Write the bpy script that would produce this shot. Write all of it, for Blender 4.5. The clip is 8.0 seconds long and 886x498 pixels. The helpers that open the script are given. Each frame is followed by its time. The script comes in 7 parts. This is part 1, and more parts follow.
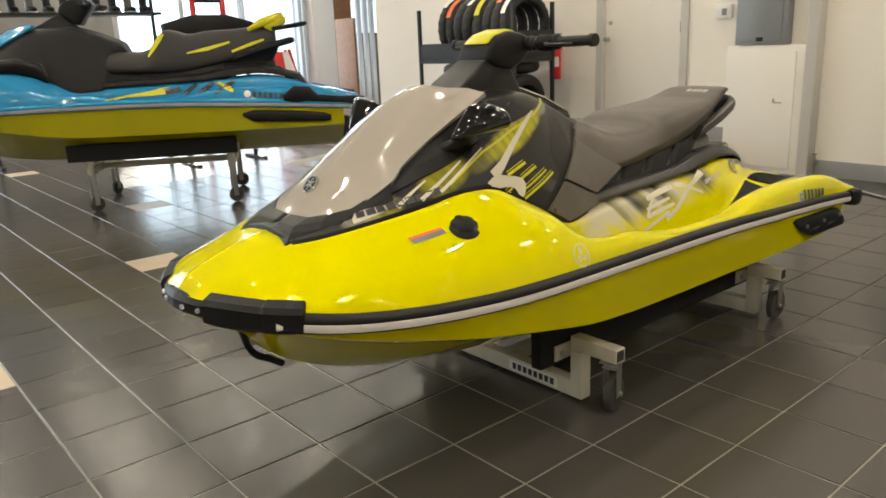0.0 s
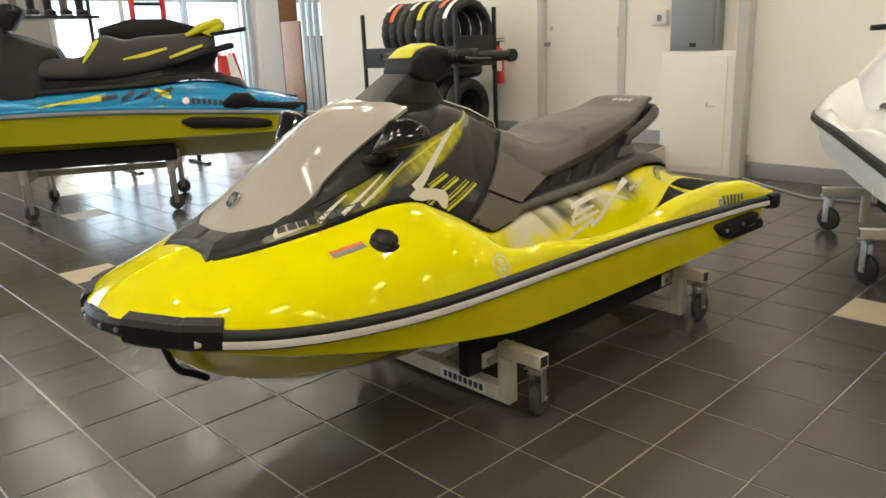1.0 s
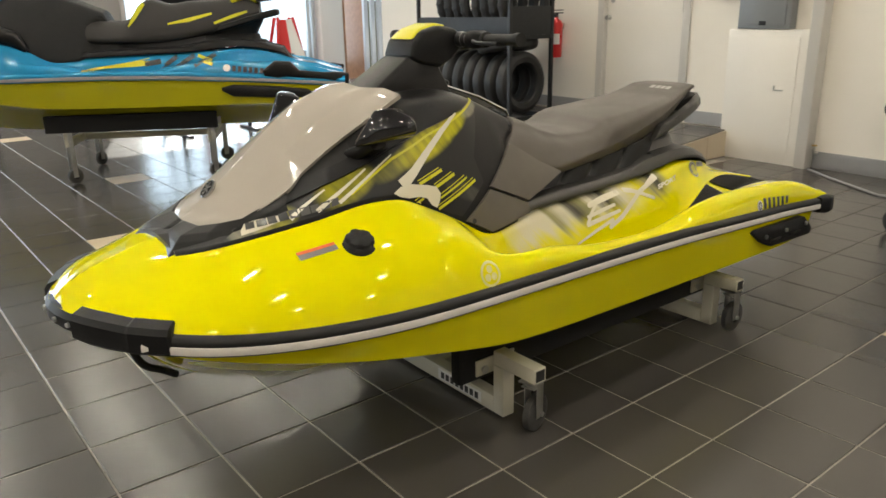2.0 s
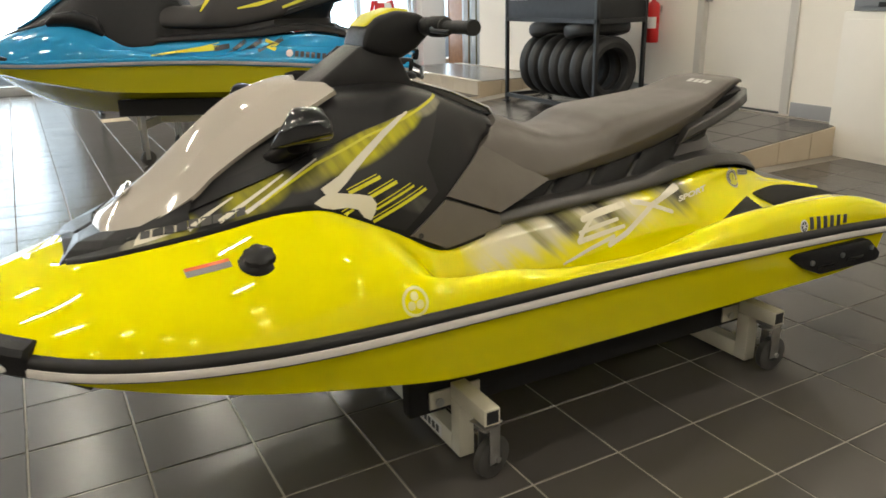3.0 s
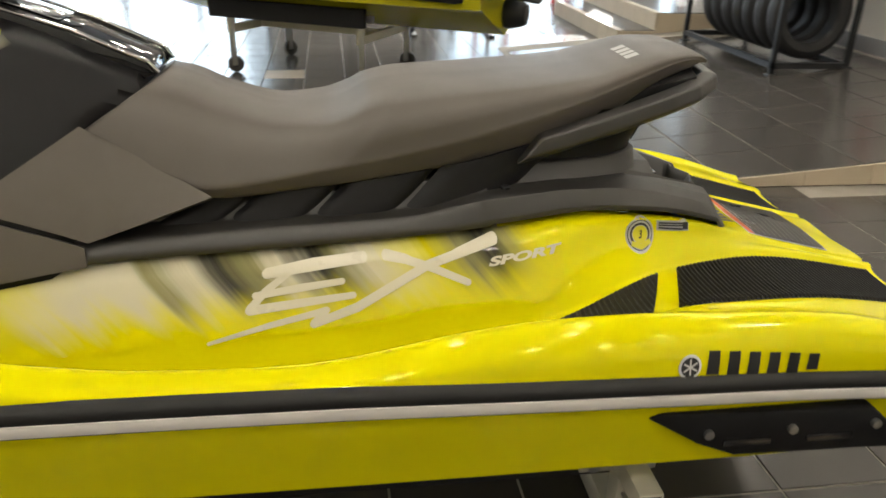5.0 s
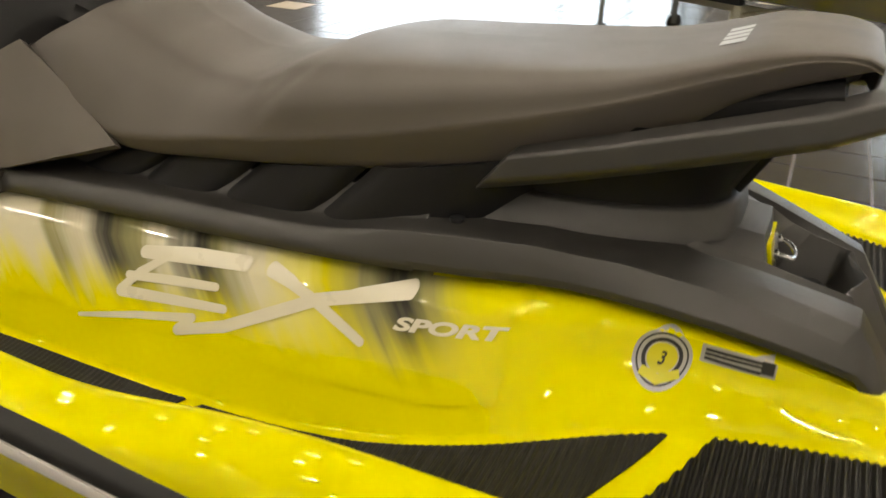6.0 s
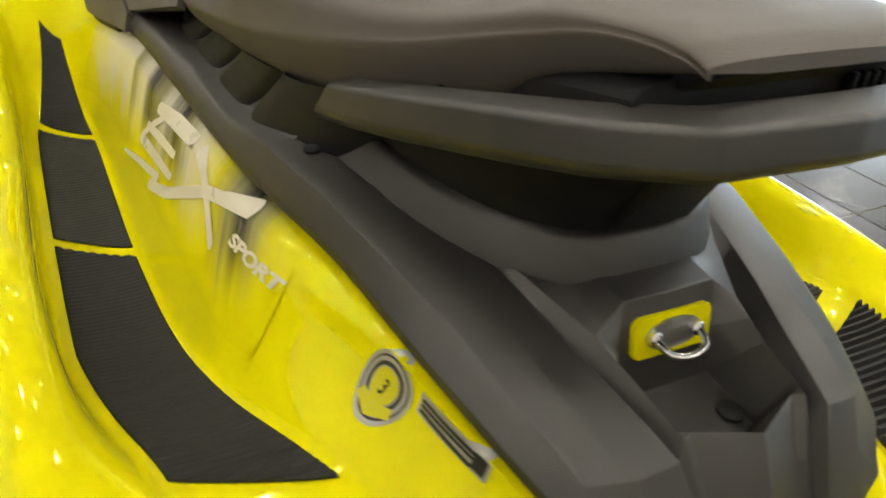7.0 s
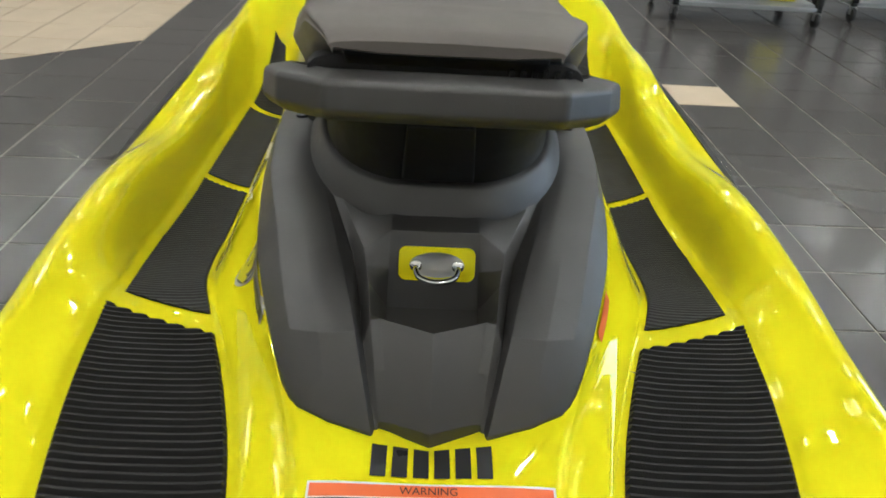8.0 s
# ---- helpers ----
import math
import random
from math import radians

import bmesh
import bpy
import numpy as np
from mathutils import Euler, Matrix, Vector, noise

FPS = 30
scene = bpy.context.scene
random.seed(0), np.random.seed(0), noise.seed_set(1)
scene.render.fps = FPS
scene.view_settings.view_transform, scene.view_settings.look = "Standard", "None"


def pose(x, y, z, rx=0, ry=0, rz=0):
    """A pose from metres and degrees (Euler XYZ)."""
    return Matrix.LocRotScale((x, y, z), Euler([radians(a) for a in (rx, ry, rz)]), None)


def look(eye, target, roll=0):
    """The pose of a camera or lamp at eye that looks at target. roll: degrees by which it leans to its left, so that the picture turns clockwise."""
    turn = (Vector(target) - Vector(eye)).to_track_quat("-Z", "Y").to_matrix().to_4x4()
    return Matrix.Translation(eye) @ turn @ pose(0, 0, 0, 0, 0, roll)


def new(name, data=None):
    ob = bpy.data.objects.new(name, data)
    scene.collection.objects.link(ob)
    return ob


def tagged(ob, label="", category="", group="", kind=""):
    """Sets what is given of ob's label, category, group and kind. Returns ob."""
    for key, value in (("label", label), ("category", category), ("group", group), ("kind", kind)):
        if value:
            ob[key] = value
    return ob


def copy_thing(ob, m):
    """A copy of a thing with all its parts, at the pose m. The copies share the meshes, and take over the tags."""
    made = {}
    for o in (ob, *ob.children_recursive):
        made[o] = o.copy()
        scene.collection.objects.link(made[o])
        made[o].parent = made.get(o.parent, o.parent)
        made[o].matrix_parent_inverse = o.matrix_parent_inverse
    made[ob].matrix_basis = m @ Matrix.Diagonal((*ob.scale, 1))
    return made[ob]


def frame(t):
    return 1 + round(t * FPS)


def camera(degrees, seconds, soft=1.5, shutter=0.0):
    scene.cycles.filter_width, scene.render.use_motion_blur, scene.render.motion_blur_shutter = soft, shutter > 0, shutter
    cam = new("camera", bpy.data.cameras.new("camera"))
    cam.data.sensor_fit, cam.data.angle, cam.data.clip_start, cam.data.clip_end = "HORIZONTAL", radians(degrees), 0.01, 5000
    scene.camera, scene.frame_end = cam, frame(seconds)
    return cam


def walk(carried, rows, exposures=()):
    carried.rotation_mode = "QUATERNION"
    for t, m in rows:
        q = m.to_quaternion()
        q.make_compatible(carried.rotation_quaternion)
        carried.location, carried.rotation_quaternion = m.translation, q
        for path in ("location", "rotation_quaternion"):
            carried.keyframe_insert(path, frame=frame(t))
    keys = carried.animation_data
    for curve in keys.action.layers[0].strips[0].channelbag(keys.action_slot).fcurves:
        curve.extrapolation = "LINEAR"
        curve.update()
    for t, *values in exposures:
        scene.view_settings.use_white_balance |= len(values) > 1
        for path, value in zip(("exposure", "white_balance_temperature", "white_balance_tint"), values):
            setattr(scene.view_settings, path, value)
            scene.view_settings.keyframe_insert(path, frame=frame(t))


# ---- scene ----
cam = camera(61.2, 8.0, 1.6, 0.25)
PATH = [
    (0, (-0.564, -1.984, 1.23), (0.644, -0.48, 0.704), -2.3),
    (0.5, (-0.528, -2.032, 1.241), (0.739, -0.577, 0.714), -2.2),
    (1, (-0.508, -2.075, 1.272), (0.789, -0.648, 0.742), -2.3),
    (1.5, (-0.416, -2.07, 1.3), (0.856, -0.636, 0.731), -1.6),
    (1.7, (-0.340, -2.06, 1.306), (0.894, -0.597, 0.718), -1.2),
    (2.8, (0.265, -2.105, 1.32), (1.17, -0.439, 0.683), -1.3),
    (3, (0.392, -2.084, 1.304), (1.257, -0.399, 0.663), -1.4),
    (3.5, (0.826, -2.001, 1.3), (1.545, -0.258, 0.634), -1.7),
    (4, (1.253, -1.952, 1.287), (1.817, -0.162, 0.596), -1.2),
    (4.5, (1.609, -1.83, 1.263), (2.061, -0.027, 0.524), 0.5),
    (4.7, (1.739, -1.711, 1.262), (2.154, 0.080, 0.483), 1.2),
    (5.8, (2.543, -1.098, 1.177), (1.907, 0.557, 0.251), 0.7),
    (6, (2.623, -0.958, 1.152), (1.82, 0.625, 0.231), 1.7),
    (6.5, (2.77, -0.66, 1.135), (1.538, 0.541, 0.115), 3.9),
    (7, (2.972, -0.422, 1.106), (1.492, 0.407, 0.047), 6.0),
    (7.5, (3.15, -0.123, 1.097), (1.505, 0.239, 0.018), 4.2),
    (8, (3.346, 0.002, 1.164), (1.616, 0.05, 0.16), 3.6),
]
walk(cam, [(t, look(eye, target, roll)) for t, eye, target, roll in PATH], [(0, -0.10, 6700, 9), (1.5, -0.08, 6450, 8), (3.5, 0, 6450, 8), (4.5, 0.03, 6250, 8), (6, -0.06, 6750, 10), (7, 0.04, 6250, 7), (8, -0.02, 5550, 6)])

# ---- world and lamps ----
world = bpy.data.worlds.new("world")
scene.world = world
world.use_nodes = True
wn = world.node_tree.nodes
sky = wn.new("ShaderNodeTexSky")
sky.sky_type = "NISHITA"
sky.sun_disc = False
sky.sun_elevation = radians(26)
sky.sun_rotation = radians(19)
world.node_tree.links.new(sky.outputs[0], wn["Background"].inputs[0])
wn["Background"].inputs[1].default_value = 0.10
sun_data = bpy.data.lights.new("sun", "SUN")
sun_data.energy, sun_data.angle, sun_data.color = 3.0, radians(0.6), (1.0, 0.95, 0.86)
sun = new("sun", sun_data)
sun.matrix_world = look((11.1, 27.5, 10), (4.5, 8.5, 0))


def area(name, eye, target, sx, sy, watts, col):
    d = bpy.data.lights.new(name, "AREA")
    d.shape, d.size, d.size_y, d.energy, d.color = "RECTANGLE", sx, sy, watts, col
    ob = new(name, d)
    ob.matrix_world = look(eye, target)
    return ob


# daylight entering by the shop front
area("window_light", (6.0, 11.0, 1.7), (1.5, 0, 0.4), 5.0, 2.6, 130, (0.68, 0.84, 1.0))
area("window_light_west", (-2.7, 11.0, 1.7), (0.8, 0, 0.4), 6.0, 2.6, 260, (0.78, 0.89, 1.0))

# ---- materials ----


def material(name, base, rough=0.5, metal=0.0, var=0.12, scale=8.0, bump=0.0, bscale=60.0, coat=0.0, second=None, rvar=0.08, ior=1.5, seen_each=0.0, trans=0.0, sheen=0.5):
    m = bpy.data.materials.new(name)
    m.use_nodes = True
    nt = m.node_tree
    b = nt.nodes["Principled BSDF"]
    b.inputs["Metallic"].default_value = metal
    b.inputs["IOR"].default_value = ior
    b.inputs["Specular IOR Level"].default_value = sheen
    b.inputs["Coat Weight"].default_value = coat
    b.inputs["Coat Roughness"].default_value = 0.03
    b.inputs["Transmission Weight"].default_value = trans
    tc = nt.nodes.new("ShaderNodeTexCoord")
    n1 = nt.nodes.new("ShaderNodeTexNoise")
    n1.inputs["Scale"].default_value = scale
    n1.inputs["Detail"].default_value = 6
    nt.links.new(tc.outputs["Object"], n1.inputs["Vector"])
    mix = nt.nodes.new("ShaderNodeMix")
    mix.data_type = "RGBA"
    s = second or [c * (1 - var) for c in base]
    mix.inputs[6].default_value = (*[min(1, c * (1 + var * 0.5)) for c in base], 1)
    mix.inputs[7].default_value = (*s, 1)
    nt.links.new(n1.outputs[0], mix.inputs[0])
    out = mix.outputs[2]
    if seen_each:
        oi = nt.nodes.new("ShaderNodeObjectInfo")
        hs = nt.nodes.new("ShaderNodeHueSaturation")
        mr = nt.nodes.new("ShaderNodeMapRange")
        mr.inputs[3].default_value, mr.inputs[4].default_value = 1 - seen_each, 1 + seen_each
        nt.links.new(oi.outputs["Random"], mr.inputs[0])
        nt.links.new(mr.outputs[0], hs.inputs["Value"])
        nt.links.new(out, hs.inputs["Color"])
        out = hs.outputs[0]
    nt.links.new(out, b.inputs["Base Color"])
    n2 = nt.nodes.new("ShaderNodeTexNoise")
    n2.inputs["Scale"].default_value = bscale
    n2.inputs["Detail"].default_value = 4
    nt.links.new(tc.outputs["Object"], n2.inputs["Vector"])
    mr2 = nt.nodes.new("ShaderNodeMapRange")
    mr2.inputs[3].default_value, mr2.inputs[4].default_value = max(0.0, rough - rvar), min(1.0, rough + rvar)
    nt.links.new(n1.outputs[0], mr2.inputs[0])
    nt.links.new(mr2.outputs[0], b.inputs["Roughness"])
    if bump:
        bp = nt.nodes.new("ShaderNodeBump")
        bp.inputs["Strength"].default_value = bump
        bp.inputs["Distance"].default_value = 0.002
        nt.links.new(n2.outputs[0], bp.inputs["Height"])
        nt.links.new(bp.outputs[0], b.inputs["Normal"])
    return m


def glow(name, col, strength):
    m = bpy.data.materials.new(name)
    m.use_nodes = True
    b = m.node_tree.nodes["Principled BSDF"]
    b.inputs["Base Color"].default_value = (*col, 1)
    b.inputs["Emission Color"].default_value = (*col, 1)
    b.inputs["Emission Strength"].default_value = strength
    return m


YELLOW = material("yellow_gelcoat", (0.72, 0.655, 0.0), 0.025, 0, 0.01, 3, 0, 60, 0.0, rvar=0.0, sheen=0.26)
BLUE = material("blue_gelcoat", (0.02, 0.215, 0.43), 0.08, 0, 0.02, 3, 0, 60, 0.0, rvar=0.01)
LIME_GEL = material("lime_gelcoat", (0.46, 0.425, 0.01), 0.05, 0, 0.02, 3, 0, 60, 0.0, rvar=0.0, sheen=0.3)
WHITE_GEL = material("white_gelcoat", (0.76, 0.76, 0.76), 0.2, 0, 0.04, 3, 0, 60, 0.5, rvar=0.04)
HOOD = material("warm_grey_gelcoat", (0.40, 0.365, 0.325), 0.05, 0, 0.02, 4, 0, 60, 0.0, rvar=0.0, sheen=0.3)
BLACK_PL = material("black_textured_plastic", (0.009, 0.009, 0.010), 0.46, 0, 0.25, 30, 0.25, 900, sheen=0.22)
COWL = material("charcoal_plastic", (0.0095, 0.0092, 0.0100), 0.32, 0, 0.2, 20, 0.12, 900, sheen=0.20)
COWL2 = material("rear_cowl_plastic", (0.0235, 0.0218, 0.0206), 0.42, 0, 0.15, 20, 0.25, 900, sheen=0.8)
TAUPE = material("taupe_plastic", (0.115, 0.102, 0.09), 0.45, 0, 0.12, 20, 0.2, 700, sheen=0.28)
SEAT = material("grey_taupe_vinyl", (0.108, 0.096, 0.086), 0.46, 0, 0.1, 10, 0.35, 900, sheen=0.28)
SEAT_D = material("dark_grey_vinyl", (0.03, 0.028, 0.028), 0.5, 0, 0.1, 10, 0.35, 900, sheen=0.28)
GLOSS_BLACK = material("gloss_black", (0.008, 0.008, 0.009), 0.06, 0, 0.1, 10, 0, 60, 0.6)
RUBBER = material("black_rubber", (0.018, 0.018, 0.018), 0.6, 0, 0.3, 25, 0.3, 300, sheen=0.28)
MAT = material("black_foam_mat", (0.010, 0.0095, 0.009), 0.6, 0, 0.3, 40, 0.3, 600, sheen=0.34)
RAIL_BLACK = material("rail_rubber", (0.013, 0.013, 0.013), 0.45, 0, 0.3, 25, 0.1, 300, sheen=0.28)
RAIL_WHITE = material("rail_insert_white", (0.66, 0.63, 0.60), 0.4, 0, 0.08, 25)
CHROME = material("chrome", (0.75, 0.75, 0.75), 0.12, 1.0, 0.1, 20)
STEEL = material("zinc_steel", (0.55, 0.55, 0.54), 0.35, 1.0, 0.25, 40)
CREAM_PAINT = material("cream_painted_steel", (0.60, 0.57, 0.47), 0.4, 0, 0.12, 18, 0.1, 200)
CARPET = material("black_bunk_carpet", (0.009, 0.009, 0.010), 0.95, 0, 0.4, 200, 0.8, 900)
GREY_WHEEL = material("grey_caster_rubber", (0.05, 0.048, 0.046), 0.6, 0, 0.3, 40, 0.3, 300)
CREAM_DECAL = material("cream_decal", (0.66, 0.62, 0.50), 0.3, 0, 0.05, 20)
BLACK_DECAL = material("black_decal", (0.02, 0.02, 0.02), 0.3, 0, 0.1, 20)
LIME_DECAL = material("lime_decal", (0.60, 0.56, 0.01), 0.3, 0, 0.1, 20)
SILVER_DECAL = material("silver_decal", (0.45, 0.44, 0.42), 0.35, 0.3, 0.1, 60)
ORANGE_DECAL = material("orange_decal", (0.75, 0.14, 0.03), 0.4, 0, 0.1, 20)
GREY_DECAL = material("grey_decal", (0.2, 0.19, 0.18), 0.4, 0, 0.1, 20)
FAINT_DECAL = material("faint_grey_decal", (0.055, 0.054, 0.05), 0.35, 0, 0.1, 20)
PALE_DECAL = material("pale_emblem", (0.74, 0.70, 0.30), 0.25, 0, 0.05, 20)
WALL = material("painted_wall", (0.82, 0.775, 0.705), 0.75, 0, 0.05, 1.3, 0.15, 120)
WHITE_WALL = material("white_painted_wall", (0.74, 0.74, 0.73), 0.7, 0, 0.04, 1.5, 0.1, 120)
# wall tones darkened to weaken bounce and reflections, not paint colours
HALF_DIMMED_WALL = material("half_dimmed_wall", (0.46, 0.44, 0.41), 0.7, 0, 0.05, 1.4, 0.1, 120)
DIMMED_WALL = material("dimmed_wall", (0.27, 0.26, 0.25), 0.7, 0, 0.05, 1.4, 0.1, 120)
DOOR_M = material("door_paint", (0.80, 0.765, 0.71), 0.5, 0, 0.05, 2.5, 0.05, 100)
FRAME_GREY = material("grey_steel_frame", (0.30, 0.30, 0.31), 0.45, 0.1, 0.1, 6)
PANEL_GREY = material("grey_enamel", (0.26, 0.27, 0.28), 0.42, 0.2, 0.1, 5)
ALU = material("aluminium", (0.55, 0.56, 0.57), 0.35, 0.8, 0.1, 8)
TRIM_GREY = material("light_grey_trim", (0.55, 0.53, 0.50), 0.5, 0, 0.06, 3, 0.05, 100)
BASE_GREY = material("grey_vinyl_base", (0.30, 0.30, 0.31), 0.55, 0, 0.1, 6)
CEIL = material("ceiling_tile", (0.36, 0.355, 0.345), 0.9, 0, 0.06, 6, 0.3, 200)
GROUT = material("tile_grout", (0.27, 0.245, 0.21), 0.8, 0, 0.2, 12, 0.3, 200)
TILE = material("dark_slate_tile", (0.062, 0.057, 0.053), 0.22, 0, 0.03, 2, 0, 60, rvar=0.0, seen_each=0.10)


def weathered(m, rough):
    """Soft clouding and faint scuffs that run on from tile to tile."""
    nt = m.node_tree
    bs = nt.nodes["Principled BSDF"]
    geo = nt.nodes.new("ShaderNodeNewGeometry")
    for scale, sock, lo, hi in ((1.7, "Roughness", rough - 0.02, rough + 0.018),):
        nz = nt.nodes.new("ShaderNodeTexNoise")
        nz.inputs["Scale"].default_value, nz.inputs["Detail"].default_value = scale, 2.0
        nt.links.new(geo.outputs["Position"], nz.inputs["Vector"])
        mr = nt.nodes.new("ShaderNodeMapRange")
        mr.inputs[1].default_value, mr.inputs[2].default_value = 0.25, 0.75
        mr.inputs[3].default_value, mr.inputs[4].default_value = lo, hi
        nt.links.new(nz.outputs[0], mr.inputs[0])
        nt.links.new(mr.outputs[0], bs.inputs[sock])
    fine = nt.nodes.new("ShaderNodeTexNoise")
    fine.inputs["Scale"].default_value, fine.inputs["Detail"].default_value = 60.0, 3.0
    nt.links.new(geo.outputs["Position"], fine.inputs["Vector"])
    bp = nt.nodes.new("ShaderNodeBump")
    bp.inputs["Strength"].default_value, bp.inputs["Distance"].default_value = 0.06, 0.001
    nt.links.new(fine.outputs[0], bp.inputs["Height"])
    nt.links.new(bp.outputs[0], bs.inputs["Normal"])
    return m


TILE = weathered(TILE, 0.232)
TILE_CREAM = material("cream_tile", (0.46, 0.375, 0.265), 0.40, 0, 0.12, 6, 0.2, 60, seen_each=0.08)
RISER_TILE = material("tan_riser_tile", (0.50, 0.42, 0.31), 0.4, 0, 0.12, 6, 0.1, 80, seen_each=0.06)
RED = material("red_paint", (0.55, 0.02, 0.02), 0.3, 0, 0.1, 6)
TYRE = material("tyre_rubber", (0.016, 0.016, 0.017), 0.55, 0, 0.3, 20, 0.4, 200)
BLACK_STEEL = material("black_powder_steel", (0.015, 0.016, 0.018), 0.45, 0.2, 0.2, 20)
WOOD = material("warm_wood", (0.30, 0.13, 0.05), 0.5, 0, 0.35, 14, 0.2, 90)
PAPER = material("white_label", (0.75, 0.74, 0.72), 0.6, 0, 0.06, 40)
OLIVE = material("olive_counter", (0.16, 0.15, 0.07), 0.5, 0, 0.2, 6)
CLOUDY = material("clear_film", (0.78, 0.83, 0.88), 0.25, 0, 0.12, 7, 0.6, 40)

# ---- mesh helpers ----


def part(name, geo, mat, parent=None, label="", smooth=True, sharp=50):
    if isinstance(geo, bmesh.types.BMesh):
        me = bpy.data.meshes.new(name)
        geo.to_mesh(me)
        geo.free()
    else:
        me = bpy.data.meshes.new(name)
        me.from_pydata([tuple(v) for v in geo[0]], [], geo[1])
    mats = mat if isinstance(mat, (list, tuple)) else [mat]
    for x in mats:
        me.materials.append(x)
    if smooth:
        me.shade_smooth()
        me.set_sharp_from_angle(angle=radians(sharp))
    me.update()
    ob = new(name, me)
    if parent:
        ob.parent = parent
    return tagged(ob, label)


def thing(name, label, category, group="", kind="", at=(0, 0, 0)):
    ob = new(name)
    ob.location = at
    ob.empty_display_size = 0.1
    return tagged(ob, label, category, group, kind)


def merge(*geos):
    v, f = [], []
    for g in geos:
        n = len(v)
        v += [tuple(p) for p in g[0]]
        f += [tuple(i + n for i in q) for q in g[1]]
    return v, f


def box(x0, y0, z0, x1, y1, z1, bev=0.0):
    """A box with its edges cut off by bev."""
    if bev <= 0:
        v = [(x, y, z) for x in (x0, x1) for y in (y0, y1) for z in (z0, z1)]
        return v, [(0, 1, 3, 2), (4, 6, 7, 5), (0, 4, 5, 1), (2, 3, 7, 6), (0, 2, 6, 4), (1, 5, 7, 3)]
    bm = bmesh.new()
    v = [bm.verts.new((x, y, z)) for x in (x0, x1) for y in (y0, y1) for z in (z0, z1)]
    for q in [(0, 1, 3, 2), (4, 6, 7, 5), (0, 4, 5, 1), (2, 3, 7, 6), (0, 2, 6, 4), (1, 5, 7, 3)]:
        bm.faces.new([v[i] for i in q])
    bmesh.ops.bevel(bm, geom=bm.edges[:], offset=bev, segments=2, affect="EDGES", profile=0.6)
    bm.verts.index_update()
    g = [tuple(p.co) for p in bm.verts], [tuple(p.index for p in fc.verts) for fc in bm.faces]
    bm.free()
    return g


def moved(geo, m):
    return [tuple(m @ Vector(p)) for p in geo[0]], geo[1]


def flipped(geo):
    """Mirror across the centre plane y = 0."""
    return [(x, -y, z) for x, y, z in geo[0]], [tuple(reversed(q)) for q in geo[1]]


def lathe(profile, n=24, axis="z", centre=(0, 0, 0)):
    """Rings (radius, height) turned about an axis."""
    v, f = [], []
    for r, h in profile:
        for k in range(n):
            a = 2 * math.pi * k / n
            p = (r * math.cos(a), r * math.sin(a), h)
            p = {"z": p, "y": (p[0], h, -p[1]), "x": (h, p[0], p[1])}[axis]
            v.append(tuple(p[i] + centre[i] for i in range(3)))
    for i in range(len(profile) - 1):
        for k in range(n):
            a, b = i * n + k, i * n + (k + 1) % n
            f.append((a, b, b + n, a + n))
    f.append(tuple(range(n - 1, -1, -1)))
    f.append(tuple(range((len(profile) - 1) * n, len(profile) * n)))
    return v, f


def sweep(path, section, up=(0, 0, 1), closed=False, cap=True):
    """A profile (side, up) carried along a path."""
    v, f = [], []
    pts = [Vector(p) for p in path]
    n, k = len(pts), len(section)
    for i, p in enumerate(pts):
        a = pts[(i - 1) % n] if closed or i > 0 else p
        b = pts[(i + 1) % n] if closed or i < n - 1 else p
        d = (b - a).normalized()
        s = d.cross(Vector(up))
        s = s.normalized() if s.length > 1e-6 else Vector((1, 0, 0))
        u = s.cross(d).normalized()
        for q in section:
            v.append(tuple(p + s * q[0] + u * q[1]))
    for i in range(n if closed else n - 1):
        for j in range(k):
            a, b = i * k + j, i * k + (j + 1) % k
            c, e = ((i + 1) % n) * k + (j + 1) % k, ((i + 1) % n) * k + j
            f.append((a, b, c, e))
    if cap and not closed:
        f.append(tuple(range(k - 1, -1, -1)))
        f.append(tuple((n - 1) * k + j for j in range(k)))
    return v, f


def tube(path, r, n=10, closed=False):
    return sweep(path, [(r * math.cos(2 * math.pi * i / n), r * math.sin(2 * math.pi * i / n)) for i in range(n)], closed=closed)


def grid(fn, us, vs):
    v = [tuple(fn(u, w)) for u in us for w in vs]
    k = len(vs)
    f = [(i * k + j, (i + 1) * k + j, (i + 1) * k + j + 1, i * k + j + 1) for i in range(len(us) - 1) for j in range(k - 1)]
    return v, f


def thick(geo, d):
    """Gives an open sheet a back, d along -normal, and rims."""
    bm = bmesh.new()
    vs = [bm.verts.new(p) for p in geo[0]]
    for q in geo[1]:
        bm.faces.new([vs[i] for i in q])
    bm.normal_update()
    back = [bm.verts.new(q.co - q.normal * d) for q in vs]
    fs = bm.faces[:]
    rim = [(e.verts[0], e.verts[1]) for e in bm.edges if len(e.link_faces) == 1]
    bm.verts.index_update()
    for q in fs:
        bm.faces.new([back[w.index] for w in reversed(q.verts)])
    for a, b in rim:
        bm.faces.new((a, b, back[b.index], back[a.index]))
    bmesh.ops.recalc_face_normals(bm, faces=bm.faces[:])
    return bm


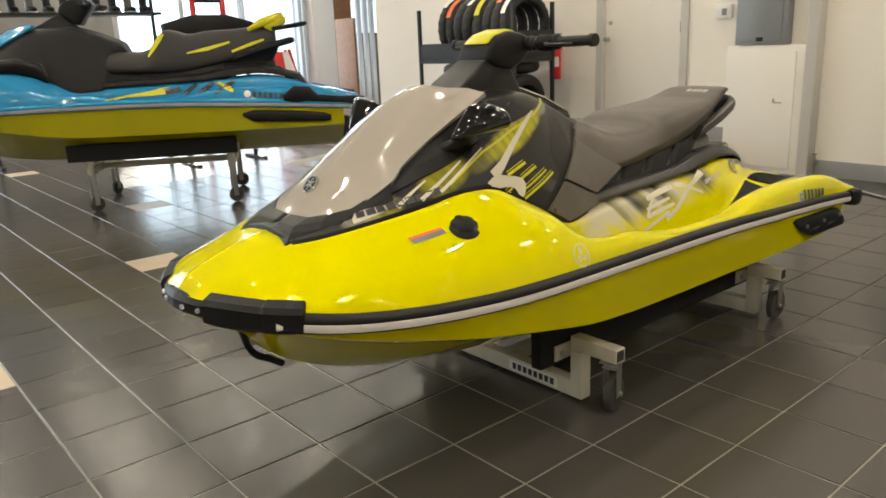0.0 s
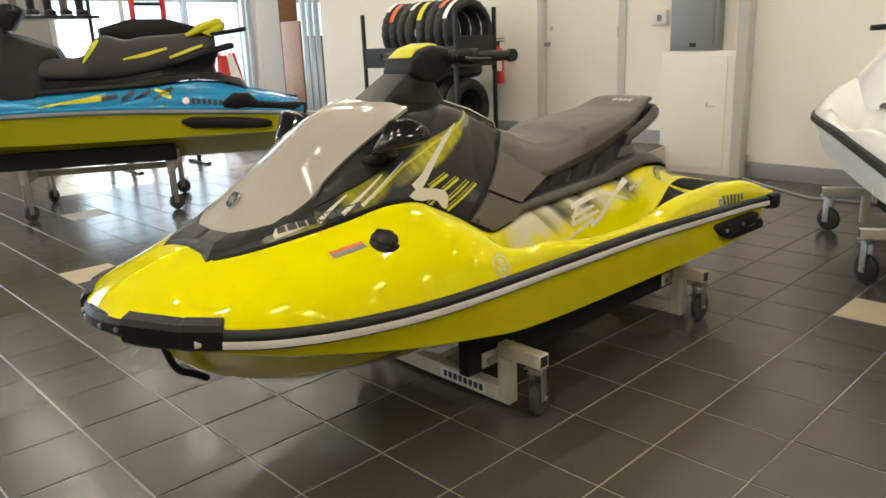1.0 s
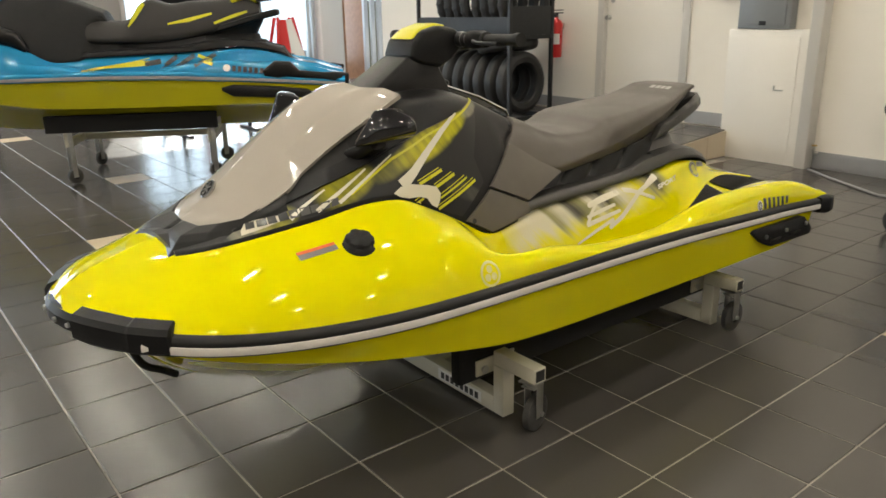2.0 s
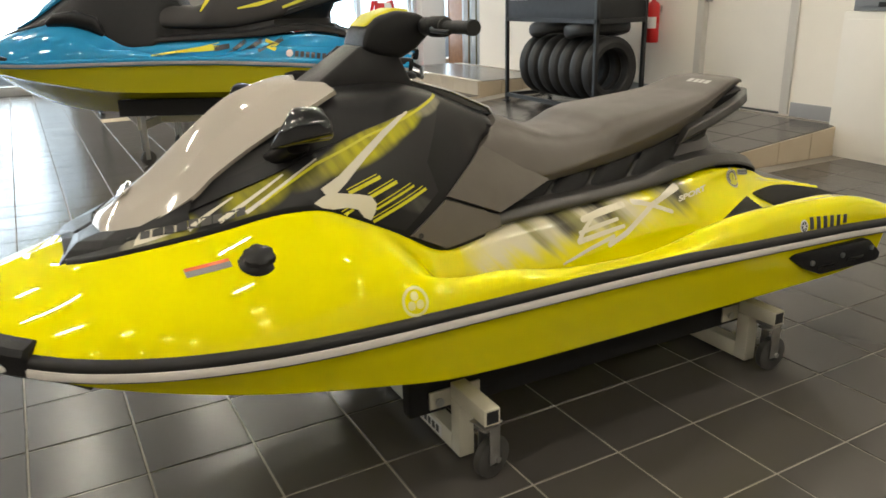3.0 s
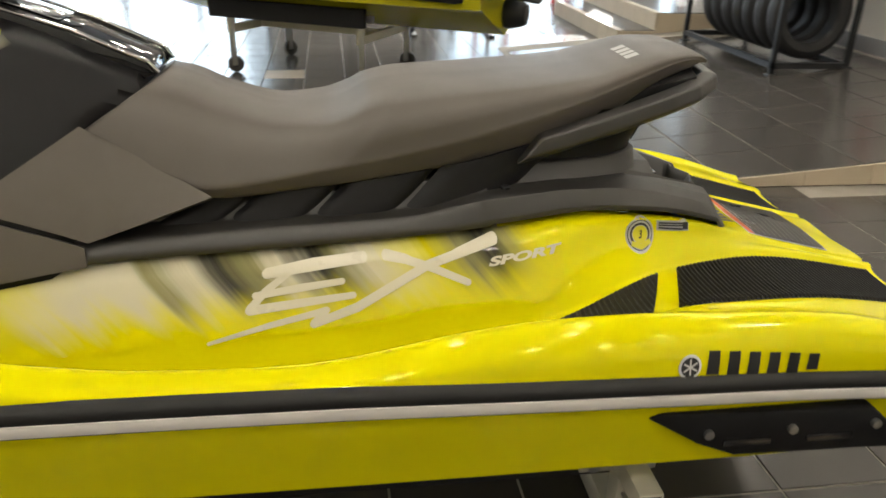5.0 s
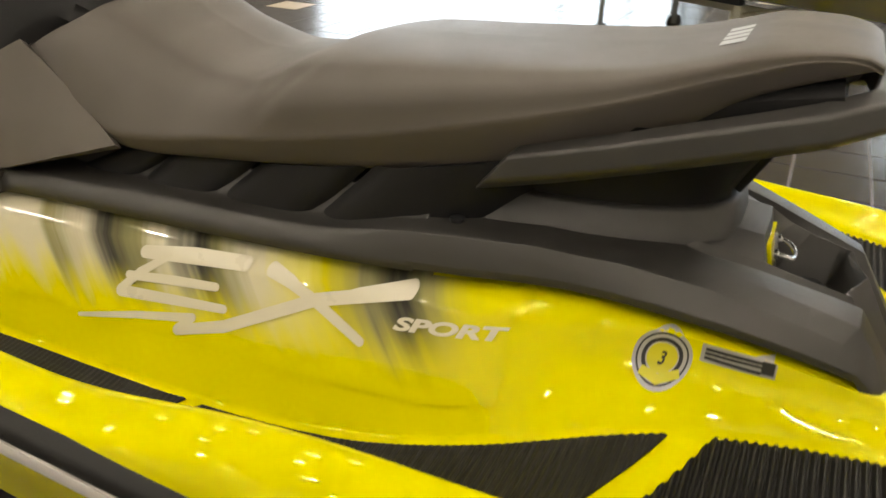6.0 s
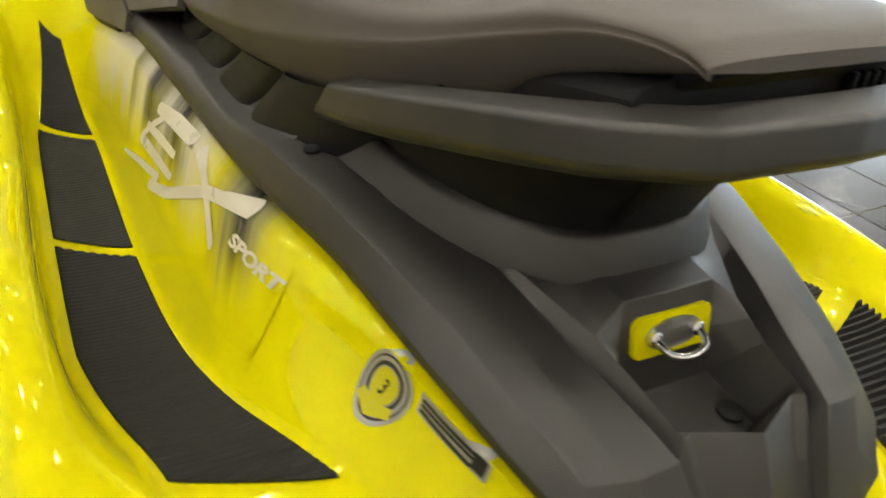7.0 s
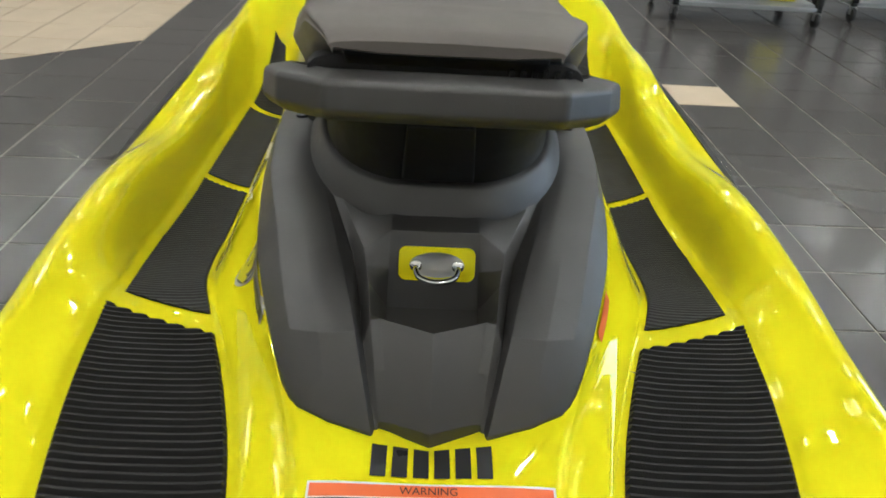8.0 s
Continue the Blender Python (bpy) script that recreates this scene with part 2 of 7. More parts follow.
def curve(xs, ys):
    """A smooth curve through the knots that does not overshoot."""
    xs, ys = np.array(xs, float), np.array(ys, float)
    h, d = np.diff(xs), np.diff(ys) / np.diff(xs)
    m = np.zeros(len(xs))
    m[0], m[-1] = d[0], d[-1]
    for i in range(1, len(xs) - 1):
        if d[i - 1] * d[i] > 0:
            w1, w2 = 2 * h[i] + h[i - 1], h[i] + 2 * h[i - 1]
            m[i] = (w1 + w2) / (w1 / d[i - 1] + w2 / d[i])

    def at(x):
        x = min(max(x, xs[0]), xs[-1])
        i = min(int(np.searchsorted(xs, x, "right")) - 1, len(xs) - 2)
        t = (x - xs[i]) / h[i]
        return float((2 * t**3 - 3 * t**2 + 1) * ys[i] + (t**3 - 2 * t**2 + t) * h[i] * m[i] + (3 * t**2 - 2 * t**3) * ys[i + 1] + (t**3 - t**2) * h[i] * m[i + 1])
    return at


def soft(f, r=0.05, x0=0.08):
    """A curve with its bends eased out over about r metres, less so near its start."""
    taps = [(k, math.exp(-0.5 * (k / 1.6)**2)) for k in range(-4, 5)]
    total = sum(w for _, w in taps)

    def at(x):
        h = r / 2.5 * min(1.0, max(0.0, x - x0) / 0.35)
        return sum(w * f(x + h * k) for k, w in taps) / total
    return at


def smooth01(a, b, x):
    t = min(max((x - a) / (b - a), 0), 1)
    return t * t * (3 - 2 * t)


def rounded(line, times=2):
    """Cuts the corners of an open line."""
    for _ in range(times):
        out = [line[0]]
        for a, b in zip(line, line[1:]):
            out.append(tuple(0.75 * a[i] + 0.25 * b[i] for i in range(len(a))))
            out.append(tuple(0.25 * a[i] + 0.75 * b[i] for i in range(len(a))))
        line = out + [line[-1]]
    return line


def airbrush(name, stops, slope, rough=0.07, amount=0.10, fine=9.0, fade=None):
    """Sprayed streaks: a colour ramp across slanting lines, torn by noise stretched along them."""
    m = bpy.data.materials.new(name)
    m.use_nodes = True
    nt = m.node_tree
    bs = nt.nodes["Principled BSDF"]
    bs.inputs["Roughness"].default_value = rough
    tc = nt.nodes.new("ShaderNodeTexCoord")
    sp = nt.nodes.new("ShaderNodeSeparateXYZ")
    nt.links.new(tc.outputs["Object"], sp.inputs[0])

    def math_node(op, a, b):
        q = nt.nodes.new("ShaderNodeMath")
        q.operation = op
        for i, s in enumerate((a, b)):
            if isinstance(s, (int, float)):
                q.inputs[i].default_value = s
            else:
                nt.links.new(s, q.inputs[i])
        return q.outputs[0]
    s = math_node("ADD", sp.outputs[0], math_node("MULTIPLY", sp.outputs[2], slope))
    t = math_node("SUBTRACT", sp.outputs[2], math_node("MULTIPLY", sp.outputs[0], slope))
    cb = nt.nodes.new("ShaderNodeCombineXYZ")
    nt.links.new(math_node("MULTIPLY", s, fine * 6), cb.inputs[0])
    nt.links.new(math_node("MULTIPLY", t, fine * 0.18), cb.inputs[1])
    nz = nt.nodes.new("ShaderNodeTexNoise")
    nz.inputs["Scale"].default_value = 1.0
    nz.inputs["Detail"].default_value = 3.0
    nt.links.new(cb.outputs[0], nz.inputs["Vector"])
    off = math_node("MULTIPLY", math_node("SUBTRACT", nz.outputs[0], 0.5), amount * 2)
    lo, hi = stops[0][0], stops[-1][0]
    fac = math_node("DIVIDE", math_node("SUBTRACT", math_node("ADD", s, off), lo), hi - lo)
    rp = nt.nodes.new("ShaderNodeValToRGB")
    e = rp.color_ramp.elements
    e[0].position, e[0].color = 0.0, (*stops[0][1], 1)
    e[1].position, e[1].color = 1.0, (*stops[-1][1], 1)
    for pos, col in stops[1:-1]:
        k = e.new((pos - lo) / (hi - lo))
        k.color = (*col, 1)
    nt.links.new(fac, rp.inputs[0])
    out = rp.outputs[0]
    if fade:
        # the spray thins out towards the ends and the foot of the panel
        (xa, xb), (xc, xd), (lean, z0, va, vb), under = fade

        def ramp_node(v, a, b):
            q = nt.nodes.new("ShaderNodeMapRange")
            q.interpolation_type = "SMOOTHSTEP"
            q.inputs[1].default_value, q.inputs[2].default_value = a, b
            nt.links.new(v, q.inputs[0])
            return q.outputs[0]
        xx = math_node("ADD", sp.outputs[0], math_node("MULTIPLY", off, 0.6))
        v = math_node("ADD", math_node("SUBTRACT", sp.outputs[2], math_node("MULTIPLY", sp.outputs[0], lean)), math_node("MULTIPLY", off, 0.9))
        keep = math_node("MULTIPLY", math_node("MULTIPLY", ramp_node(xx, xa, xb), ramp_node(xx, xd, xc)), ramp_node(v, z0 + va, z0 + vb))
        mx = nt.nodes.new("ShaderNodeMix")
        mx.data_type = "RGBA"
        mx.inputs[6].default_value = (*under, 1)
        nt.links.new(keep, mx.inputs[0])
        nt.links.new(out, mx.inputs[7])
        out = mx.outputs[2]
    nt.links.new(out, bs.inputs["Base Color"])
    return m



def spray_blobs(name, base, blobs, across, rough=0.3):
    """Dark gloss panel with soft sprayed patches (x, z, half length, half height, slope, colour, amount), torn into streaks."""
    m = bpy.data.materials.new(name)
    m.use_nodes = True
    nt = m.node_tree
    bs = nt.nodes["Principled BSDF"]
    bs.inputs["Roughness"].default_value = rough
    bs.inputs["Specular IOR Level"].default_value = 0.3
    sp = nt.nodes.new("ShaderNodeSeparateXYZ")
    nt.links.new(nt.nodes.new("ShaderNodeTexCoord").outputs["Object"], sp.inputs[0])
    X, Z = sp.outputs[0], sp.outputs[2]

    def calc(op, a, b=0.0):
        q = nt.nodes.new("ShaderNodeMath")
        q.operation = op
        for i, v in enumerate((a, b)):
            if isinstance(v, (int, float)):
                q.inputs[i].default_value = v
            else:
                nt.links.new(v, q.inputs[i])
        return q.outputs[0]
    cb = nt.nodes.new("ShaderNodeCombineXYZ")
    nt.links.new(calc("MULTIPLY", calc("ADD", X, calc("MULTIPLY", Z, across)), 34.0), cb.inputs[0])
    nt.links.new(calc("MULTIPLY", calc("SUBTRACT", Z, calc("MULTIPLY", X, across)), 5.0), cb.inputs[1])
    nz = nt.nodes.new("ShaderNodeTexNoise")
    nz.inputs["Scale"].default_value, nz.inputs["Detail"].default_value = 1.0, 2.5
    nt.links.new(cb.outputs[0], nz.inputs["Vector"])
    torn = nt.nodes.new("ShaderNodeMapRange")
    torn.inputs[1].default_value, torn.inputs[2].default_value = 0.30, 0.64
    torn.inputs[3].default_value, torn.inputs[4].default_value = 0.45, 1.0
    nt.links.new(nz.outputs[0], torn.inputs[0])
    out = None
    for cx, cz, rx, rz, slope, col, amount in blobs:
        c, sn = math.cos(math.atan(slope)), math.sin(math.atan(slope))
        dx, dz = calc("SUBTRACT", X, cx), calc("SUBTRACT", Z, cz)
        u = calc("DIVIDE", calc("ADD", calc("MULTIPLY", dx, c), calc("MULTIPLY", dz, sn)), rx)
        v = calc("DIVIDE", calc("SUBTRACT", calc("MULTIPLY", dz, c), calc("MULTIPLY", dx, sn)), rz)
        fall = nt.nodes.new("ShaderNodeMapRange")
        fall.interpolation_type = "SMOOTHSTEP"
        fall.inputs[1].default_value, fall.inputs[2].default_value = 0.25, 1.0
        fall.inputs[3].default_value, fall.inputs[4].default_value = amount, 0.0
        nt.links.new(calc("ADD", calc("MULTIPLY", u, u), calc("MULTIPLY", v, v)), fall.inputs[0])
        mx = nt.nodes.new("ShaderNodeMix")
        mx.data_type = "RGBA"
        nt.links.new(calc("MULTIPLY", fall.outputs[0], torn.outputs[0]), mx.inputs[0])
        if out is None:
            mx.inputs[6].default_value = (*base, 1)
        else:
            nt.links.new(out, mx.inputs[6])
        mx.inputs[7].default_value = (*col, 1)
        out = mx.outputs[2]
    nt.links.new(out, bs.inputs["Base Color"])
    return m


# ---- the watercraft: bow at x = 0, stern at x = 3.13, centre plane y = 0 ----
KX = [0.080, 0.095, 0.135, 0.21, 0.40, 0.60, 0.80, 1.07, 1.50, 2.00, 2.50, 2.75, 3.12]
rail_y = curve(KX, [0.03, 0.10, 0.20, 0.325, 0.452, 0.525, 0.563, 0.586, 0.592, 0.586, 0.562, 0.544, 0.528])
rail_z = curve([0.02, 0.20, 0.40, 0.60, 0.80, 1.07, 1.50, 1.90, 2.30, 2.60, 2.95, 3.12], [0.592, 0.570, 0.549, 0.543, 0.541, 0.546, 0.549, 0.543, 0.523, 0.503, 0.476, 0.462])
lip_z = curve([0.9, 1.0, 1.12, 1.24, 1.37, 1.46, 1.60, 1.85, 1.95, 2.05, 2.14, 2.30, 2.45, 2.62, 2.80, 2.97, 3.12],
              [0.735, 0.715, 0.688, 0.655, 0.632, 0.617, 0.604, 0.596, 0.606, 0.626, 0.642, 0.652, 0.650, 0.634, 0.612, 0.572, 0.518])
floor_z = curve([1.1, 1.3, 1.9, 2.15, 2.35, 2.55, 2.75, 3.12], [0.46, 0.45, 0.458, 0.478, 0.53, 0.590, 0.582, 0.512])
floor_out = curve([1.2, 1.45, 1.75, 2.1, 2.35, 2.50, 2.62, 3.12], [0.46, 0.505, 0.512, 0.50, 0.465, 0.430, 0.420, 0.335])
floor_in = curve([1.2, 1.5, 1.9, 2.2, 2.4, 2.57, 2.66, 2.83, 3.12], [0.40, 0.372, 0.362, 0.345, 0.315, 0.262, 0.228, 0.182, 0.155])
edge_y = curve([0.080, 0.25, 0.40, 0.55, 0.70, 0.85, 1.03, 1.20, 1.30, 1.50, 1.85, 2.10, 2.27, 2.41, 2.56, 2.66, 2.73, 2.77, 2.80, 3.12],
               [0.0, 0.05, 0.19, 0.265, 0.31, 0.333, 0.342, 0.346, 0.338, 0.292, 0.270, 0.257, 0.245, 0.230, 0.210, 0.183, 0.157, 0.142, 0.133, 0.12])
edge_z = curve([0.080, 0.10, 0.20, 0.40, 0.55, 0.70, 0.85, 0.93, 1.03, 1.15, 1.28, 1.49, 1.85, 2.10, 2.27, 2.41, 2.56, 2.70, 2.82, 3.12],
               [0.598, 0.634, 0.682, 0.726, 0.760, 0.790, 0.818, 0.815, 0.772, 0.713, 0.655, 0.668, 0.679, 0.690, 0.704, 0.716, 0.702, 0.662, 0.606, 0.530])
mid_z = curve([0.080, 0.10, 0.20, 0.39, 0.5, 2.4, 2.55, 2.72, 2.80, 2.90, 3.12], [0.60, 0.638, 0.688, 0.738, 0.75, 0.66, 0.60, 0.580, 0.600, 0.592, 0.526])
keel_z = curve([0.080, 0.10, 0.18, 0.24, 0.35, 0.51, 0.73, 1.0, 1.5, 3.0], [0.575, 0.545, 0.50, 0.45, 0.345, 0.262, 0.190, 0.160, 0.150, 0.150])
chine_y = curve([0.080, 0.10, 0.2, 0.3, 0.5, 0.8, 1.2, 2.7, 3.0], [0.01, 0.112, 0.262, 0.362, 0.458, 0.524, 0.548, 0.540, 0.508])
chine_z = curve([0.080, 0.10, 0.20, 0.30, 0.46, 0.66, 0.985, 1.23, 1.5, 2.4, 3.0], [0.578, 0.560, 0.543, 0.520, 0.488, 0.450, 0.396, 0.362, 0.352, 0.347, 0.347])
rail_y, rail_z, lip_z, edge_y, edge_z = soft(rail_y), soft(rail_z), soft(lip_z, 0.07), soft(edge_y, 0.035), soft(edge_z, 0.035)
floor_z, floor_out, floor_in = soft(floor_z, 0.07), soft(floor_out, 0.07), soft(floor_in, 0.07)
keel_z, chine_y, chine_z = soft(keel_z), soft(chine_y), soft(chine_z)
XS = [0.080, 0.083, 0.088, 0.095, 0.108, 0.13, 0.16, 0.2] + [0.2 + 0.01825 * i for i in range(1, 161)]


def deck_half(x):
    """Half a section of the deck, from the rail up and in to the centre."""
    yr, zr, yb, zb = rail_y(x), rail_z(x) + 0.030, edge_y(x), edge_z(x)
    # full foredeck
    c = (max(yr - 0.02 - 0.02 * (1 - smooth01(0.9, 1.1, x)), yb + 0.3 * (yr - yb)), zr + (zb - zr) * (0.58 + 0.2 * smooth01(0.8, 1.1, x)))
    fore = []
    for i in range(11):
        t = i / 10
        fore.append(((1 - t)**2 * yr + 2 * t * (1 - t) * c[0] + t * t * yb, (1 - t)**2 * zr + 2 * t * (1 - t) * c[1] + t * t * zb))
    # footwell
    zl, zf, yo, yi = lip_z(x), floor_z(x), floor_out(x), floor_in(x)
    lean = smooth01(1.35, 1.65, x) * (1 - smooth01(2.50, 2.85, x))
    inn, zl = 0.013 * lean, zl - 0.016 * lean
    yo = min(yo, yr - 0.075 - inn)
    yi = max(yi, yb + 0.012)
    zf = min(zf, zb - 0.02, zl - 0.012)
    well = [(yr, zr), (yr - 0.004 - 0.4 * inn, zr * 0.5 + zl * 0.5), (yr - 0.022 - inn, zl - 0.010), (yr - 0.050 - inn, zl), (yr - 0.078 - inn, zl - 0.014),
            (yo + 0.004, zf + 0.018), (yo - 0.012, zf), (yi + 0.012, zf), (yi - 0.004, zf + 0.022), (yb + (0.5 - 0.40 * smooth01(2.28, 2.52, x)) * (yi - yb) + 0.004, 0.45 * zf + 0.55 * zb), (yb, zb)]
    w = smooth01(1.08, 1.42, x)
    line = [tuple((1 - w) * a[k] + w * b[k] for k in range(2)) for a, b in zip(fore, well)]
    line.append((0, max(mid_z(x), zb - 0.03) if x < 0.5 else mid_z(x)))
    return rounded(line, 2)


def loft_half(half, xs):
    """Both halves of a body from half sections."""
    rows = []
    for x in xs:
        h = half(x)
        rows.append([(x, -y, z) for y, z in h] + [(x, y, z) for y, z in reversed(h[:-1])])
    k = len(rows[0])
    v = [p for r in rows for p in r]
    f = [(i * k + j, i * k + j + 1, (i + 1) * k + j + 1, (i + 1) * k + j) for i in range(len(rows) - 1) for j in range(k - 1)]
    return v, f, k


def deck_geo():
    v, f, k = loft_half(deck_half, XS)
    n = len(v) - k
    f.append(tuple(range(n, n + k)))
    return v, f


def hull_half(x):
    yr, zr = rail_y(x), rail_z(x) - 0.012
    yc, zc, zk = min(chine_y(x), yr - 0.005), chine_z(x), keel_z(x)
    side = [(yr, zr), (yr - 0.28 * (yr - yc), zr - 0.35 * (zr - zc)), (yc + 0.22 * (yr - yc), zc + 0.25 * (zr - zc)), (yc, zc)]
    side = rounded(side, 2)
    bottom = rounded([(yc, zc), (yc - 0.03 * min(1, x), zc - 0.002), (0.45 * yc, zk + 0.42 * (zc - zk)), (0.02 * min(1, x), zk + 0.004), (0, zk)], 1)
    return side + [(yc - 0.002, zc - 0.003)] + bottom[1:]


def hull_geo():
    xs = [x for x in XS if x <= 3.0]
    v, f, k = loft_half(hull_half, xs)
    n = len(v) - k
    return v, [tuple(reversed(q)) for q in f] + [tuple(range(n + k - 1, n - 1, -1))]


def rail_path(x0, x1, n=70):
    return [(x0 + (x1 - x0) * i / n, -rail_y(x0 + (x1 - x0) * i / n), rail_z(x0 + (x1 - x0) * i / n)) for i in range(n + 1)]


# the centre fairing, from the nose of the hood to the seat's front
cowl_ty = soft(curve([0.38, 0.44, 0.526, 0.665, 0.74, 0.9, 1.05, 1.14, 1.26, 1.354, 1.5, 1.62, 1.8], [0.02, 0.115, 0.180, 0.198, 0.196, 0.200, 0.206, 0.212, 0.192, 0.162, 0.138, 0.12, 0.12]), 0.05, 0.3)
cowl_tz = soft(curve([0.38, 0.44, 0.526, 0.665, 0.74, 0.9, 1.05, 1.14, 1.26, 1.354, 1.5, 1.62, 1.8], [0.745, 0.760, 0.778, 0.838, 0.888, 0.978, 1.052, 1.052, 1.048, 1.025, 0.962, 0.915, 0.86]), 0.05, 0.3)
cowl_cz = soft(curve([0.38, 0.47, 0.53, 0.70, 0.85, 1.0, 1.1, 1.25, 1.354, 1.5, 1.62, 1.8], [0.745, 0.758, 0.81, 0.94, 1.03, 1.075, 1.082, 1.085, 1.060, 1.000, 0.945, 0.86]), 0.05, 0.3)


def front_cut(z):
    """Where the slanting joint between fairing and seat lies at a height."""
    return 1.478 + 1.58 * max(0.0, z - 0.869)


def cowl_half(x, drop=True):
    yb, zb = edge_y(x), edge_z(x)
    yt, zt, zc = cowl_ty(x), cowl_tz(x), cowl_cz(x)
    if x > 1.5:
        yb = max(yb, 0.27)
    if drop:
        w = smooth01(1.585, 1.62, x)
        low = seat_bot(x) - 0.014
        yt, zt, zc = yt + (0.175 - yt) * w, zt + (min(zt, low) - zt) * w, zc + (min(zc, low) - zc) * w
        w = smooth01(1.44, 1.49, x)
        yb, zb = yb - 0.045 * w, zb + 0.03 * w
    yt = min(yt, yb - 0.01)
    line = [(yb + 0.004, zb - 0.02), (yb + 0.002, zb + 0.006), (yb * 0.72 + yt * 0.28 + 0.012, zb * 0.66 + zt * 0.34), (yb * 0.25 + yt * 0.75 + 0.01, zb * 0.22 + zt * 0.78), (yt, zt), (yt * 0.8, zt + 0.55 * (zc - zt)), (0, zc)]
    return rounded(line, 2)


def cowl_geo(drop=True):
    xs = [0.36 + 0.0275 * i for i in range(49 if drop else 53)]
    v, f, k = loft_half(lambda x: cowl_half(x, drop), xs)
    n = len(v) - k
    if drop:
        # behind the joint the flank tucks in under the seat
        v = [(x, y * (1 - 0.16 * smooth01(0.0, 0.02, x - front_cut(z))), z) for x, y, z in v]
    return v, f + [tuple(range(n, n + k)), tuple(range(k - 1, -1, -1))]


hood_y = curve([0.438, 0.452, 0.490, 0.526, 0.60, 0.662, 0.690, 0.712, 0.80, 0.92, 1.045], [0.03, 0.11, 0.168, 0.194, 0.212, 0.219, 0.212, 0.203, 0.203, 0.206, 0.210])
hood_ez = curve([0.438, 0.526, 0.662, 0.710, 0.80, 0.92, 1.045], [0.764, 0.790, 0.858, 0.892, 0.948, 1.014, 1.080])
hood_cz = soft(curve([0.438, 0.47, 0.53, 0.59, 0.68, 0.765, 0.83, 0.92, 0.98, 1.045], [0.768, 0.795, 0.842, 0.885, 0.962, 1.030, 1.070, 1.095, 1.102, 1.106]), 0.03, 0.42)


def hood_geo():
    def at(x, u):
        a = abs(u)
        cz, ez = hood_cz(x), hood_ez(x)
        y = u * hood_y(x)
        # a notch in the rear edge for the steering column, raked corners
        xx = x - 0.062 * smooth01(0.86, 1.045, x) * (1 - smooth01(0.40, 0.66, a))
        z = cz - (cz - ez) * (0.46 * min(a, 0.6) / 0.6 * (0.8 + 0.2 * min(a, 0.6) / 0.6) + 0.54 * max(0.0, a - 0.6) / 0.4)
        return (xx, y, z)
    us = [0.438 + (1.045 - 0.438) * i / 60 for i in range(61)]
    return grid(at, us, [-1 + i / 25 for i in range(51)])


# the seat and the plinth below it
seat_top = curve([1.48, 1.53, 1.58, 1.63, 1.72, 1.83, 1.905, 1.95, 1.995, 2.045, 2.20, 2.42, 2.50, 2.57, 2.62, 2.655, 2.67], [0.890, 0.938, 0.954, 0.948, 0.910, 0.880, 0.883, 0.897, 0.920, 0.931, 0.941, 0.959, 0.978, 0.997, 0.998, 0.993, 0.985])
seat_bot = curve([1.48, 1.53, 1.60, 1.72, 1.89, 2.13, 2.30, 2.45, 2.56, 2.67], [0.868, 0.815, 0.785, 0.752, 0.766, 0.792, 0.822, 0.868, 0.938, 0.978])
seat_w = curve([1.48, 1.53, 1.62, 1.72, 1.9, 2.1, 2.3, 2.5, 2.62, 2.67], [0.196, 0.208, 0.226, 0.236, 0.234, 0.222, 0.203, 0.162, 0.132, 0.106])
seat_tw = curve([1.48, 1.55, 1.66, 1.80, 1.86, 1.95, 2.05, 2.2, 2.4, 2.57, 2.67], [0.14, 0.130, 0.128, 0.138, 0.148, 0.172, 0.170, 0.160, 0.143, 0.117, 0.088])
seat_crease = soft(curve([1.48, 1.60, 1.69, 1.91, 2.12, 2.275, 2.41, 2.54, 2.62, 2.67], [0.876, 0.805, 0.776, 0.808, 0.846, 0.884, 0.920, 0.964, 0.986, 0.982]), 0.03)


def seat_half(x):
    b, t, w, tw = seat_bot(x), seat_top(x), seat_w(x), seat_tw(x)
    c = min(max(seat_crease(x), b + 0.010), t - 0.012)
    h, u = t - c, c - b
    foot = w - 0.004 - 0.42 * u
    line = rounded([(foot - 0.045, b - 0.004), (foot - 0.006, b - 0.001), (foot + 0.2 * (w - foot), b + 0.14 * u), (w - 0.002, c - 0.10 * u - 0.002), (w, c), (w - 0.002, c + 0.08 * h), (0.5 * w + 0.5 * tw + 0.012, c + 0.55 * h), (tw + 0.012, t - 0.24 * h), (tw - 0.006, t - 0.11 * h), (tw * 0.55, t - 0.03 * h), (0, t)], 2)
    # the rear cushion stands proud along a slanting, curved front edge
    out = []
    for y, z in line:
        rise = min(max(z - 0.80, 0.0), 0.14)
        front = 1.925 + 0.95 * rise
        out.append((y + (0.008 * smooth01(front - 0.014, front + 0.014, x) * smooth01(c, c + 0.05, z) if y > 0.02 else 0.0), z))
    return out


def seat_geo():
    xs = [1.48 + (2.67 - 1.48) * i / 170 for i in range(171)]
    v, f, k = loft_half(seat_half, xs)
    v = [(max(x, front_cut(z) + 0.002), y, z) for x, y, z in v]
    n = len(v) - k
    f += [tuple(range(n, n + k)), tuple(range(k - 1, -1, -1))]
    f += [(i * k, (i + 1) * k, (i + 2) * k - 1, (i + 1) * k - 1) for i in range(len(xs) - 1)]
    return v, f


ledge_up = curve([1.4, 2.05, 2.20, 2.35], [0.027, 0.029, 0.044, 0.046])


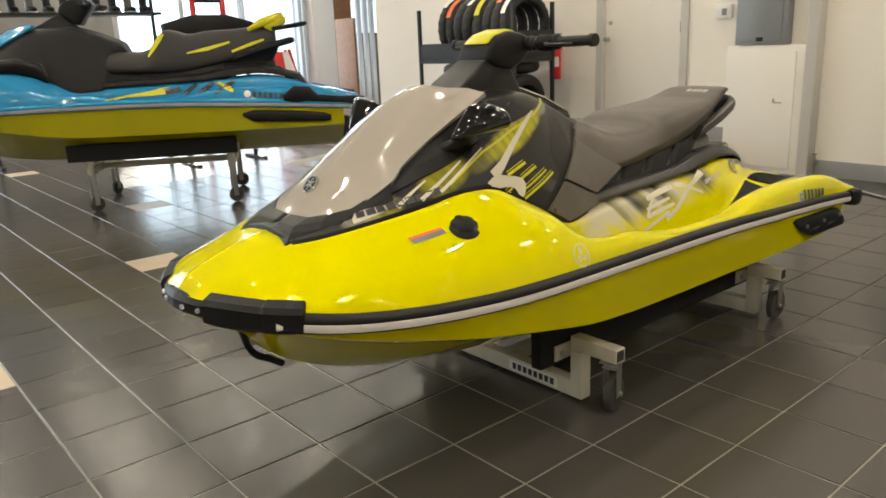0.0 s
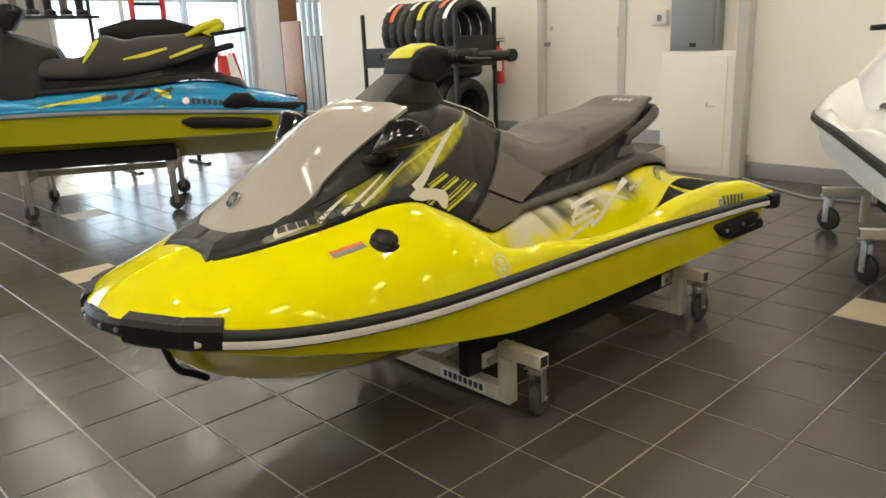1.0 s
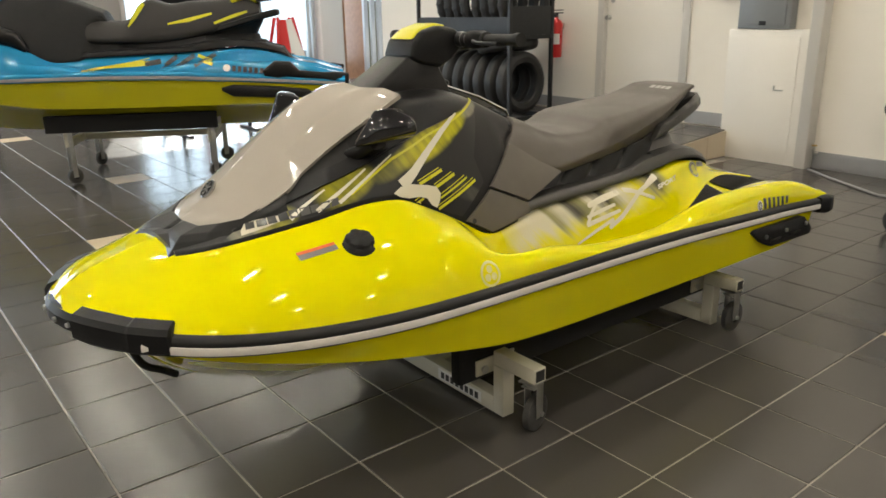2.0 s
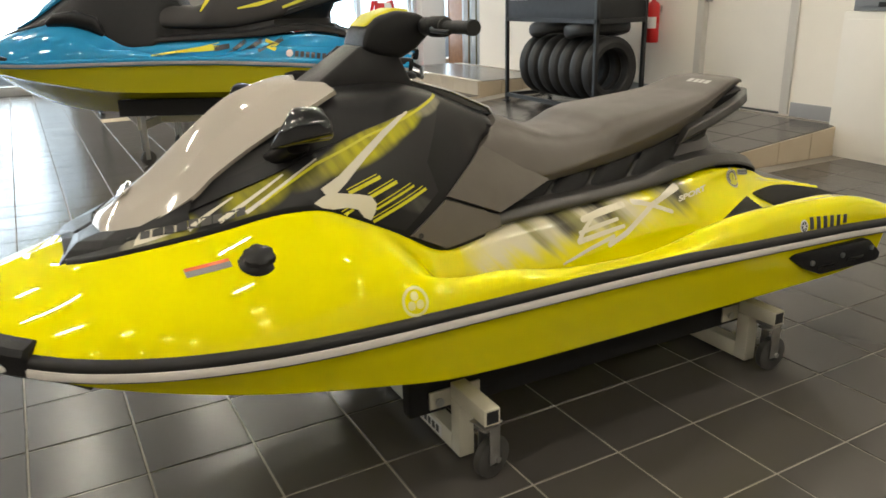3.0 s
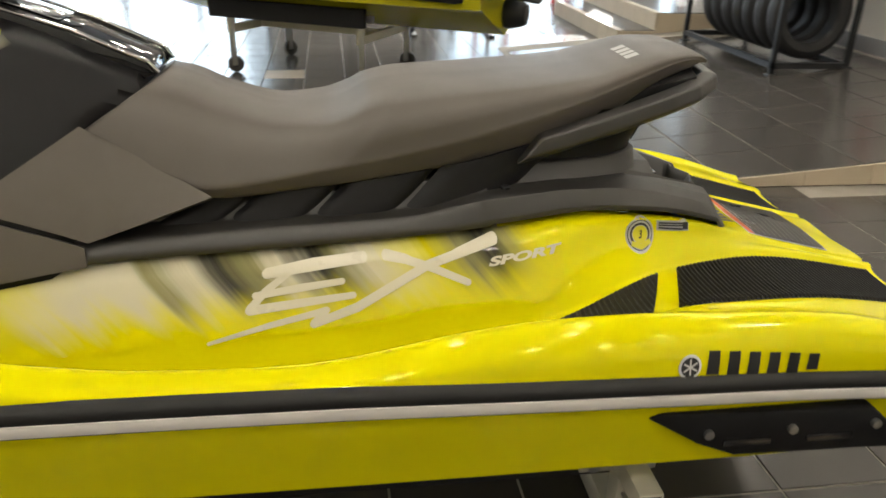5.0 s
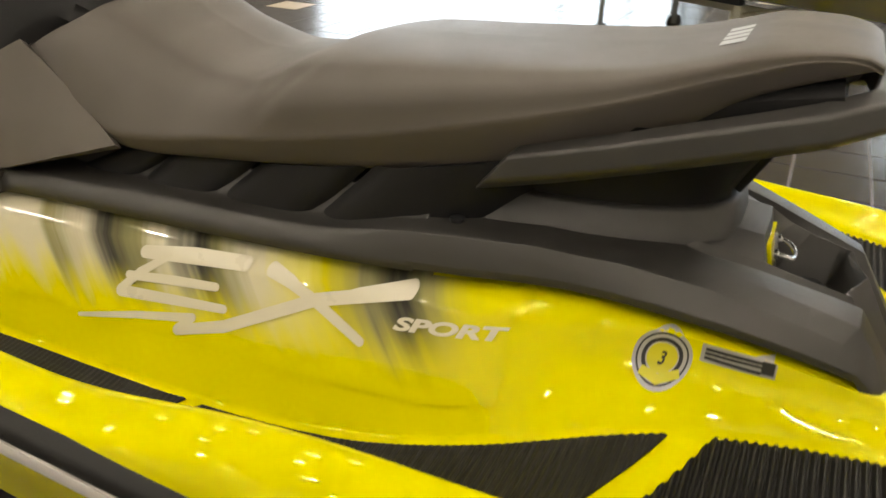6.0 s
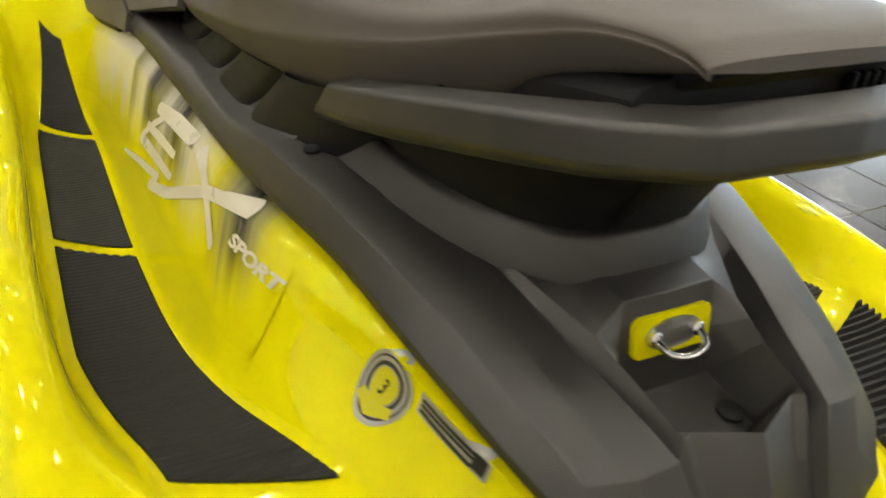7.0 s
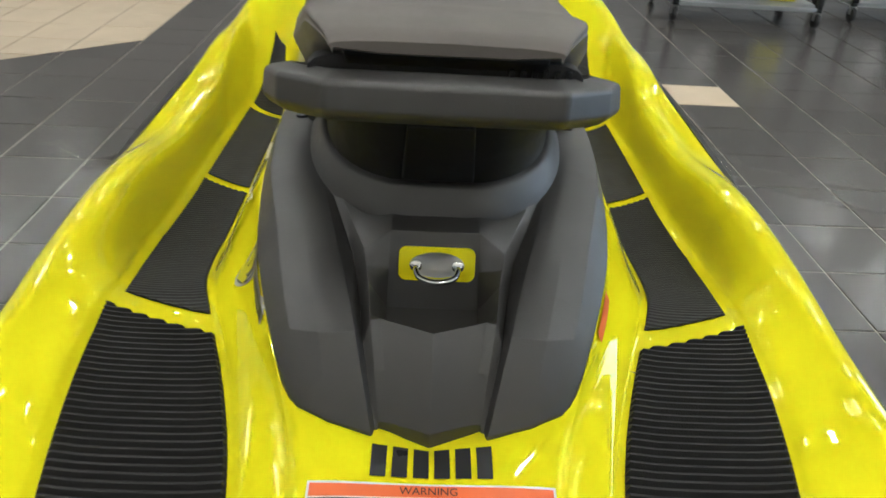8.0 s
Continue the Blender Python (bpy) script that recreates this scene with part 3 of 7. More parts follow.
def plinth_half(x):
    """Black plinth between the yellow body and the seat."""
    yb, zb = edge_y(x), edge_z(x)
    top = min(seat_bot(x) - 0.006, 0.80)
    w = min(seat_w(x) - 0.03, 0.190)
    led = zb + ledge_up(x)
    line = [(yb + 0.003, zb - 0.005), (yb + 0.004, zb + 0.003), (yb + 0.001, zb + 0.012), (yb - 0.010, led - 0.002), (yb - 0.018, led + 0.001), (w + 0.034, led + 0.005), (w + 0.024, led + 0.010), (w, top), (0, top)]
    return rounded(line, 1)


def plinth_geo():
    xs = [1.44 + (2.215 - 1.44) * i / 44 for i in range(45)]
    v, f, k = loft_half(plinth_half, xs)
    n = len(v) - k
    return v, f + [tuple(range(n, n + k)), tuple(range(k - 1, -1, -1))]


def caged(rows, bev, least=10, seg=2):
    """A moulding from rows of half-section points, mirrored, with its creases rounded."""
    bm = bmesh.new()
    made = []
    for r in rows:
        made.append([bm.verts.new((x, -y, z)) for x, y, z in r[:-1]] + [bm.verts.new(r[-1])] + [bm.verts.new(q) for q in reversed(r[:-1])])
    for a, b in zip(made, made[1:]):
        for i in range(len(a) - 1):
            bm.faces.new((a[i], a[i + 1], b[i + 1], b[i]))
    bmesh.ops.recalc_face_normals(bm, faces=bm.faces[:])
    bm.normal_update()
    es = [e for e in bm.edges if len(e.link_faces) == 2 and e.calc_face_angle() > radians(least)]
    bmesh.ops.bevel(bm, geom=es, offset=bev, segments=seg, affect="EDGES", profile=0.5, clamp_overlap=True)
    bmesh.ops.triangulate(bm, faces=[q for q in bm.faces if len(q.verts) > 4])
    return geo_of(bm)


def rear_cowl_geo():
    """Rear cover: side strips, pad below the stem, latch recess, two tapering grooves and a keeled middle panel."""
    rows = [
        [(2.205, 0.255, 0.680), (2.205, 0.255, 0.706), (2.205, 0.240, 0.742), (2.205, 0.212, 0.750), (2.205, 0.150, 0.752), (2.205, 0.125, 0.752), (2.205, 0.10, 0.753), (2.205, 0.05, 0.754), (2.205, 0, 0.755)],
        [(2.36, 0.247, 0.690), (2.36, 0.247, 0.722), (2.36, 0.230, 0.755), (2.36, 0.195, 0.760), (2.36, 0.165, 0.760), (2.36, 0.145, 0.760), (2.36, 0.11, 0.760), (2.36, 0.05, 0.760), (2.36, 0, 0.760)],
        [(2.46, 0.237, 0.690), (2.46, 0.237, 0.722), (2.465, 0.212, 0.752), (2.48, 0.168, 0.758), (2.505, 0.137, 0.755), (2.517, 0.125, 0.752), (2.528, 0.113, 0.755), (2.545, 0.052, 0.758), (2.550, 0, 0.758)],
        [(2.56, 0.221, 0.675), (2.56, 0.221, 0.709), (2.560, 0.188, 0.734), (2.590, 0.148, 0.736), (2.600, 0.112, 0.735), (2.600, 0.093, 0.715), (2.606, 0.081, 0.731), (2.599, 0.050, 0.753), (2.601, 0, 0.753)],
        [(2.62, 0.208, 0.660), (2.62, 0.208, 0.694), (2.620, 0.174, 0.716), (2.645, 0.138, 0.720), (2.650, 0.098, 0.721), (2.650, 0.083, 0.697), (2.655, 0.072, 0.717), (2.622, 0.054, 0.662), (2.622, 0, 0.662)],
        [(2.665, 0.196, 0.645), (2.665, 0.196, 0.679), (2.665, 0.163, 0.702), (2.685, 0.128, 0.707), (2.690, 0.088, 0.710), (2.690, 0.077, 0.687), (2.692, 0.068, 0.709), (2.686, 0.052, 0.655), (2.700, 0, 0.655)],
        [(2.705, 0.181, 0.632), (2.705, 0.181, 0.666), (2.705, 0.151, 0.687), (2.720, 0.119, 0.695), (2.722, 0.081, 0.700), (2.716, 0.0735, 0.681), (2.709, 0.066, 0.705), (2.703, 0.056, 0.704), (2.726, 0, 0.704)],
        [(2.748, 0.148, 0.612), (2.748, 0.148, 0.632), (2.758, 0.138, 0.631), (2.770, 0.105, 0.622), (2.778, 0.060, 0.613), (2.770, 0.056, 0.603), (2.763, 0.053, 0.615), (2.765, 0.042, 0.616), (2.779, 0, 0.614)],
    ]
    tail = rows.pop()
    fine = []
    for a, b in zip(rows, rows[1:]):
        fine += [a, [tuple((p[k] + q[k]) / 2 for k in range(3)) for p, q in zip(a, b)]]
    rows = fine + [rows[-1], [tuple((p[k] + q[k]) / 2 for k in range(3)) for p, q in zip(rows[-1], tail)]]
    for r in rows:
        x = r[1][0]
        r[0], r[1] = (x, edge_y(x) + 0.003, edge_z(x) - 0.002), (x, edge_y(x) + 0.003, edge_z(x) + 0.008)
        r[2] = (r[2][0], min(r[2][1], edge_y(x) - 0.010), r[2][2])
    rows.append(tail)
    rows.append([(x + 0.002, y, z - 0.034) for x, y, z in rows[-1]])
    return caged(rows, 0.0075, 15, 3)


def pedestal_geo(collar=False):
    """Dark stem that carries the seat's rear and the grab handle, with a flared collar at its foot."""
    def ring(z, x0, x1, w, flat, p=2.5, n=48):
        out = []
        for i in range(n):
            a = 2 * math.pi * i / n
            c, s = math.cos(a), math.sin(a)
            x = (x0 + x1) / 2 + (x1 - x0) / 2 * math.copysign(abs(c)**(2 / p), c)
            out.append((min(x, x1 - flat), w * math.copysign(abs(s)**(2 / p), s), z))
        return out
    if collar:
        rings = [ring(0.735, 1.9, 2.572, 0.186, 0.004), ring(0.750, 1.9, 2.574, 0.187, 0.004), ring(0.754, 1.9, 2.573, 0.185, 0.004), ring(0.788, 1.95, 2.568, 0.166, 0.006), ring(0.793, 1.95, 2.563, 0.161, 0.007), ring(0.794, 2.0, 2.550, 0.150, 0.008)]
    else:
        rings = [ring(0.785, 1.95, 2.558, 0.158, 0.008), ring(0.80, 2.0, 2.558, 0.154, 0.008), ring(0.83, 2.0, 2.572, 0.154, 0.008), ring(0.86, 2.0, 2.590, 0.162, 0.008), ring(0.895, 2.0, 2.605, 0.170, 0.008)]
    n = 48
    v = [p for r in rings for p in r]
    f = [(i * n + j, i * n + (j + 1) % n, (i + 1) * n + (j + 1) % n, (i + 1) * n + j) for i in range(len(rings) - 1) for j in range(n)]
    return v, f + [tuple(range((len(rings) - 1) * n, len(rings) * n))]


def nose_guard_geo():
    """Faceted chin with a shallow notch below the hood's front."""
    rows = [
        [(0.640, 0.262, 0.775), (0.468, 0.222, 0.722), (0.412, 0.182, 0.712), (0.342, 0.142, 0.712), (0.352, 0.020, 0.706), (0.385, 0, 0.706)],
        [(0.640, 0.254, 0.806), (0.478, 0.212, 0.748), (0.436, 0.178, 0.748), (0.372, 0.128, 0.742), (0.380, 0.014, 0.742), (0.398, 0, 0.738)],
        [(0.640, 0.244, 0.822), (0.494, 0.202, 0.770), (0.452, 0.164, 0.764), (0.392, 0.112, 0.756), (0.400, 0.012, 0.754), (0.412, 0, 0.750)],
        [(0.660, 0.214, 0.852), (0.532, 0.194, 0.796), (0.486, 0.158, 0.784), (0.446, 0.104, 0.772), (0.438, 0.020, 0.770), (0.440, 0, 0.768)],
        [(0.660, 0.200, 0.810), (0.540, 0.180, 0.780), (0.500, 0.14, 0.770), (0.460, 0.09, 0.758), (0.450, 0.015, 0.755), (0.452, 0, 0.752)],
    ]
    return caged(rows, 0.004)


GRAB = [(2.274, 0.193, 0.826), (2.365, 0.194, 0.853), (2.46, 0.190, 0.882), (2.575, 0.170, 0.915), (2.630, 0.148, 0.928), (2.680, 0.104, 0.940)]


def crisp(geo, bev, least=20, seg=2):
    """Rounds the creases of a faceted body."""
    bm = bmesh.new()
    vs = [bm.verts.new(q) for q in geo[0]]
    for q in geo[1]:
        bm.faces.new([vs[i] for i in q])
    bmesh.ops.recalc_face_normals(bm, faces=bm.faces[:])
    bm.normal_update()
    es = [e for e in bm.edges if len(e.link_faces) == 2 and e.calc_face_angle() > radians(least)]
    bmesh.ops.bevel(bm, geom=es, offset=bev, segments=seg, affect="EDGES", profile=0.5, clamp_overlap=True)
    return geo_of(bm)


def grab_geo():
    path = [(x, -y, z) for x, y, z in GRAB] + [(2.690, 0, 0.943)] + [(x, y, z) for x, y, z in reversed(GRAB)]
    section = [(-0.018, -0.020), (0.008, -0.027), (0.021, -0.015), (0.017, 0.013), (-0.015, 0.018)]
    v, f = sweep(path, section)
    # both front ends are cut on a slant, with the tip low
    k, n = len(section), len(path)
    for i in (0, n - 1):
        for j in range(k):
            x, y, z = v[i * k + j]
            q = (section[j][1] + 0.027) / 0.045
            v[i * k + j] = (x - 0.012 + 0.062 * q, y, z - 0.003 + 0.019 * q)
    return crisp((v, f), 0.005, 9, 3)


def knob_geo(r, h, n=30):
    """Low screw cap with finger notches."""
    v, f = lathe([(r, 0), (r, h * 0.35), (r * 0.96, h * 0.5), (r * 0.80, h * 0.62), (r * 0.72, h * 0.95), (r * 0.6, h), (0.002, h * 1.02)], n)
    out = []
    for i, (x, y, z) in enumerate(v):
        ring, k = divmod(i, n)
        s = 0.90 if ring in (3, 4) and k % 5 in (0, 1) else 1.0
        out.append((x * s, y * s, z))
    return out, f


def limb(stations, n=20, p=2.4, up=(0, 0, 1)):
    """A body along (point, half width, half height) stations."""
    pts = [Vector(q[0]) for q in stations]
    v, f = [], []
    for i, (c, w, h) in enumerate(stations):
        d = (pts[min(i + 1, len(pts) - 1)] - pts[max(i - 1, 0)]).normalized()
        sd = d.cross(Vector(up)).normalized()
        u = sd.cross(d).normalized()
        for k in range(n):
            a = 2 * math.pi * k / n
            cc, ss = math.cos(a), math.sin(a)
            v.append(tuple(Vector(c) + sd * w * math.copysign(abs(cc)**(2 / p), cc) + u * h * math.copysign(abs(ss)**(2 / p), ss)))
    for i in range(len(pts) - 1):
        for k in range(n):
            a, b = i * n + k, i * n + (k + 1) % n
            f.append((a, b, b + n, a + n))
    f += [tuple(range(n - 1, -1, -1)), tuple(range((len(pts) - 1) * n, len(pts) * n))]
    return v, f


def prism(outline, half, taper=0.0, bev=0.008, seg=2):
    """A side outline (x, z) carried across the centre plane, narrower by taper per metre of height, edges rounded."""
    z0 = min(q[1] for q in outline)
    bm = bmesh.new()
    n = len(outline)
    ring = []
    for s in (-1, 1):
        ring.append([bm.verts.new((x, s * (half - taper * (z - z0)), z)) for x, z in outline])
    bm.faces.new(ring[0])
    bm.faces.new(list(reversed(ring[1])))
    for i in range(n):
        bm.faces.new((ring[0][(i + 1) % n], ring[0][i], ring[1][i], ring[1][(i + 1) % n]))
    bmesh.ops.recalc_face_normals(bm, faces=bm.faces[:])
    if bev:
        bmesh.ops.bevel(bm, geom=bm.edges[:], offset=bev, segments=seg, affect="EDGES", profile=0.5, clamp_overlap=True)
    return bm


def hull_of(points, bev):
    """A rounded body round a few corner points."""
    bm = bmesh.new()
    for q in points:
        bm.verts.new(q)
    bmesh.ops.convex_hull(bm, input=bm.verts[:])
    bmesh.ops.dissolve_limit(bm, angle_limit=radians(6), verts=bm.verts[:], edges=bm.edges[:])
    bmesh.ops.recalc_face_normals(bm, faces=bm.faces[:])
    bmesh.ops.bevel(bm, geom=bm.edges[:], offset=bev, segments=3, affect="EDGES", profile=0.5, clamp_overlap=True)
    return bm


def geo_of(bm):
    bm.verts.index_update()
    g = [tuple(q.co) for q in bm.verts], [tuple(q.index for q in fc.verts) for fc in bm.faces]
    bm.free()
    return g



def facets(ob):
    """Keeps the large faces of a moulding flat between its rounded creases."""
    md = ob.modifiers.new("flat_faces", "WEIGHTED_NORMAL")
    md.keep_sharp = True
    md.weight = 60
    return ob


def build_craft(root, deck_mat, hull_mat, hood_mat, cowl_mat, rail_mat=None, insert_mat=None, rear_mat=None):
    """The big shells that all the craft share."""
    made = {}
    made["hull"] = part("hull", hull_geo(), hull_mat, root, sharp=22)
    made["deck"] = part("deck", deck_geo(), deck_mat, root, sharp=60)
    made["fairing"] = part("fairing", cowl_geo(), cowl_mat, root, sharp=40)
    made["hood"] = part("hood", thick(hood_geo(), 0.012), hood_mat, root, "glossy hood panel", sharp=40)
    made["plinth"] = part("plinth", plinth_geo(), rear_mat or COWL2, root, "black plastic plinth", sharp=35)
    made["rear_cover"] = part("rear_cover", rear_cowl_geo(), rear_mat or COWL2, root, "charcoal plastic rear cover", sharp=75)
    for s in (1, -1):
        path = [(x, y * s, z) for x, y, z in rail_path(0.21, 3.115)]
        prof = [(-0.004, -0.018), (0.010, -0.018), (0.016, -0.015), (0.018, -0.012), (0.018, 0.010), (0.020, 0.014), (0.018, 0.024), (0.012, 0.031), (-0.004, 0.035)]
        ins = [(0.014, -0.011), (0.021, -0.010), (0.0225, -0.004), (0.0225, 0.005), (0.021, 0.010), (0.014, 0.011)]
        if s < 0:
            prof, ins = [(-a, b) for a, b in reversed(prof)], [(-a, b) for a, b in reversed(ins)]
        part("rub_rail", sweep(path, prof), rail_mat or RAIL_BLACK, root, "rubber rub rail", sharp=60)
        part("rail_insert", sweep(path, ins), insert_mat or RAIL_WHITE, root, "rail insert strip")
    return made


ski = thing("jet_ski", "glossy yellow and black sit-down jet ski on a wheeled dolly", "jet ski")
ski.matrix_world = pose(0, -0.023, 0, 0, 0, 0.8)
build_craft(ski, YELLOW, YELLOW, HOOD, COWL)
seat_ob = part("seat", seat_geo(), SEAT, ski, "grey taupe vinyl saddle", sharp=28)
tail = part("seat_tail", limb([((2.36, 0, 0.872), 0.118, 0.030), ((2.50, 0, 0.902), 0.135, 0.034), ((2.60, 0, 0.925), 0.140, 0.034), ((2.645, 0, 0.935), 0.134, 0.030)], 24, 5.0), BLACK_PL, ski, "black ribbed tail below the saddle", sharp=35)
for k in range(6):
    part("rib", box(2.644, 0.060 + 0.011 * k, 0.912, 2.650, 0.065 + 0.011 * k, 0.958, 0.001), BLACK_PL, tail)
part("seat_stem", pedestal_geo(), BLACK_PL, ski, "black flared seat stem", sharp=30)
part("seat_base", prism([(2.40, 0.868), (2.55, 0.945), (2.645, 0.978), (2.655, 0.968), (2.61, 0.925), (2.52, 0.880)], 0.098, 0.0, 0.006), BLACK_PL, ski, "black plastic base under the seat")
part("stem_collar", pedestal_geo(True), COWL2, ski, "charcoal collar round the seat stem", sharp=40)
facets(part("grab_handle", grab_geo(), COWL2, ski, "charcoal plastic grab handle", sharp=60))


SP = ([(2.560, -0.042, 0.796), (2.560, 0.042, 0.796), (2.606, 0.036, 0.880), (2.606, -0.036, 0.880)], [(0, 1, 2, 3)])
part("stem_panel", crisp(geo_of(thick(SP, 0.02)), 0.003), BLACK_PL, ski)

# ---- surfaces to lay trim and graphics on ----
from mathutils.bvhtree import BVHTree


def tree_of(*geos):
    v, f = merge(*geos)
    return BVHTree.FromPolygons(v, f)


FLANK = tree_of(deck_geo(), cowl_geo(), plinth_geo(), rear_cowl_geo())
TOPS = tree_of(deck_geo(), rear_cowl_geo())
DECK = tree_of(deck_geo())
PANELS = tree_of(deck_geo(), cowl_geo(False))


def lay(geo, tree, way, off):
    """Drops points onto a surface along way, then lifts them by off."""
    out = []
    for q in geo[0]:
        p = Vector(q)
        hit, nor, _, _ = tree.ray_cast(p, Vector(way))
        if hit is None:
            hit, nor, _, _ = tree.find_nearest(p + Vector(way) * 0.7)
        if nor.dot(Vector(way)) > 0:
            nor = -nor
        out.append(tuple(hit + nor * off))
    return out, geo[1]


def sheet(outline, edge=0.02):
    """A flat outline (x, z) at y = -1, cut into small triangles."""
    bm = bmesh.new()
    bm.faces.new([bm.verts.new((x, -1.0, z)) for x, z in outline])
    bmesh.ops.triangulate(bm, faces=bm.faces[:])
    for _ in range(6):
        es = [e for e in bm.edges if e.calc_length() > edge]
        if not es:
            break
        bmesh.ops.subdivide_edges(bm, edges=es, cuts=1)
        bmesh.ops.triangulate(bm, faces=[q for q in bm.faces if len(q.verts) > 3])
    bmesh.ops.recalc_face_normals(bm, faces=bm.faces[:])
    if bm.faces[0].normal.y > 0:
        bmesh.ops.reverse_faces(bm, faces=bm.faces[:])
    return geo_of(bm)


def stroke(line, widths, step=0.015, caps=False):
    """A brush stroke: a line (x, z) with a width at each point, its ends square or round."""
    pts, ws = [], []
    for (a, wa), (b, wb) in zip(zip(line, widths), zip(line[1:], widths[1:])):
        n = max(1, int(math.dist(a, b) / step))
        for i in range(n):
            t = i / n
            pts.append((a[0] + (b[0] - a[0]) * t, a[1] + (b[1] - a[1]) * t))
            ws.append(wa + (wb - wa) * t)
    pts.append(line[-1])
    ws.append(widths[-1])
    if caps:
        for end, near in ((0, 1), (-1, -2)):
            p, q, w = pts[end], pts[near], ws[end]
            d = (Vector(p) - Vector(q)).normalized()
            extra = [(tuple(Vector(p) + d * w / 2 * math.sin(a)), w * max(0.05, math.cos(a))) for a in (0.5, 1.0, 1.35, 1.55)]
            for e, we in extra:
                pts, ws = ([e] + pts, [we] + ws) if end == 0 else (pts + [e], ws + [we])
    v, f = [], []
    for i, p in enumerate(pts):
        a, b = pts[max(i - 1, 0)], pts[min(i + 1, len(pts) - 1)]
        d = Vector((b[0] - a[0], b[1] - a[1])).normalized()
        for s in (-0.5, 0.0, 0.5):
            v.append((p[0] - d.y * ws[i] * s, -1.0, p[1] + d.x * ws[i] * s))
    f = [(i * 3 + j, (i + 1) * 3 + j, (i + 1) * 3 + j + 1, i * 3 + j + 1) for i in range(len(pts) - 1) for j in (0, 1)]
    return v, f


SIDE = (0, 1, 0)


def flank(name, geo, mat, parent, off=0.0015, label="", deep=0.0, both=False, tree=None):
    xm = sum(q[0] for q in geo[0]) / len(geo[0])
    outer = any(k in name for k in ("badge", "maker", "emblem", "warning"))
    if not outer and xm > 1.1:
        geo = [(x, -0.40, z) for x, y, z in geo[0]], geo[1]
    g = lay(geo, tree or FLANK, SIDE, off)
    ob = part(name, thick(g, deep) if deep else g, mat, parent, label, sharp=40)
    if both:
        h = flipped(g)
        part(name, thick(h, deep) if deep else h, mat, parent, label, sharp=40)
    return ob


def disc(cx, cz, r0, r1, n=28):
    """A ring or disc (x, z) at y = -1."""
    rs = [r0, (r0 + r1) / 2, r1]
    v = [(cx + r * math.cos(2 * math.pi * k / n), -1.0, cz + r * math.sin(2 * math.pi * k / n)) for r in rs for k in range(n)]
    f = [(i * n + k, i * n + (k + 1) % n, (i + 1) * n + (k + 1) % n, (i + 1) * n + k) for i in range(2) for k in range(n)]
    return v, f


def words(text, origin, along, height, bold=0.0, slant=0.25):
    """Letters of the built-in font as a flat mesh (x, z) at y = -1, from origin along a direction, slanted."""
    cu = bpy.data.curves.new("letters", "FONT")
    cu.body, cu.size, cu.offset, cu.shear = text, 1.0, bold, slant
    ob = new("letters", cu)
    bpy.context.view_layer.update()
    me = bpy.data.meshes.new_from_object(ob)
    bpy.data.objects.remove(ob)
    w = max(v.co.x for v in me.vertices)
    up = Vector((-along[1], along[0])).normalized()
    bm = bmesh.new()
    bm.from_mesh(me)
    for v in bm.verts:
        q = Vector(origin) + Vector(along) * (v.co.x / w) + up * (v.co.y * height / 0.72)
        v.co = (q.x, -1.0, q.y)
    return geo_of(bm)


# taupe side panels under the handlebar
for side_panel in ([(1.178, 0.700), (1.306, 0.770), (1.490, 0.693), (1.492, 0.662), (1.285, 0.646)], [(1.312, 0.778), (1.486, 0.882), (1.60, 0.815), (1.705, 0.758), (1.497, 0.700)]):
    flank("side_panel", sheet(side_panel), TAUPE, ski, 0.010, "taupe plastic side panel", 0.014, True, PANELS)
flank("panel_bolt", disc(1.205, 0.694, 0.001, 0.008), BLACK_STEEL, ski, 0.0115)
# collar along the hood's edge, and the dark vent above it
UPPER = [(0.50, 0.764), (0.616, 0.806), (0.743, 0.856), (0.866, 0.899), (0.96, 0.937), (1.10, 0.977), (1.225, 1.003)]
flank("hood_collar", sheet([(0.50, 0.780), (0.59, 0.817), (0.677, 0.862), (0.75, 0.884), (0.857, 0.924), (0.968, 0.966), (1.146, 1.041)] + UPPER[::-1]), COWL, ski, 0.007, "charcoal hood collar", 0.010, True)
flank("vent_recess", sheet([(0.676, 0.862), (0.715, 0.893), (0.864, 0.960), (0.857, 0.926), (0.752, 0.886)]), RUBBER, ski, 0.004, "black vent beside the hood", 0.0, True)
facets(part("nose_guard", nose_guard_geo(), COWL, ski, "charcoal nose guard below the hood", sharp=60))
# airbrushed graphic on the fairing
K, L, C = (0.011, 0.011, 0.012), (0.50, 0.47, 0.0), (0.42, 0.40, 0.29)
FAIR = spray_blobs("fairing_graphic", K, [(0.53, 0.765, 0.06, 0.026, 0.33, C, 0.7), (0.600, 0.790, 0.070, 0.024, 0.35, (0.40, 0.38, 0.05), 0.7), (0.80, 0.855, 0.11, 0.040, 0.4, L, 0.55), (0.96, 0.895, 0.10, 0.030, 0.4, (0.36, 0.34, 0.04), 0.45), (1.10, 0.940, 0.17, 0.046, 0.33, L, 1.0), (1.21, 0.975, 0.10, 0.032, 0.33, L, 0.9), (1.325, 1.010, 0.065, 0.022, 0.25, C, 0.55), (1.20, 0.785, 0.10, 0.030, -0.45, (0.10, 0.10, 0.09), 0.5)], 0.55)
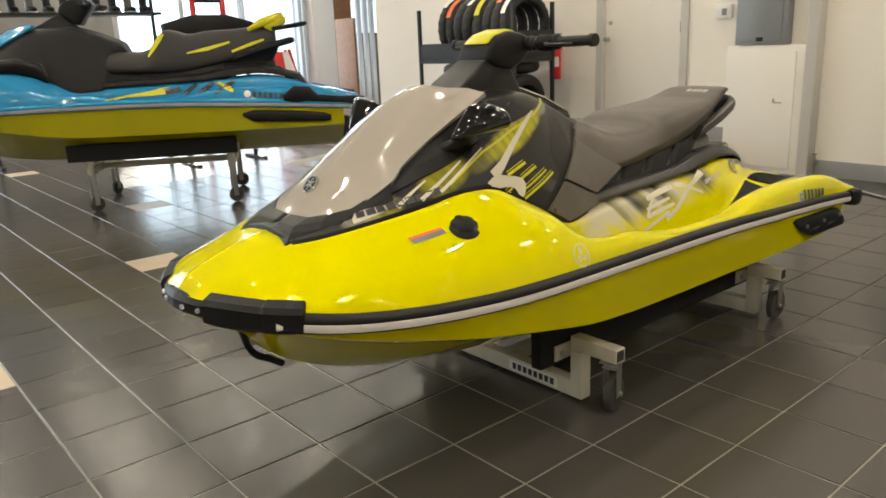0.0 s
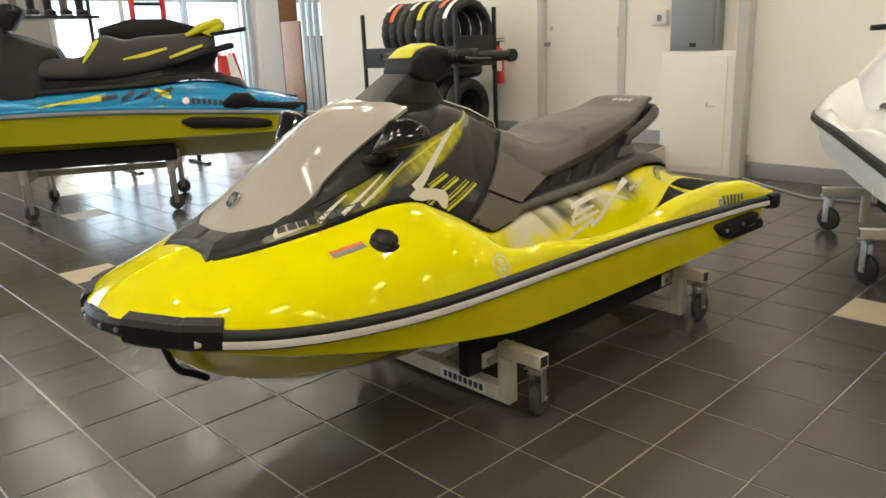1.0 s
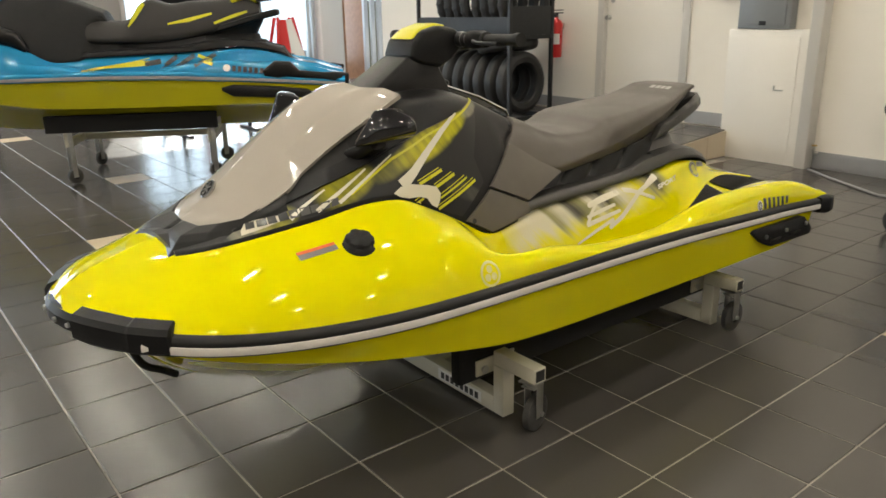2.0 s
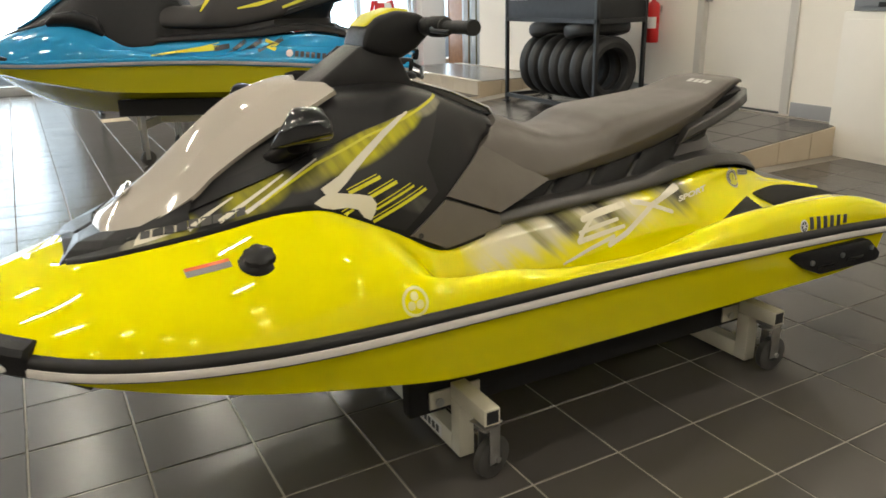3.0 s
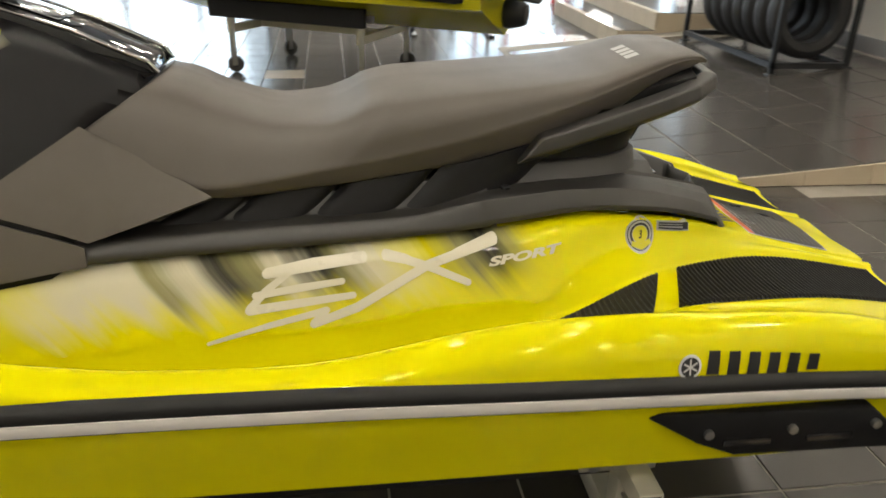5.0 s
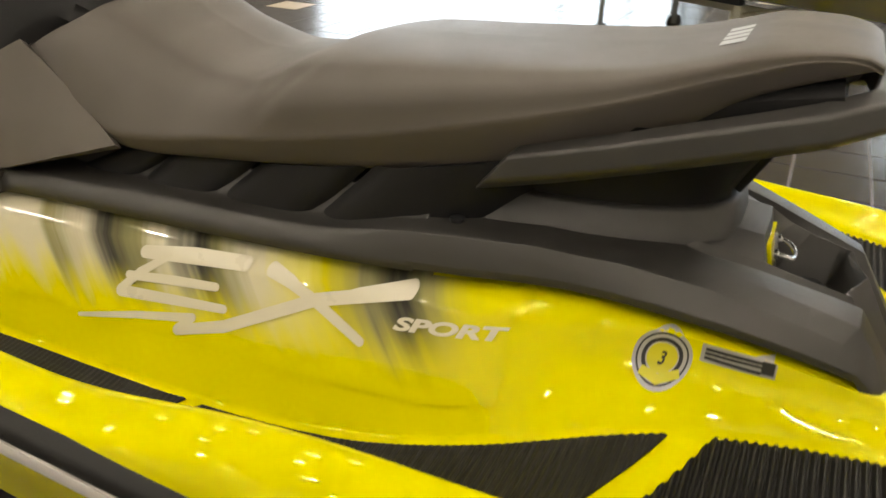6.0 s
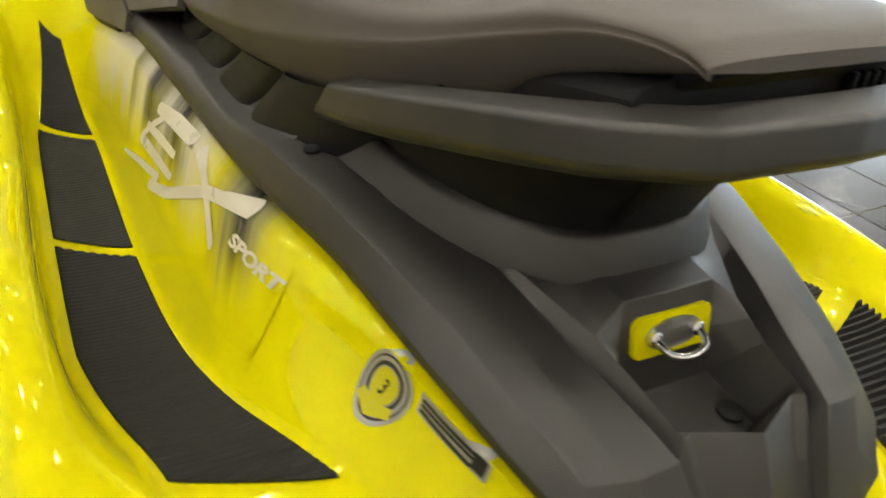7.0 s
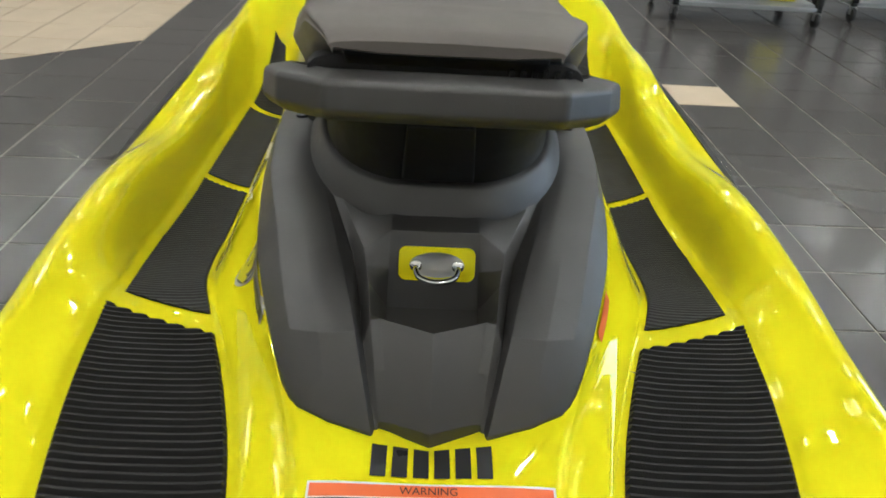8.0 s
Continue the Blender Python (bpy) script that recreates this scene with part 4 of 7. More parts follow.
flank("fairing_graphic", sheet([(0.455, 0.742)] + UPPER + [(1.366, 1.034), (1.385, 1.016), (1.36, 1.005), (1.25, 0.973), (1.155, 0.929), (1.128, 0.904), (1.104, 0.866), (1.20, 0.834), (1.29, 0.796), (1.165, 0.716)] + [(x, edge_z(x) + 0.006) for x in (1.12, 1.05, 0.98, 0.92, 0.86, 0.78, 0.70, 0.60, 0.52, 0.46)]), FAIR, ski, 0.002, "black, lime and cream airbrushed graphic", 0.0, False)
flank("lime_stripe", stroke([(0.80, 0.834), (0.851, 0.861), (0.951, 0.909), (1.039, 0.938), (1.10, 0.960), (1.223, 0.991), (1.366, 1.032)], [0.002, 0.005, 0.006, 0.006, 0.006, 0.007, 0.007]), LIME_DECAL, ski, 0.0056)
for a, b, w in (((0.957, 0.921), (0.762, 0.819), 0.010), ((0.869, 0.892), (0.700, 0.803), 0.011), ((0.745, 0.849), (0.631, 0.789), 0.009)):
    flank("cream_stripe", stroke([a, b], [w * 0.3, w * 0.75]), CREAM_DECAL, ski, 0.0056)
for a, b, w in (((1.115, 0.860), (1.019, 0.834), 0.009), ((1.161, 0.842), (1.076, 0.816), 0.009), ((1.211, 0.824), (1.088, 0.784), 0.006), ((1.248, 0.810), (1.074, 0.755), 0.008), ((1.024, 0.794), (0.994, 0.785), 0.006)):
    flank("lime_stripe", stroke([a, b], [w, w]), LIME_DECAL, ski, 0.0056)
    flank("lime_stripe", stroke([(a[0] - 0.010, a[1] + 0.008), (b[0] - 0.004, b[1] + 0.009)], [0.0025, 0.0025]), LIME_DECAL, ski, 0.0056)
flank("cream_brush_mark", stroke([(1.240, 1.006), (1.215, 0.997), (1.152, 0.963), (1.083, 0.918), (1.010, 0.868), (0.956, 0.839)], [0.005, 0.010, 0.015, 0.018, 0.024, 0.034]), CREAM_DECAL, ski, 0.0060)
flank("cream_brush_mark", sheet([(0.923, 0.824), (0.95, 0.837), (0.988, 0.839), (1.044, 0.828), (1.079, 0.818), (1.091, 0.798), (1.084, 0.779), (1.068, 0.760), (1.050, 0.770), (1.036, 0.792), (1.009, 0.801), (0.97, 0.803), (0.94, 0.812)]), CREAM_DECAL, ski, 0.0062)
# cream band with small bars where the craft's name stands on the nose
NOSE = tree_of(deck_geo(), cowl_geo(), nose_guard_geo())
flank("cream_band", sheet([(0.508, 0.758), (0.530, 0.782), (0.56, 0.790), (0.600, 0.796), (0.622, 0.797), (0.61, 0.786), (0.57, 0.774), (0.54, 0.766)], 0.012), CREAM_DECAL, ski, 0.0040, tree=NOSE)
for k in range(9):
    x0, w = 0.526 + 0.0265 * k, 0.021 + 0.003 * (k % 2)
    z0, z1 = edge_z(x0) + 0.012, edge_z(x0 + w) + 0.012
    flank("name_bar", sheet([(x0, z0), (x0 + w, z1), (x0 + w + 0.006, z1 + 0.0155), (x0 + 0.006, z0 + 0.0155)], 0.03), BLACK_DECAL if k < 4 else FAINT_DECAL, ski, 0.0060, tree=NOSE)

# sprayed panel and brush lettering on the yellow flank
Y0, W0, G0, B0 = (0.57, 0.515, 0.0), (0.62, 0.58, 0.44), (0.26, 0.245, 0.11), (0.035, 0.034, 0.028)
stops = [(1.24, Y0), (1.36, W0), (1.56, W0), (1.62, G0), (1.66, W0), (1.73, B0), (1.79, G0), (1.83, W0), (1.90, B0), (1.95, G0), (2.00, W0), (2.07, (0.70, 0.64, 0.2)), (2.13, Y0), (2.19, G0), (2.24, B0), (2.29, G0), (2.35, Y0), (2.50, Y0)]
SPRAY = airbrush("flank_spray", [(a + 0.56, c) for a, c in stops], 0.9, 0.05, 0.06, 4.6, ((1.30, 1.48), (2.22, 2.34), (0.058, 0.577, -0.135, -0.06), (0.72, 0.655, 0.0)))
low = [(x, max(edge_z(x) - 0.15, floor_z(x) + 0.045)) for x in [2.36 - 0.06 * i for i in range(18)]]
flank("sprayed_graphic", sheet([(x, edge_z(x) - 0.009) for x in [1.33 + 0.06 * i for i in range(18)]] + low, 0.011), SPRAY, ski, 0.0016, "grey, cream and black sprayed streaks", tree=DECK)
EX = [([(1.796, 0.632), (1.88, 0.642), (1.972, 0.650)], [0.016, 0.018, 0.015]), ([(1.775, 0.597), (1.86, 0.607), (1.932, 0.614)], [0.012, 0.013, 0.011]), ([(1.842, 0.636), (1.795, 0.605), (1.764, 0.575)], [0.010, 0.013, 0.014]),
      ([(1.764, 0.573), (1.86, 0.582), (1.952, 0.590)], [0.016, 0.014, 0.011]), ([(1.690, 0.521), (1.80, 0.547), (1.902, 0.567)], [0.006, 0.010, 0.012]), ([(1.902, 0.567), (1.878, 0.546)], [0.012, 0.013]),
      ([(1.878, 0.545), (1.958, 0.569), (2.092, 0.634), (2.220, 0.671)], [0.014, 0.016, 0.016, 0.017]), ([(2.014, 0.652), (2.05, 0.645), (2.092, 0.632), (2.168, 0.602)], [0.015, 0.015, 0.014, 0.012])]
for line, ws in EX:
    flank("brush_stroke", stroke(line, ws, 0.01, True), CREAM_DECAL, ski, 0.0034, "cream brush stroke", tree=DECK)
flank("lettering", words("SPORT", (2.209, 0.627), (0.148, 0.019), 0.0145, 0.045), CREAM_DECAL, ski, 0.0036, "cream slanted lettering", tree=DECK)


def round_sheet(cx, cz, rad):
    return sheet([(cx + rad * math.cos(math.pi * i / 16), cz + rad * math.sin(math.pi * i / 16)) for i in range(32)], 0.008)


sticker = flank("round_sticker", round_sheet(2.527, 0.657, 0.032), SILVER_DECAL, ski, 0.0012, "round silver award sticker", tree=DECK)
for k, (rad, mt) in enumerate(((0.0282, BLACK_DECAL), (0.0262, SILVER_DECAL), (0.0222, BLACK_DECAL), (0.0180, SILVER_DECAL), (0.0165, LIME_DECAL))):
    flank("sticker_ring" if k < 4 else "sticker_disc", round_sheet(2.527, 0.657, rad), mt, sticker, 0.0016 + 0.0004 * k, tree=DECK)
flank("lettering", words("3", (2.5225, 0.6495), (0.009, 0.0), 0.015, 0.02), BLACK_DECAL, sticker, 0.0038, tree=DECK)
flank("ribbon", stroke([(2.507, 0.642), (2.527, 0.635), (2.549, 0.643)], [0.009, 0.010, 0.009], 0.008), LIME_DECAL, sticker, 0.0035, tree=DECK)
plate = flank("data_sticker", sheet([(2.566, 0.680), (2.646, 0.667), (2.646, 0.647), (2.566, 0.660)], 0.008), SILVER_DECAL, ski, 0.0018, "silver data sticker", tree=DECK)
for k in range(3):
    flank("text_bar", stroke([(2.570, 0.6742 - 0.005 * k), (2.642 - 0.012 * (k == 2), 0.6625 - 0.005 * k)], [0.0034, 0.0034], 0.01), BLACK_DECAL, plate, 0.0030, tree=DECK)
flank("text_block", sheet([(2.630, 0.6675), (2.6435, 0.6653), (2.6435, 0.6500), (2.630, 0.6522)], 0.008), BLACK_DECAL, plate, 0.0030, tree=DECK)
# maker's mark as plain slanted bars, with its round badge
badge = flank("badge", disc(2.503, 0.560, 0.0005, 0.021), PAPER, ski, 0.0018)
flank("badge_disc", disc(2.503, 0.560, 0.0005, 0.0165), BLACK_DECAL, badge, 0.0026)
for k in range(3):
    a = math.radians(90 + 60 * k)
    flank("badge_spoke", stroke([(2.503 - 0.014 * math.cos(a), 0.560 - 0.014 * math.sin(a)), (2.503 + 0.014 * math.cos(a), 0.560 + 0.014 * math.sin(a))], [0.003, 0.003]), PAPER, badge, 0.0033)
for k in range(6):
    x0 = 2.532 + 0.0380 * k
    flank("maker_bar", stroke([(x0 + 0.013, 0.543 - 0.0042 * k), (x0 + 0.016, 0.583 - 0.0042 * k)], [0.023, 0.021], 0.01), BLACK_DECAL, ski, 0.0018)
emb = flank("pale_emblem", disc(1.077, 0.613, 0.0275, 0.034), PALE_DECAL, ski, 0.0016, "pale ring emblem")
flank("emblem_disc", merge(disc(1.077, 0.626, 0.0005, 0.010), disc(1.066, 0.606, 0.0005, 0.010), disc(1.088, 0.606, 0.0005, 0.010)), PALE_DECAL, emb, 0.0016)
warn = flank("warning_decal", stroke([(0.594, 0.7185), (0.693, 0.7345)], [0.013, 0.013]), GREY_DECAL, ski, 0.0016, "small orange and grey warning decal")
flank("warning_band", stroke([(0.594, 0.7235), (0.692, 0.7395)], [0.005, 0.005]), ORANGE_DECAL, warn, 0.0022)

# overlapping vent fins in the slot below the seat
FIN = [((1.560, 0.694), (1.700, 0.752)), ((1.715, 0.702), (1.780, 0.755)), ((1.872, 0.707), (1.938, 0.768)), ((2.042, 0.716), (2.122, 0.797)), ((2.30, 0.752), (2.38, 0.850))]
for n, ((a0, a1), (b0, b1)) in enumerate(zip(FIN, FIN[1:])):
    def fin_at(u, v):
        w = 0.02 + 0.96 * u
        x, z = [(1 - v) * ((1 - w) * a0[i] + w * b0[i]) + v * ((1 - w) * a1[i] + w * b1[i]) for i in (0, 1)]
        swell = 0.013 * (1 - abs(2 * u - 1)**5) - 0.004 * u
        return (x, -(0.218 - 0.024 * v + swell - (0.045 * u * u if n == 3 else 0)), z)
    g = grid(fin_at, [i / 16 for i in range(17)], [i / 4 for i in range(5)])
    part("vent_fin", thick(g, 0.02), BLACK_PL, ski, "black slanted vent fin", sharp=30)
    part("vent_fin", thick(flipped(g), 0.02), BLACK_PL, ski, "black slanted vent fin", sharp=30)

# ---- foot mats: ridged black foam ----


def mat_geo(x0i, x0o, x1i, x1o, s, ridge, inset, pitch=0.0135):
    """A mat whose ridges run straight across; its front and rear edges may slant."""
    xa, xb = min(x0i, x0o), max(x1i, x1o)
    n = int((xb - xa) / pitch) * 4
    flat = []
    for i in range(n + 1):
        x = xa + (xb - xa) * i / n
        lo, hi = 0.0, 1.0
        if x < x0i and x0i > x0o:
            lo = max(lo, (x0i - x) / (x0i - x0o))
        if x > x1o and x1i > x1o:
            hi = min(hi, 1 - (x - x1o) / (x1i - x1o))
        yi, yo = max(floor_in(x), edge_y(x) + 0.012) + 0.014, min(floor_out(x), rail_y(x) - 0.088) - inset
        hi = max(hi, lo + 0.004)
        for k in range(9):
            u = lo + (hi - lo) * (0.0, 0.025, 0.18, 0.34, 0.5, 0.66, 0.82, 0.975, 1.0)[k]
            rim = 0.0 if k in (0, 8) or i in (0, n) else 1.0
            flat.append((x, -(yi + (yo - yi) * u) * s, 1.2, 0.001 + rim * (0.002 + (ridge if i % 4 in (1, 2) else 0.0))))
    v, _ = lay(([q[:3] for q in flat], []), TOPS, (0, 0, -1), 0.0)
    v = [(p[0], p[1], p[2] + q[3]) for p, q in zip(v, flat)]
    f = [(i * 9 + k, (i + 1) * 9 + k, (i + 1) * 9 + k + 1, i * 9 + k + 1)[::s] for i in range(n) for k in range(8)]
    return v, f


for s in (1, -1):
    for seg in ((1.24, 1.20, 1.465, 1.385, s, 0.0006, 0.020), (1.492, 1.412, 1.920, 1.850, s, 0.0006, 0.020), (1.948, 1.878, 2.555, 2.495, s, 0.0018, 0.020), (2.600, 2.540, 3.10, 3.10, s, 0.0055, 0.010)):
        part("foot_mat", mat_geo(*seg, 0.0100), MAT, ski, "ridged black foam mat", smooth=False)

# ---- bow bumper, stern caps, tow eye, sponsons ----
BUMP = [(0.068, 0.0, 0.0, 0.564, 0.617), (0.072, 0.05, 0.0, 0.564, 0.617), (0.084, 0.10, 0.0, 0.563, 0.616), (0.097, 0.138, 0.0, 0.562, 0.616), (0.098, 0.140, 0.009, 0.552, 0.624), (0.118, 0.190, 0.010, 0.550, 0.624), (0.148, 0.248, 0.010, 0.549, 0.623), (0.178, 0.298, 0.009, 0.549, 0.620), (0.184, 0.306, 0.013, 0.549, 0.622), (0.232, 0.359, 0.014, 0.549, 0.620), (0.252, 0.378, 0.013, 0.549, 0.619), (0.256, 0.381, 0.004, 0.555, 0.612)]
rows = []
for i, (x, y, out, lo, hi) in enumerate(BUMP):
    a, b = BUMP[max(i - 1, 0)], BUMP[min(i + 1, len(BUMP) - 1)]
    d = Vector((b[0] - a[0], b[1] - a[1] if i else 2 * b[1])).normalized()
    nx, ny = (-d.y, d.x) if i else (-1.0, 0.0)
    rows.append([(x + nx * o, y + ny * o, z) for o, z in ((-0.05, lo), (out - 0.008, lo), (out, lo + 0.008), (out, hi - 0.018), (out - 0.010, hi - 0.004), (-0.030, hi + 0.006), (-0.06, hi - 0.02))])
v = [q for r in rows for q in r]
half = (v, [(i * 7 + j, i * 7 + j + 1, (i + 1) * 7 + j + 1, (i + 1) * 7 + j) for i in range(len(rows) - 1) for j in range(6)] + [tuple(range(len(v) - 7, len(v)))])
BUMPER_GEO = merge(half, flipped(half))
bumper = part("bow_bumper", BUMPER_GEO, BLACK_PL, ski, "black moulded bow bumper", sharp=18)
for x, y in ((0.072, -0.055), (0.089, -0.118), (0.160, -0.268), (0.072, 0.055), (0.089, 0.118), (0.160, 0.268)):
    nrm = Vector((-1.0, 1.6 * y / 0.2 * 0.6, 0)).normalized()
    g = lathe([(0.007, -0.01), (0.007, 0.0005), (0.005, 0.0018), (0.002, 0.0008)], 12)
    m = Matrix.Translation(Vector((x, y, 0.586)) + nrm * 0.004) @ nrm.to_track_quat("Z", "Y").to_matrix().to_4x4()
    part("screw", moved(g, m), STEEL, bumper)
tow = [(0.235, -0.012, 0.50), (0.252, -0.012, 0.440), (0.262, -0.012, 0.398), (0.285, -0.012, 0.366), (0.320, -0.012, 0.350), (0.365, -0.010, 0.318)]
part("tow_eye", tube(rounded(tow, 2), 0.011, 8), BLACK_PL, ski, "black tow loop")
for s in (1, -1):
    part("stern_cap", limb([((3.02, -0.540 * s, 0.474), 0.020, 0.034), ((3.07, -0.540 * s, 0.470), 0.030, 0.040), ((3.12, -0.530 * s, 0.466), 0.030, 0.040), ((3.145, -0.505 * s, 0.464), 0.020, 0.032)], 16, 3.5), BLACK_PL, ski, "black rubber stern cap")
    block = geo_of(prism([(2.442, 0.462), (2.466, 0.472), (2.864, 0.456), (2.932, 0.397), (2.918, 0.370), (2.61, 0.375), (2.536, 0.405)], 0.042, 0.06, 0.007))
    spo = part("sponson", moved(block, Matrix.Translation((0, -0.531 * s, 0))), BLACK_PL, ski, "black plastic sponson", sharp=30)
    for x in (2.554, 2.71, 2.87):
        part("bolt", lathe([(0.009, -0.006), (0.009, 0.006), (0.005, 0.007), (0.005, -0.007)], 10, "y", (x, -0.5705 * s, 0.427)), STEEL, spo)
        if x < 2.8:
            # raised black bar in place of the shadow in a recessed slot
            part("slot_shade_bar", box(x + 0.03, (-0.5740 if s > 0 else 0.5650), 0.398, x + 0.12, (-0.5650 if s > 0 else 0.5740), 0.412, 0.003), GLOSS_BLACK, spo)
cap = part("filler_cap", moved(knob_geo(0.051, 0.032), Matrix.Translation((0.757, -0.412, 0.722)) @ Vector((-0.06, -0.40, 0.9)).normalized().to_track_quat("Z", "Y").to_matrix().to_4x4()), COWL, ski, "black notched filler cap")

# ---- hood badge, mirrors, steering ----
bm_at = Matrix.Translation((0.524, 0.0, 0.840)) @ Vector((-0.75, 0, 0.66)).normalized().to_track_quat("Z", "Y").to_matrix().to_4x4()
hb = part("hood_badge", moved(lathe([(0.030, 0), (0.030, 0.006), (0.026, 0.009), (0.025, 0.006), (0.001, 0.006)], 28), bm_at), CHROME, ski, "round chrome hood badge")
part("badge_disc", moved(lathe([(0.0245, 0.0062), (0.0245, 0.0070)], 28), bm_at), GLOSS_BLACK, hb)
for k in range(3):
    part("badge_spoke", moved(box(-0.003, -0.021, 0.007, 0.003, 0.021, 0.0085), bm_at @ pose(0, 0, 0, 0, 0, 60 * k)), CHROME, hb)
for s in (1, -1):
    shell = [(0.837, 0.262, 0.953), (0.858, 0.300, 0.962), (0.900, 0.292, 1.058), (0.925, 0.345, 1.062), (0.962, 0.402, 1.034), (0.957, 0.414, 1.006), (0.972, 0.392, 0.988), (0.958, 0.238, 1.040), (0.960, 0.244, 0.962), (0.972, 0.318, 1.056)]
    mi = part("mirror", hull_of([(x, -y * s, z) for x, y, z in shell], 0.011), GLOSS_BLACK, ski, "gloss black wing mirror", sharp=60)
    part("mirror_stay", limb([((0.88, -0.19 * s, 0.915), 0.055, 0.02), ((0.895, -0.25 * s, 0.938), 0.045, 0.022), ((0.91, -0.29 * s, 0.962), 0.035, 0.018)], 16, 3.0), COWL, mi)
part("steering_column", prism([(1.00, 1.055), (1.05, 1.092), (1.180, 1.176), (1.290, 1.160), (1.330, 1.060), (1.31, 1.02), (1.02, 1.02)], 0.105, 0.24, 0.008), COWL, ski, "charcoal steering column")
head = part("handlebar_head", prism([(1.182, 1.170), (1.200, 1.222), (1.235, 1.252), (1.300, 1.268), (1.365, 1.258), (1.405, 1.232), (1.395, 1.198), (1.350, 1.160), (1.300, 1.135), (1.225, 1.150)], 0.082, 0.05, 0.014, 3), BLACK_PL, ski, "black padded handlebar head")
part("head_cover", prism([(1.196, 1.226), (1.235, 1.258), (1.300, 1.275), (1.345, 1.268), (1.335, 1.258), (1.26, 1.240)], 0.060, 0.25, 0.006), LIME_DECAL, head, "lime handlebar cover")
for s in (1, -1):
    c = Matrix.Translation((1.30, 0, 0)) @ Matrix.Rotation(radians(-6), 4, "Z") @ Matrix.Translation((-1.30, 0, 0))
    tip, inn = c @ Vector((1.395, -0.385 * s, 1.226)), c @ Vector((1.385, -0.075 * s, 1.222))
    d = tip - inn
    bar = part("handlebar", limb([(inn, 0.022, 0.024)] + [(inn + d * (0.04 + 0.035 * k), (0.026, 0.020)[k % 2] - 0.0009 * k, (0.026, 0.020)[k % 2] - 0.0009 * k) for k in range(8)] + [(inn + d * 0.34, 0.012, 0.012), (inn + d * 0.5, 0.011, 0.011)], 14, 2.2), BLACK_STEEL, ski)
    part("switch_block", limb([(inn + d * 0.20, 0.012, 0.014), (inn + d * 0.22, 0.026, 0.028), (inn + d * 0.38, 0.026, 0.028), (inn + d * 0.42, 0.018, 0.018)], 14, 3.5), BLACK_PL, bar)
    part("grip", limb([(inn + d * 0.44, 0.024, 0.024), (inn + d * 0.47, 0.024, 0.024), (inn + d * 0.48, 0.0165, 0.0165), (inn + d * 0.72, 0.0175, 0.0175), (inn + d * 0.93, 0.0165, 0.0165), (inn + d * 0.94, 0.021, 0.021), (inn + d * 1.0, 0.020, 0.020)], 16, 2.0), RUBBER, bar, "ribbed black grip")
    part("lever", tube([inn + d * 0.36 + Vector((-0.03, 0, -0.004)), inn + d * 0.5 + Vector((-0.048, 0, -0.008)), inn + d * 0.8 + Vector((-0.040, 0, -0.010))], 0.006, 8), BLACK_STEEL, bar)
gauge = part("gauge_pod", prism([(1.27, 1.070), (1.31, 1.083), (1.46, 1.030), (1.588, 0.972), (1.600, 0.950), (1.55, 0.93), (1.27, 1.02)], 0.080, 0.0, 0.006), GLOSS_BLACK, ski, "gloss black console strip")
part("console_screen", moved(box(-0.05, -0.045, 0, 0.05, 0.045, 0.003, 0.001), pose(1.385, 0, 1.0585, 0, 19.5, 0)), CHROME, gauge)
for s in (1, -1):
    part("console_rim", tube([(1.30, -0.079 * s, 1.083), (1.46, -0.079 * s, 1.0315), (1.588, -0.079 * s, 0.9735), (1.603, -0.074 * s, 0.952)], 0.0045, 8), CHROME, gauge, "bright console rim")
part("console_lanyard", lathe([(0.022, 0), (0.022, 0.012), (0.012, 0.018)], 16, "z", (1.345, -0.03, 1.075)), BLACK_STEEL, gauge)

# ---- latch in the rear cover ----
LT = Matrix.Translation((2.6105, 0.003, 0.7165)) @ Euler((0, radians(77), 0)).to_matrix().to_4x4()


def pill(hx, hy, r, z0, z1, n=6):
    """A plate with round corners."""
    loop = [(sx * (hx - r) + r * math.cos(a0 + k * math.pi / 2 / n), sy * (hy - r) + r * math.sin(a0 + k * math.pi / 2 / n)) for sx, sy, a0 in ((1, 1, 0), (-1, 1, math.pi / 2), (-1, -1, math.pi), (1, -1, 1.5 * math.pi)) for k in range(n + 1)]
    m = len(loop)
    v = [(x, y, z0) for x, y in loop] + [(x, y, z1 - 0.001) for x, y in loop] + [(x * 0.97, y * 0.985, z1) for x, y in loop]
    f = [(i * m + k, i * m + (k + 1) % m, (i + 1) * m + (k + 1) % m, (i + 1) * m + k) for i in (0, 1) for k in range(m)]
    return v, f + [tuple(range(m - 1, -1, -1)), tuple(range(2 * m, 3 * m))]


lat = part("latch_plate", moved(pill(0.020, 0.044, 0.009, -0.004, 0.003), LT), YELLOW, ski, "yellow latch surround")
part("latch_dish", moved(lathe([(0.030, 0.0), (0.030, 0.0045), (0.026, 0.0040), (0.001, 0.0038)], 28), LT @ Matrix.Diagonal((0.50, 1.05, 1, 1))), STEEL, lat)
ring_line = [(0.0, -0.024, 0.004), (0.003, -0.024, 0.016), (0.010, -0.020, 0.024), (0.014, 0.0, 0.027), (0.010, 0.020, 0.024), (0.003, 0.024, 0.016), (0.0, 0.024, 0.004)]
part("latch_ring", tube([tuple(LT @ Vector(q)) for q in rounded(ring_line, 2)], 0.0036, 8), CHROME, lat, "chrome pull ring")
for y in (-0.024, 0.024):
    part("latch_post", moved(lathe([(0.007, 0.003), (0.007, 0.009), (0.004, 0.011)], 12), LT @ Matrix.Translation((0, y, 0))), CHROME, lat)
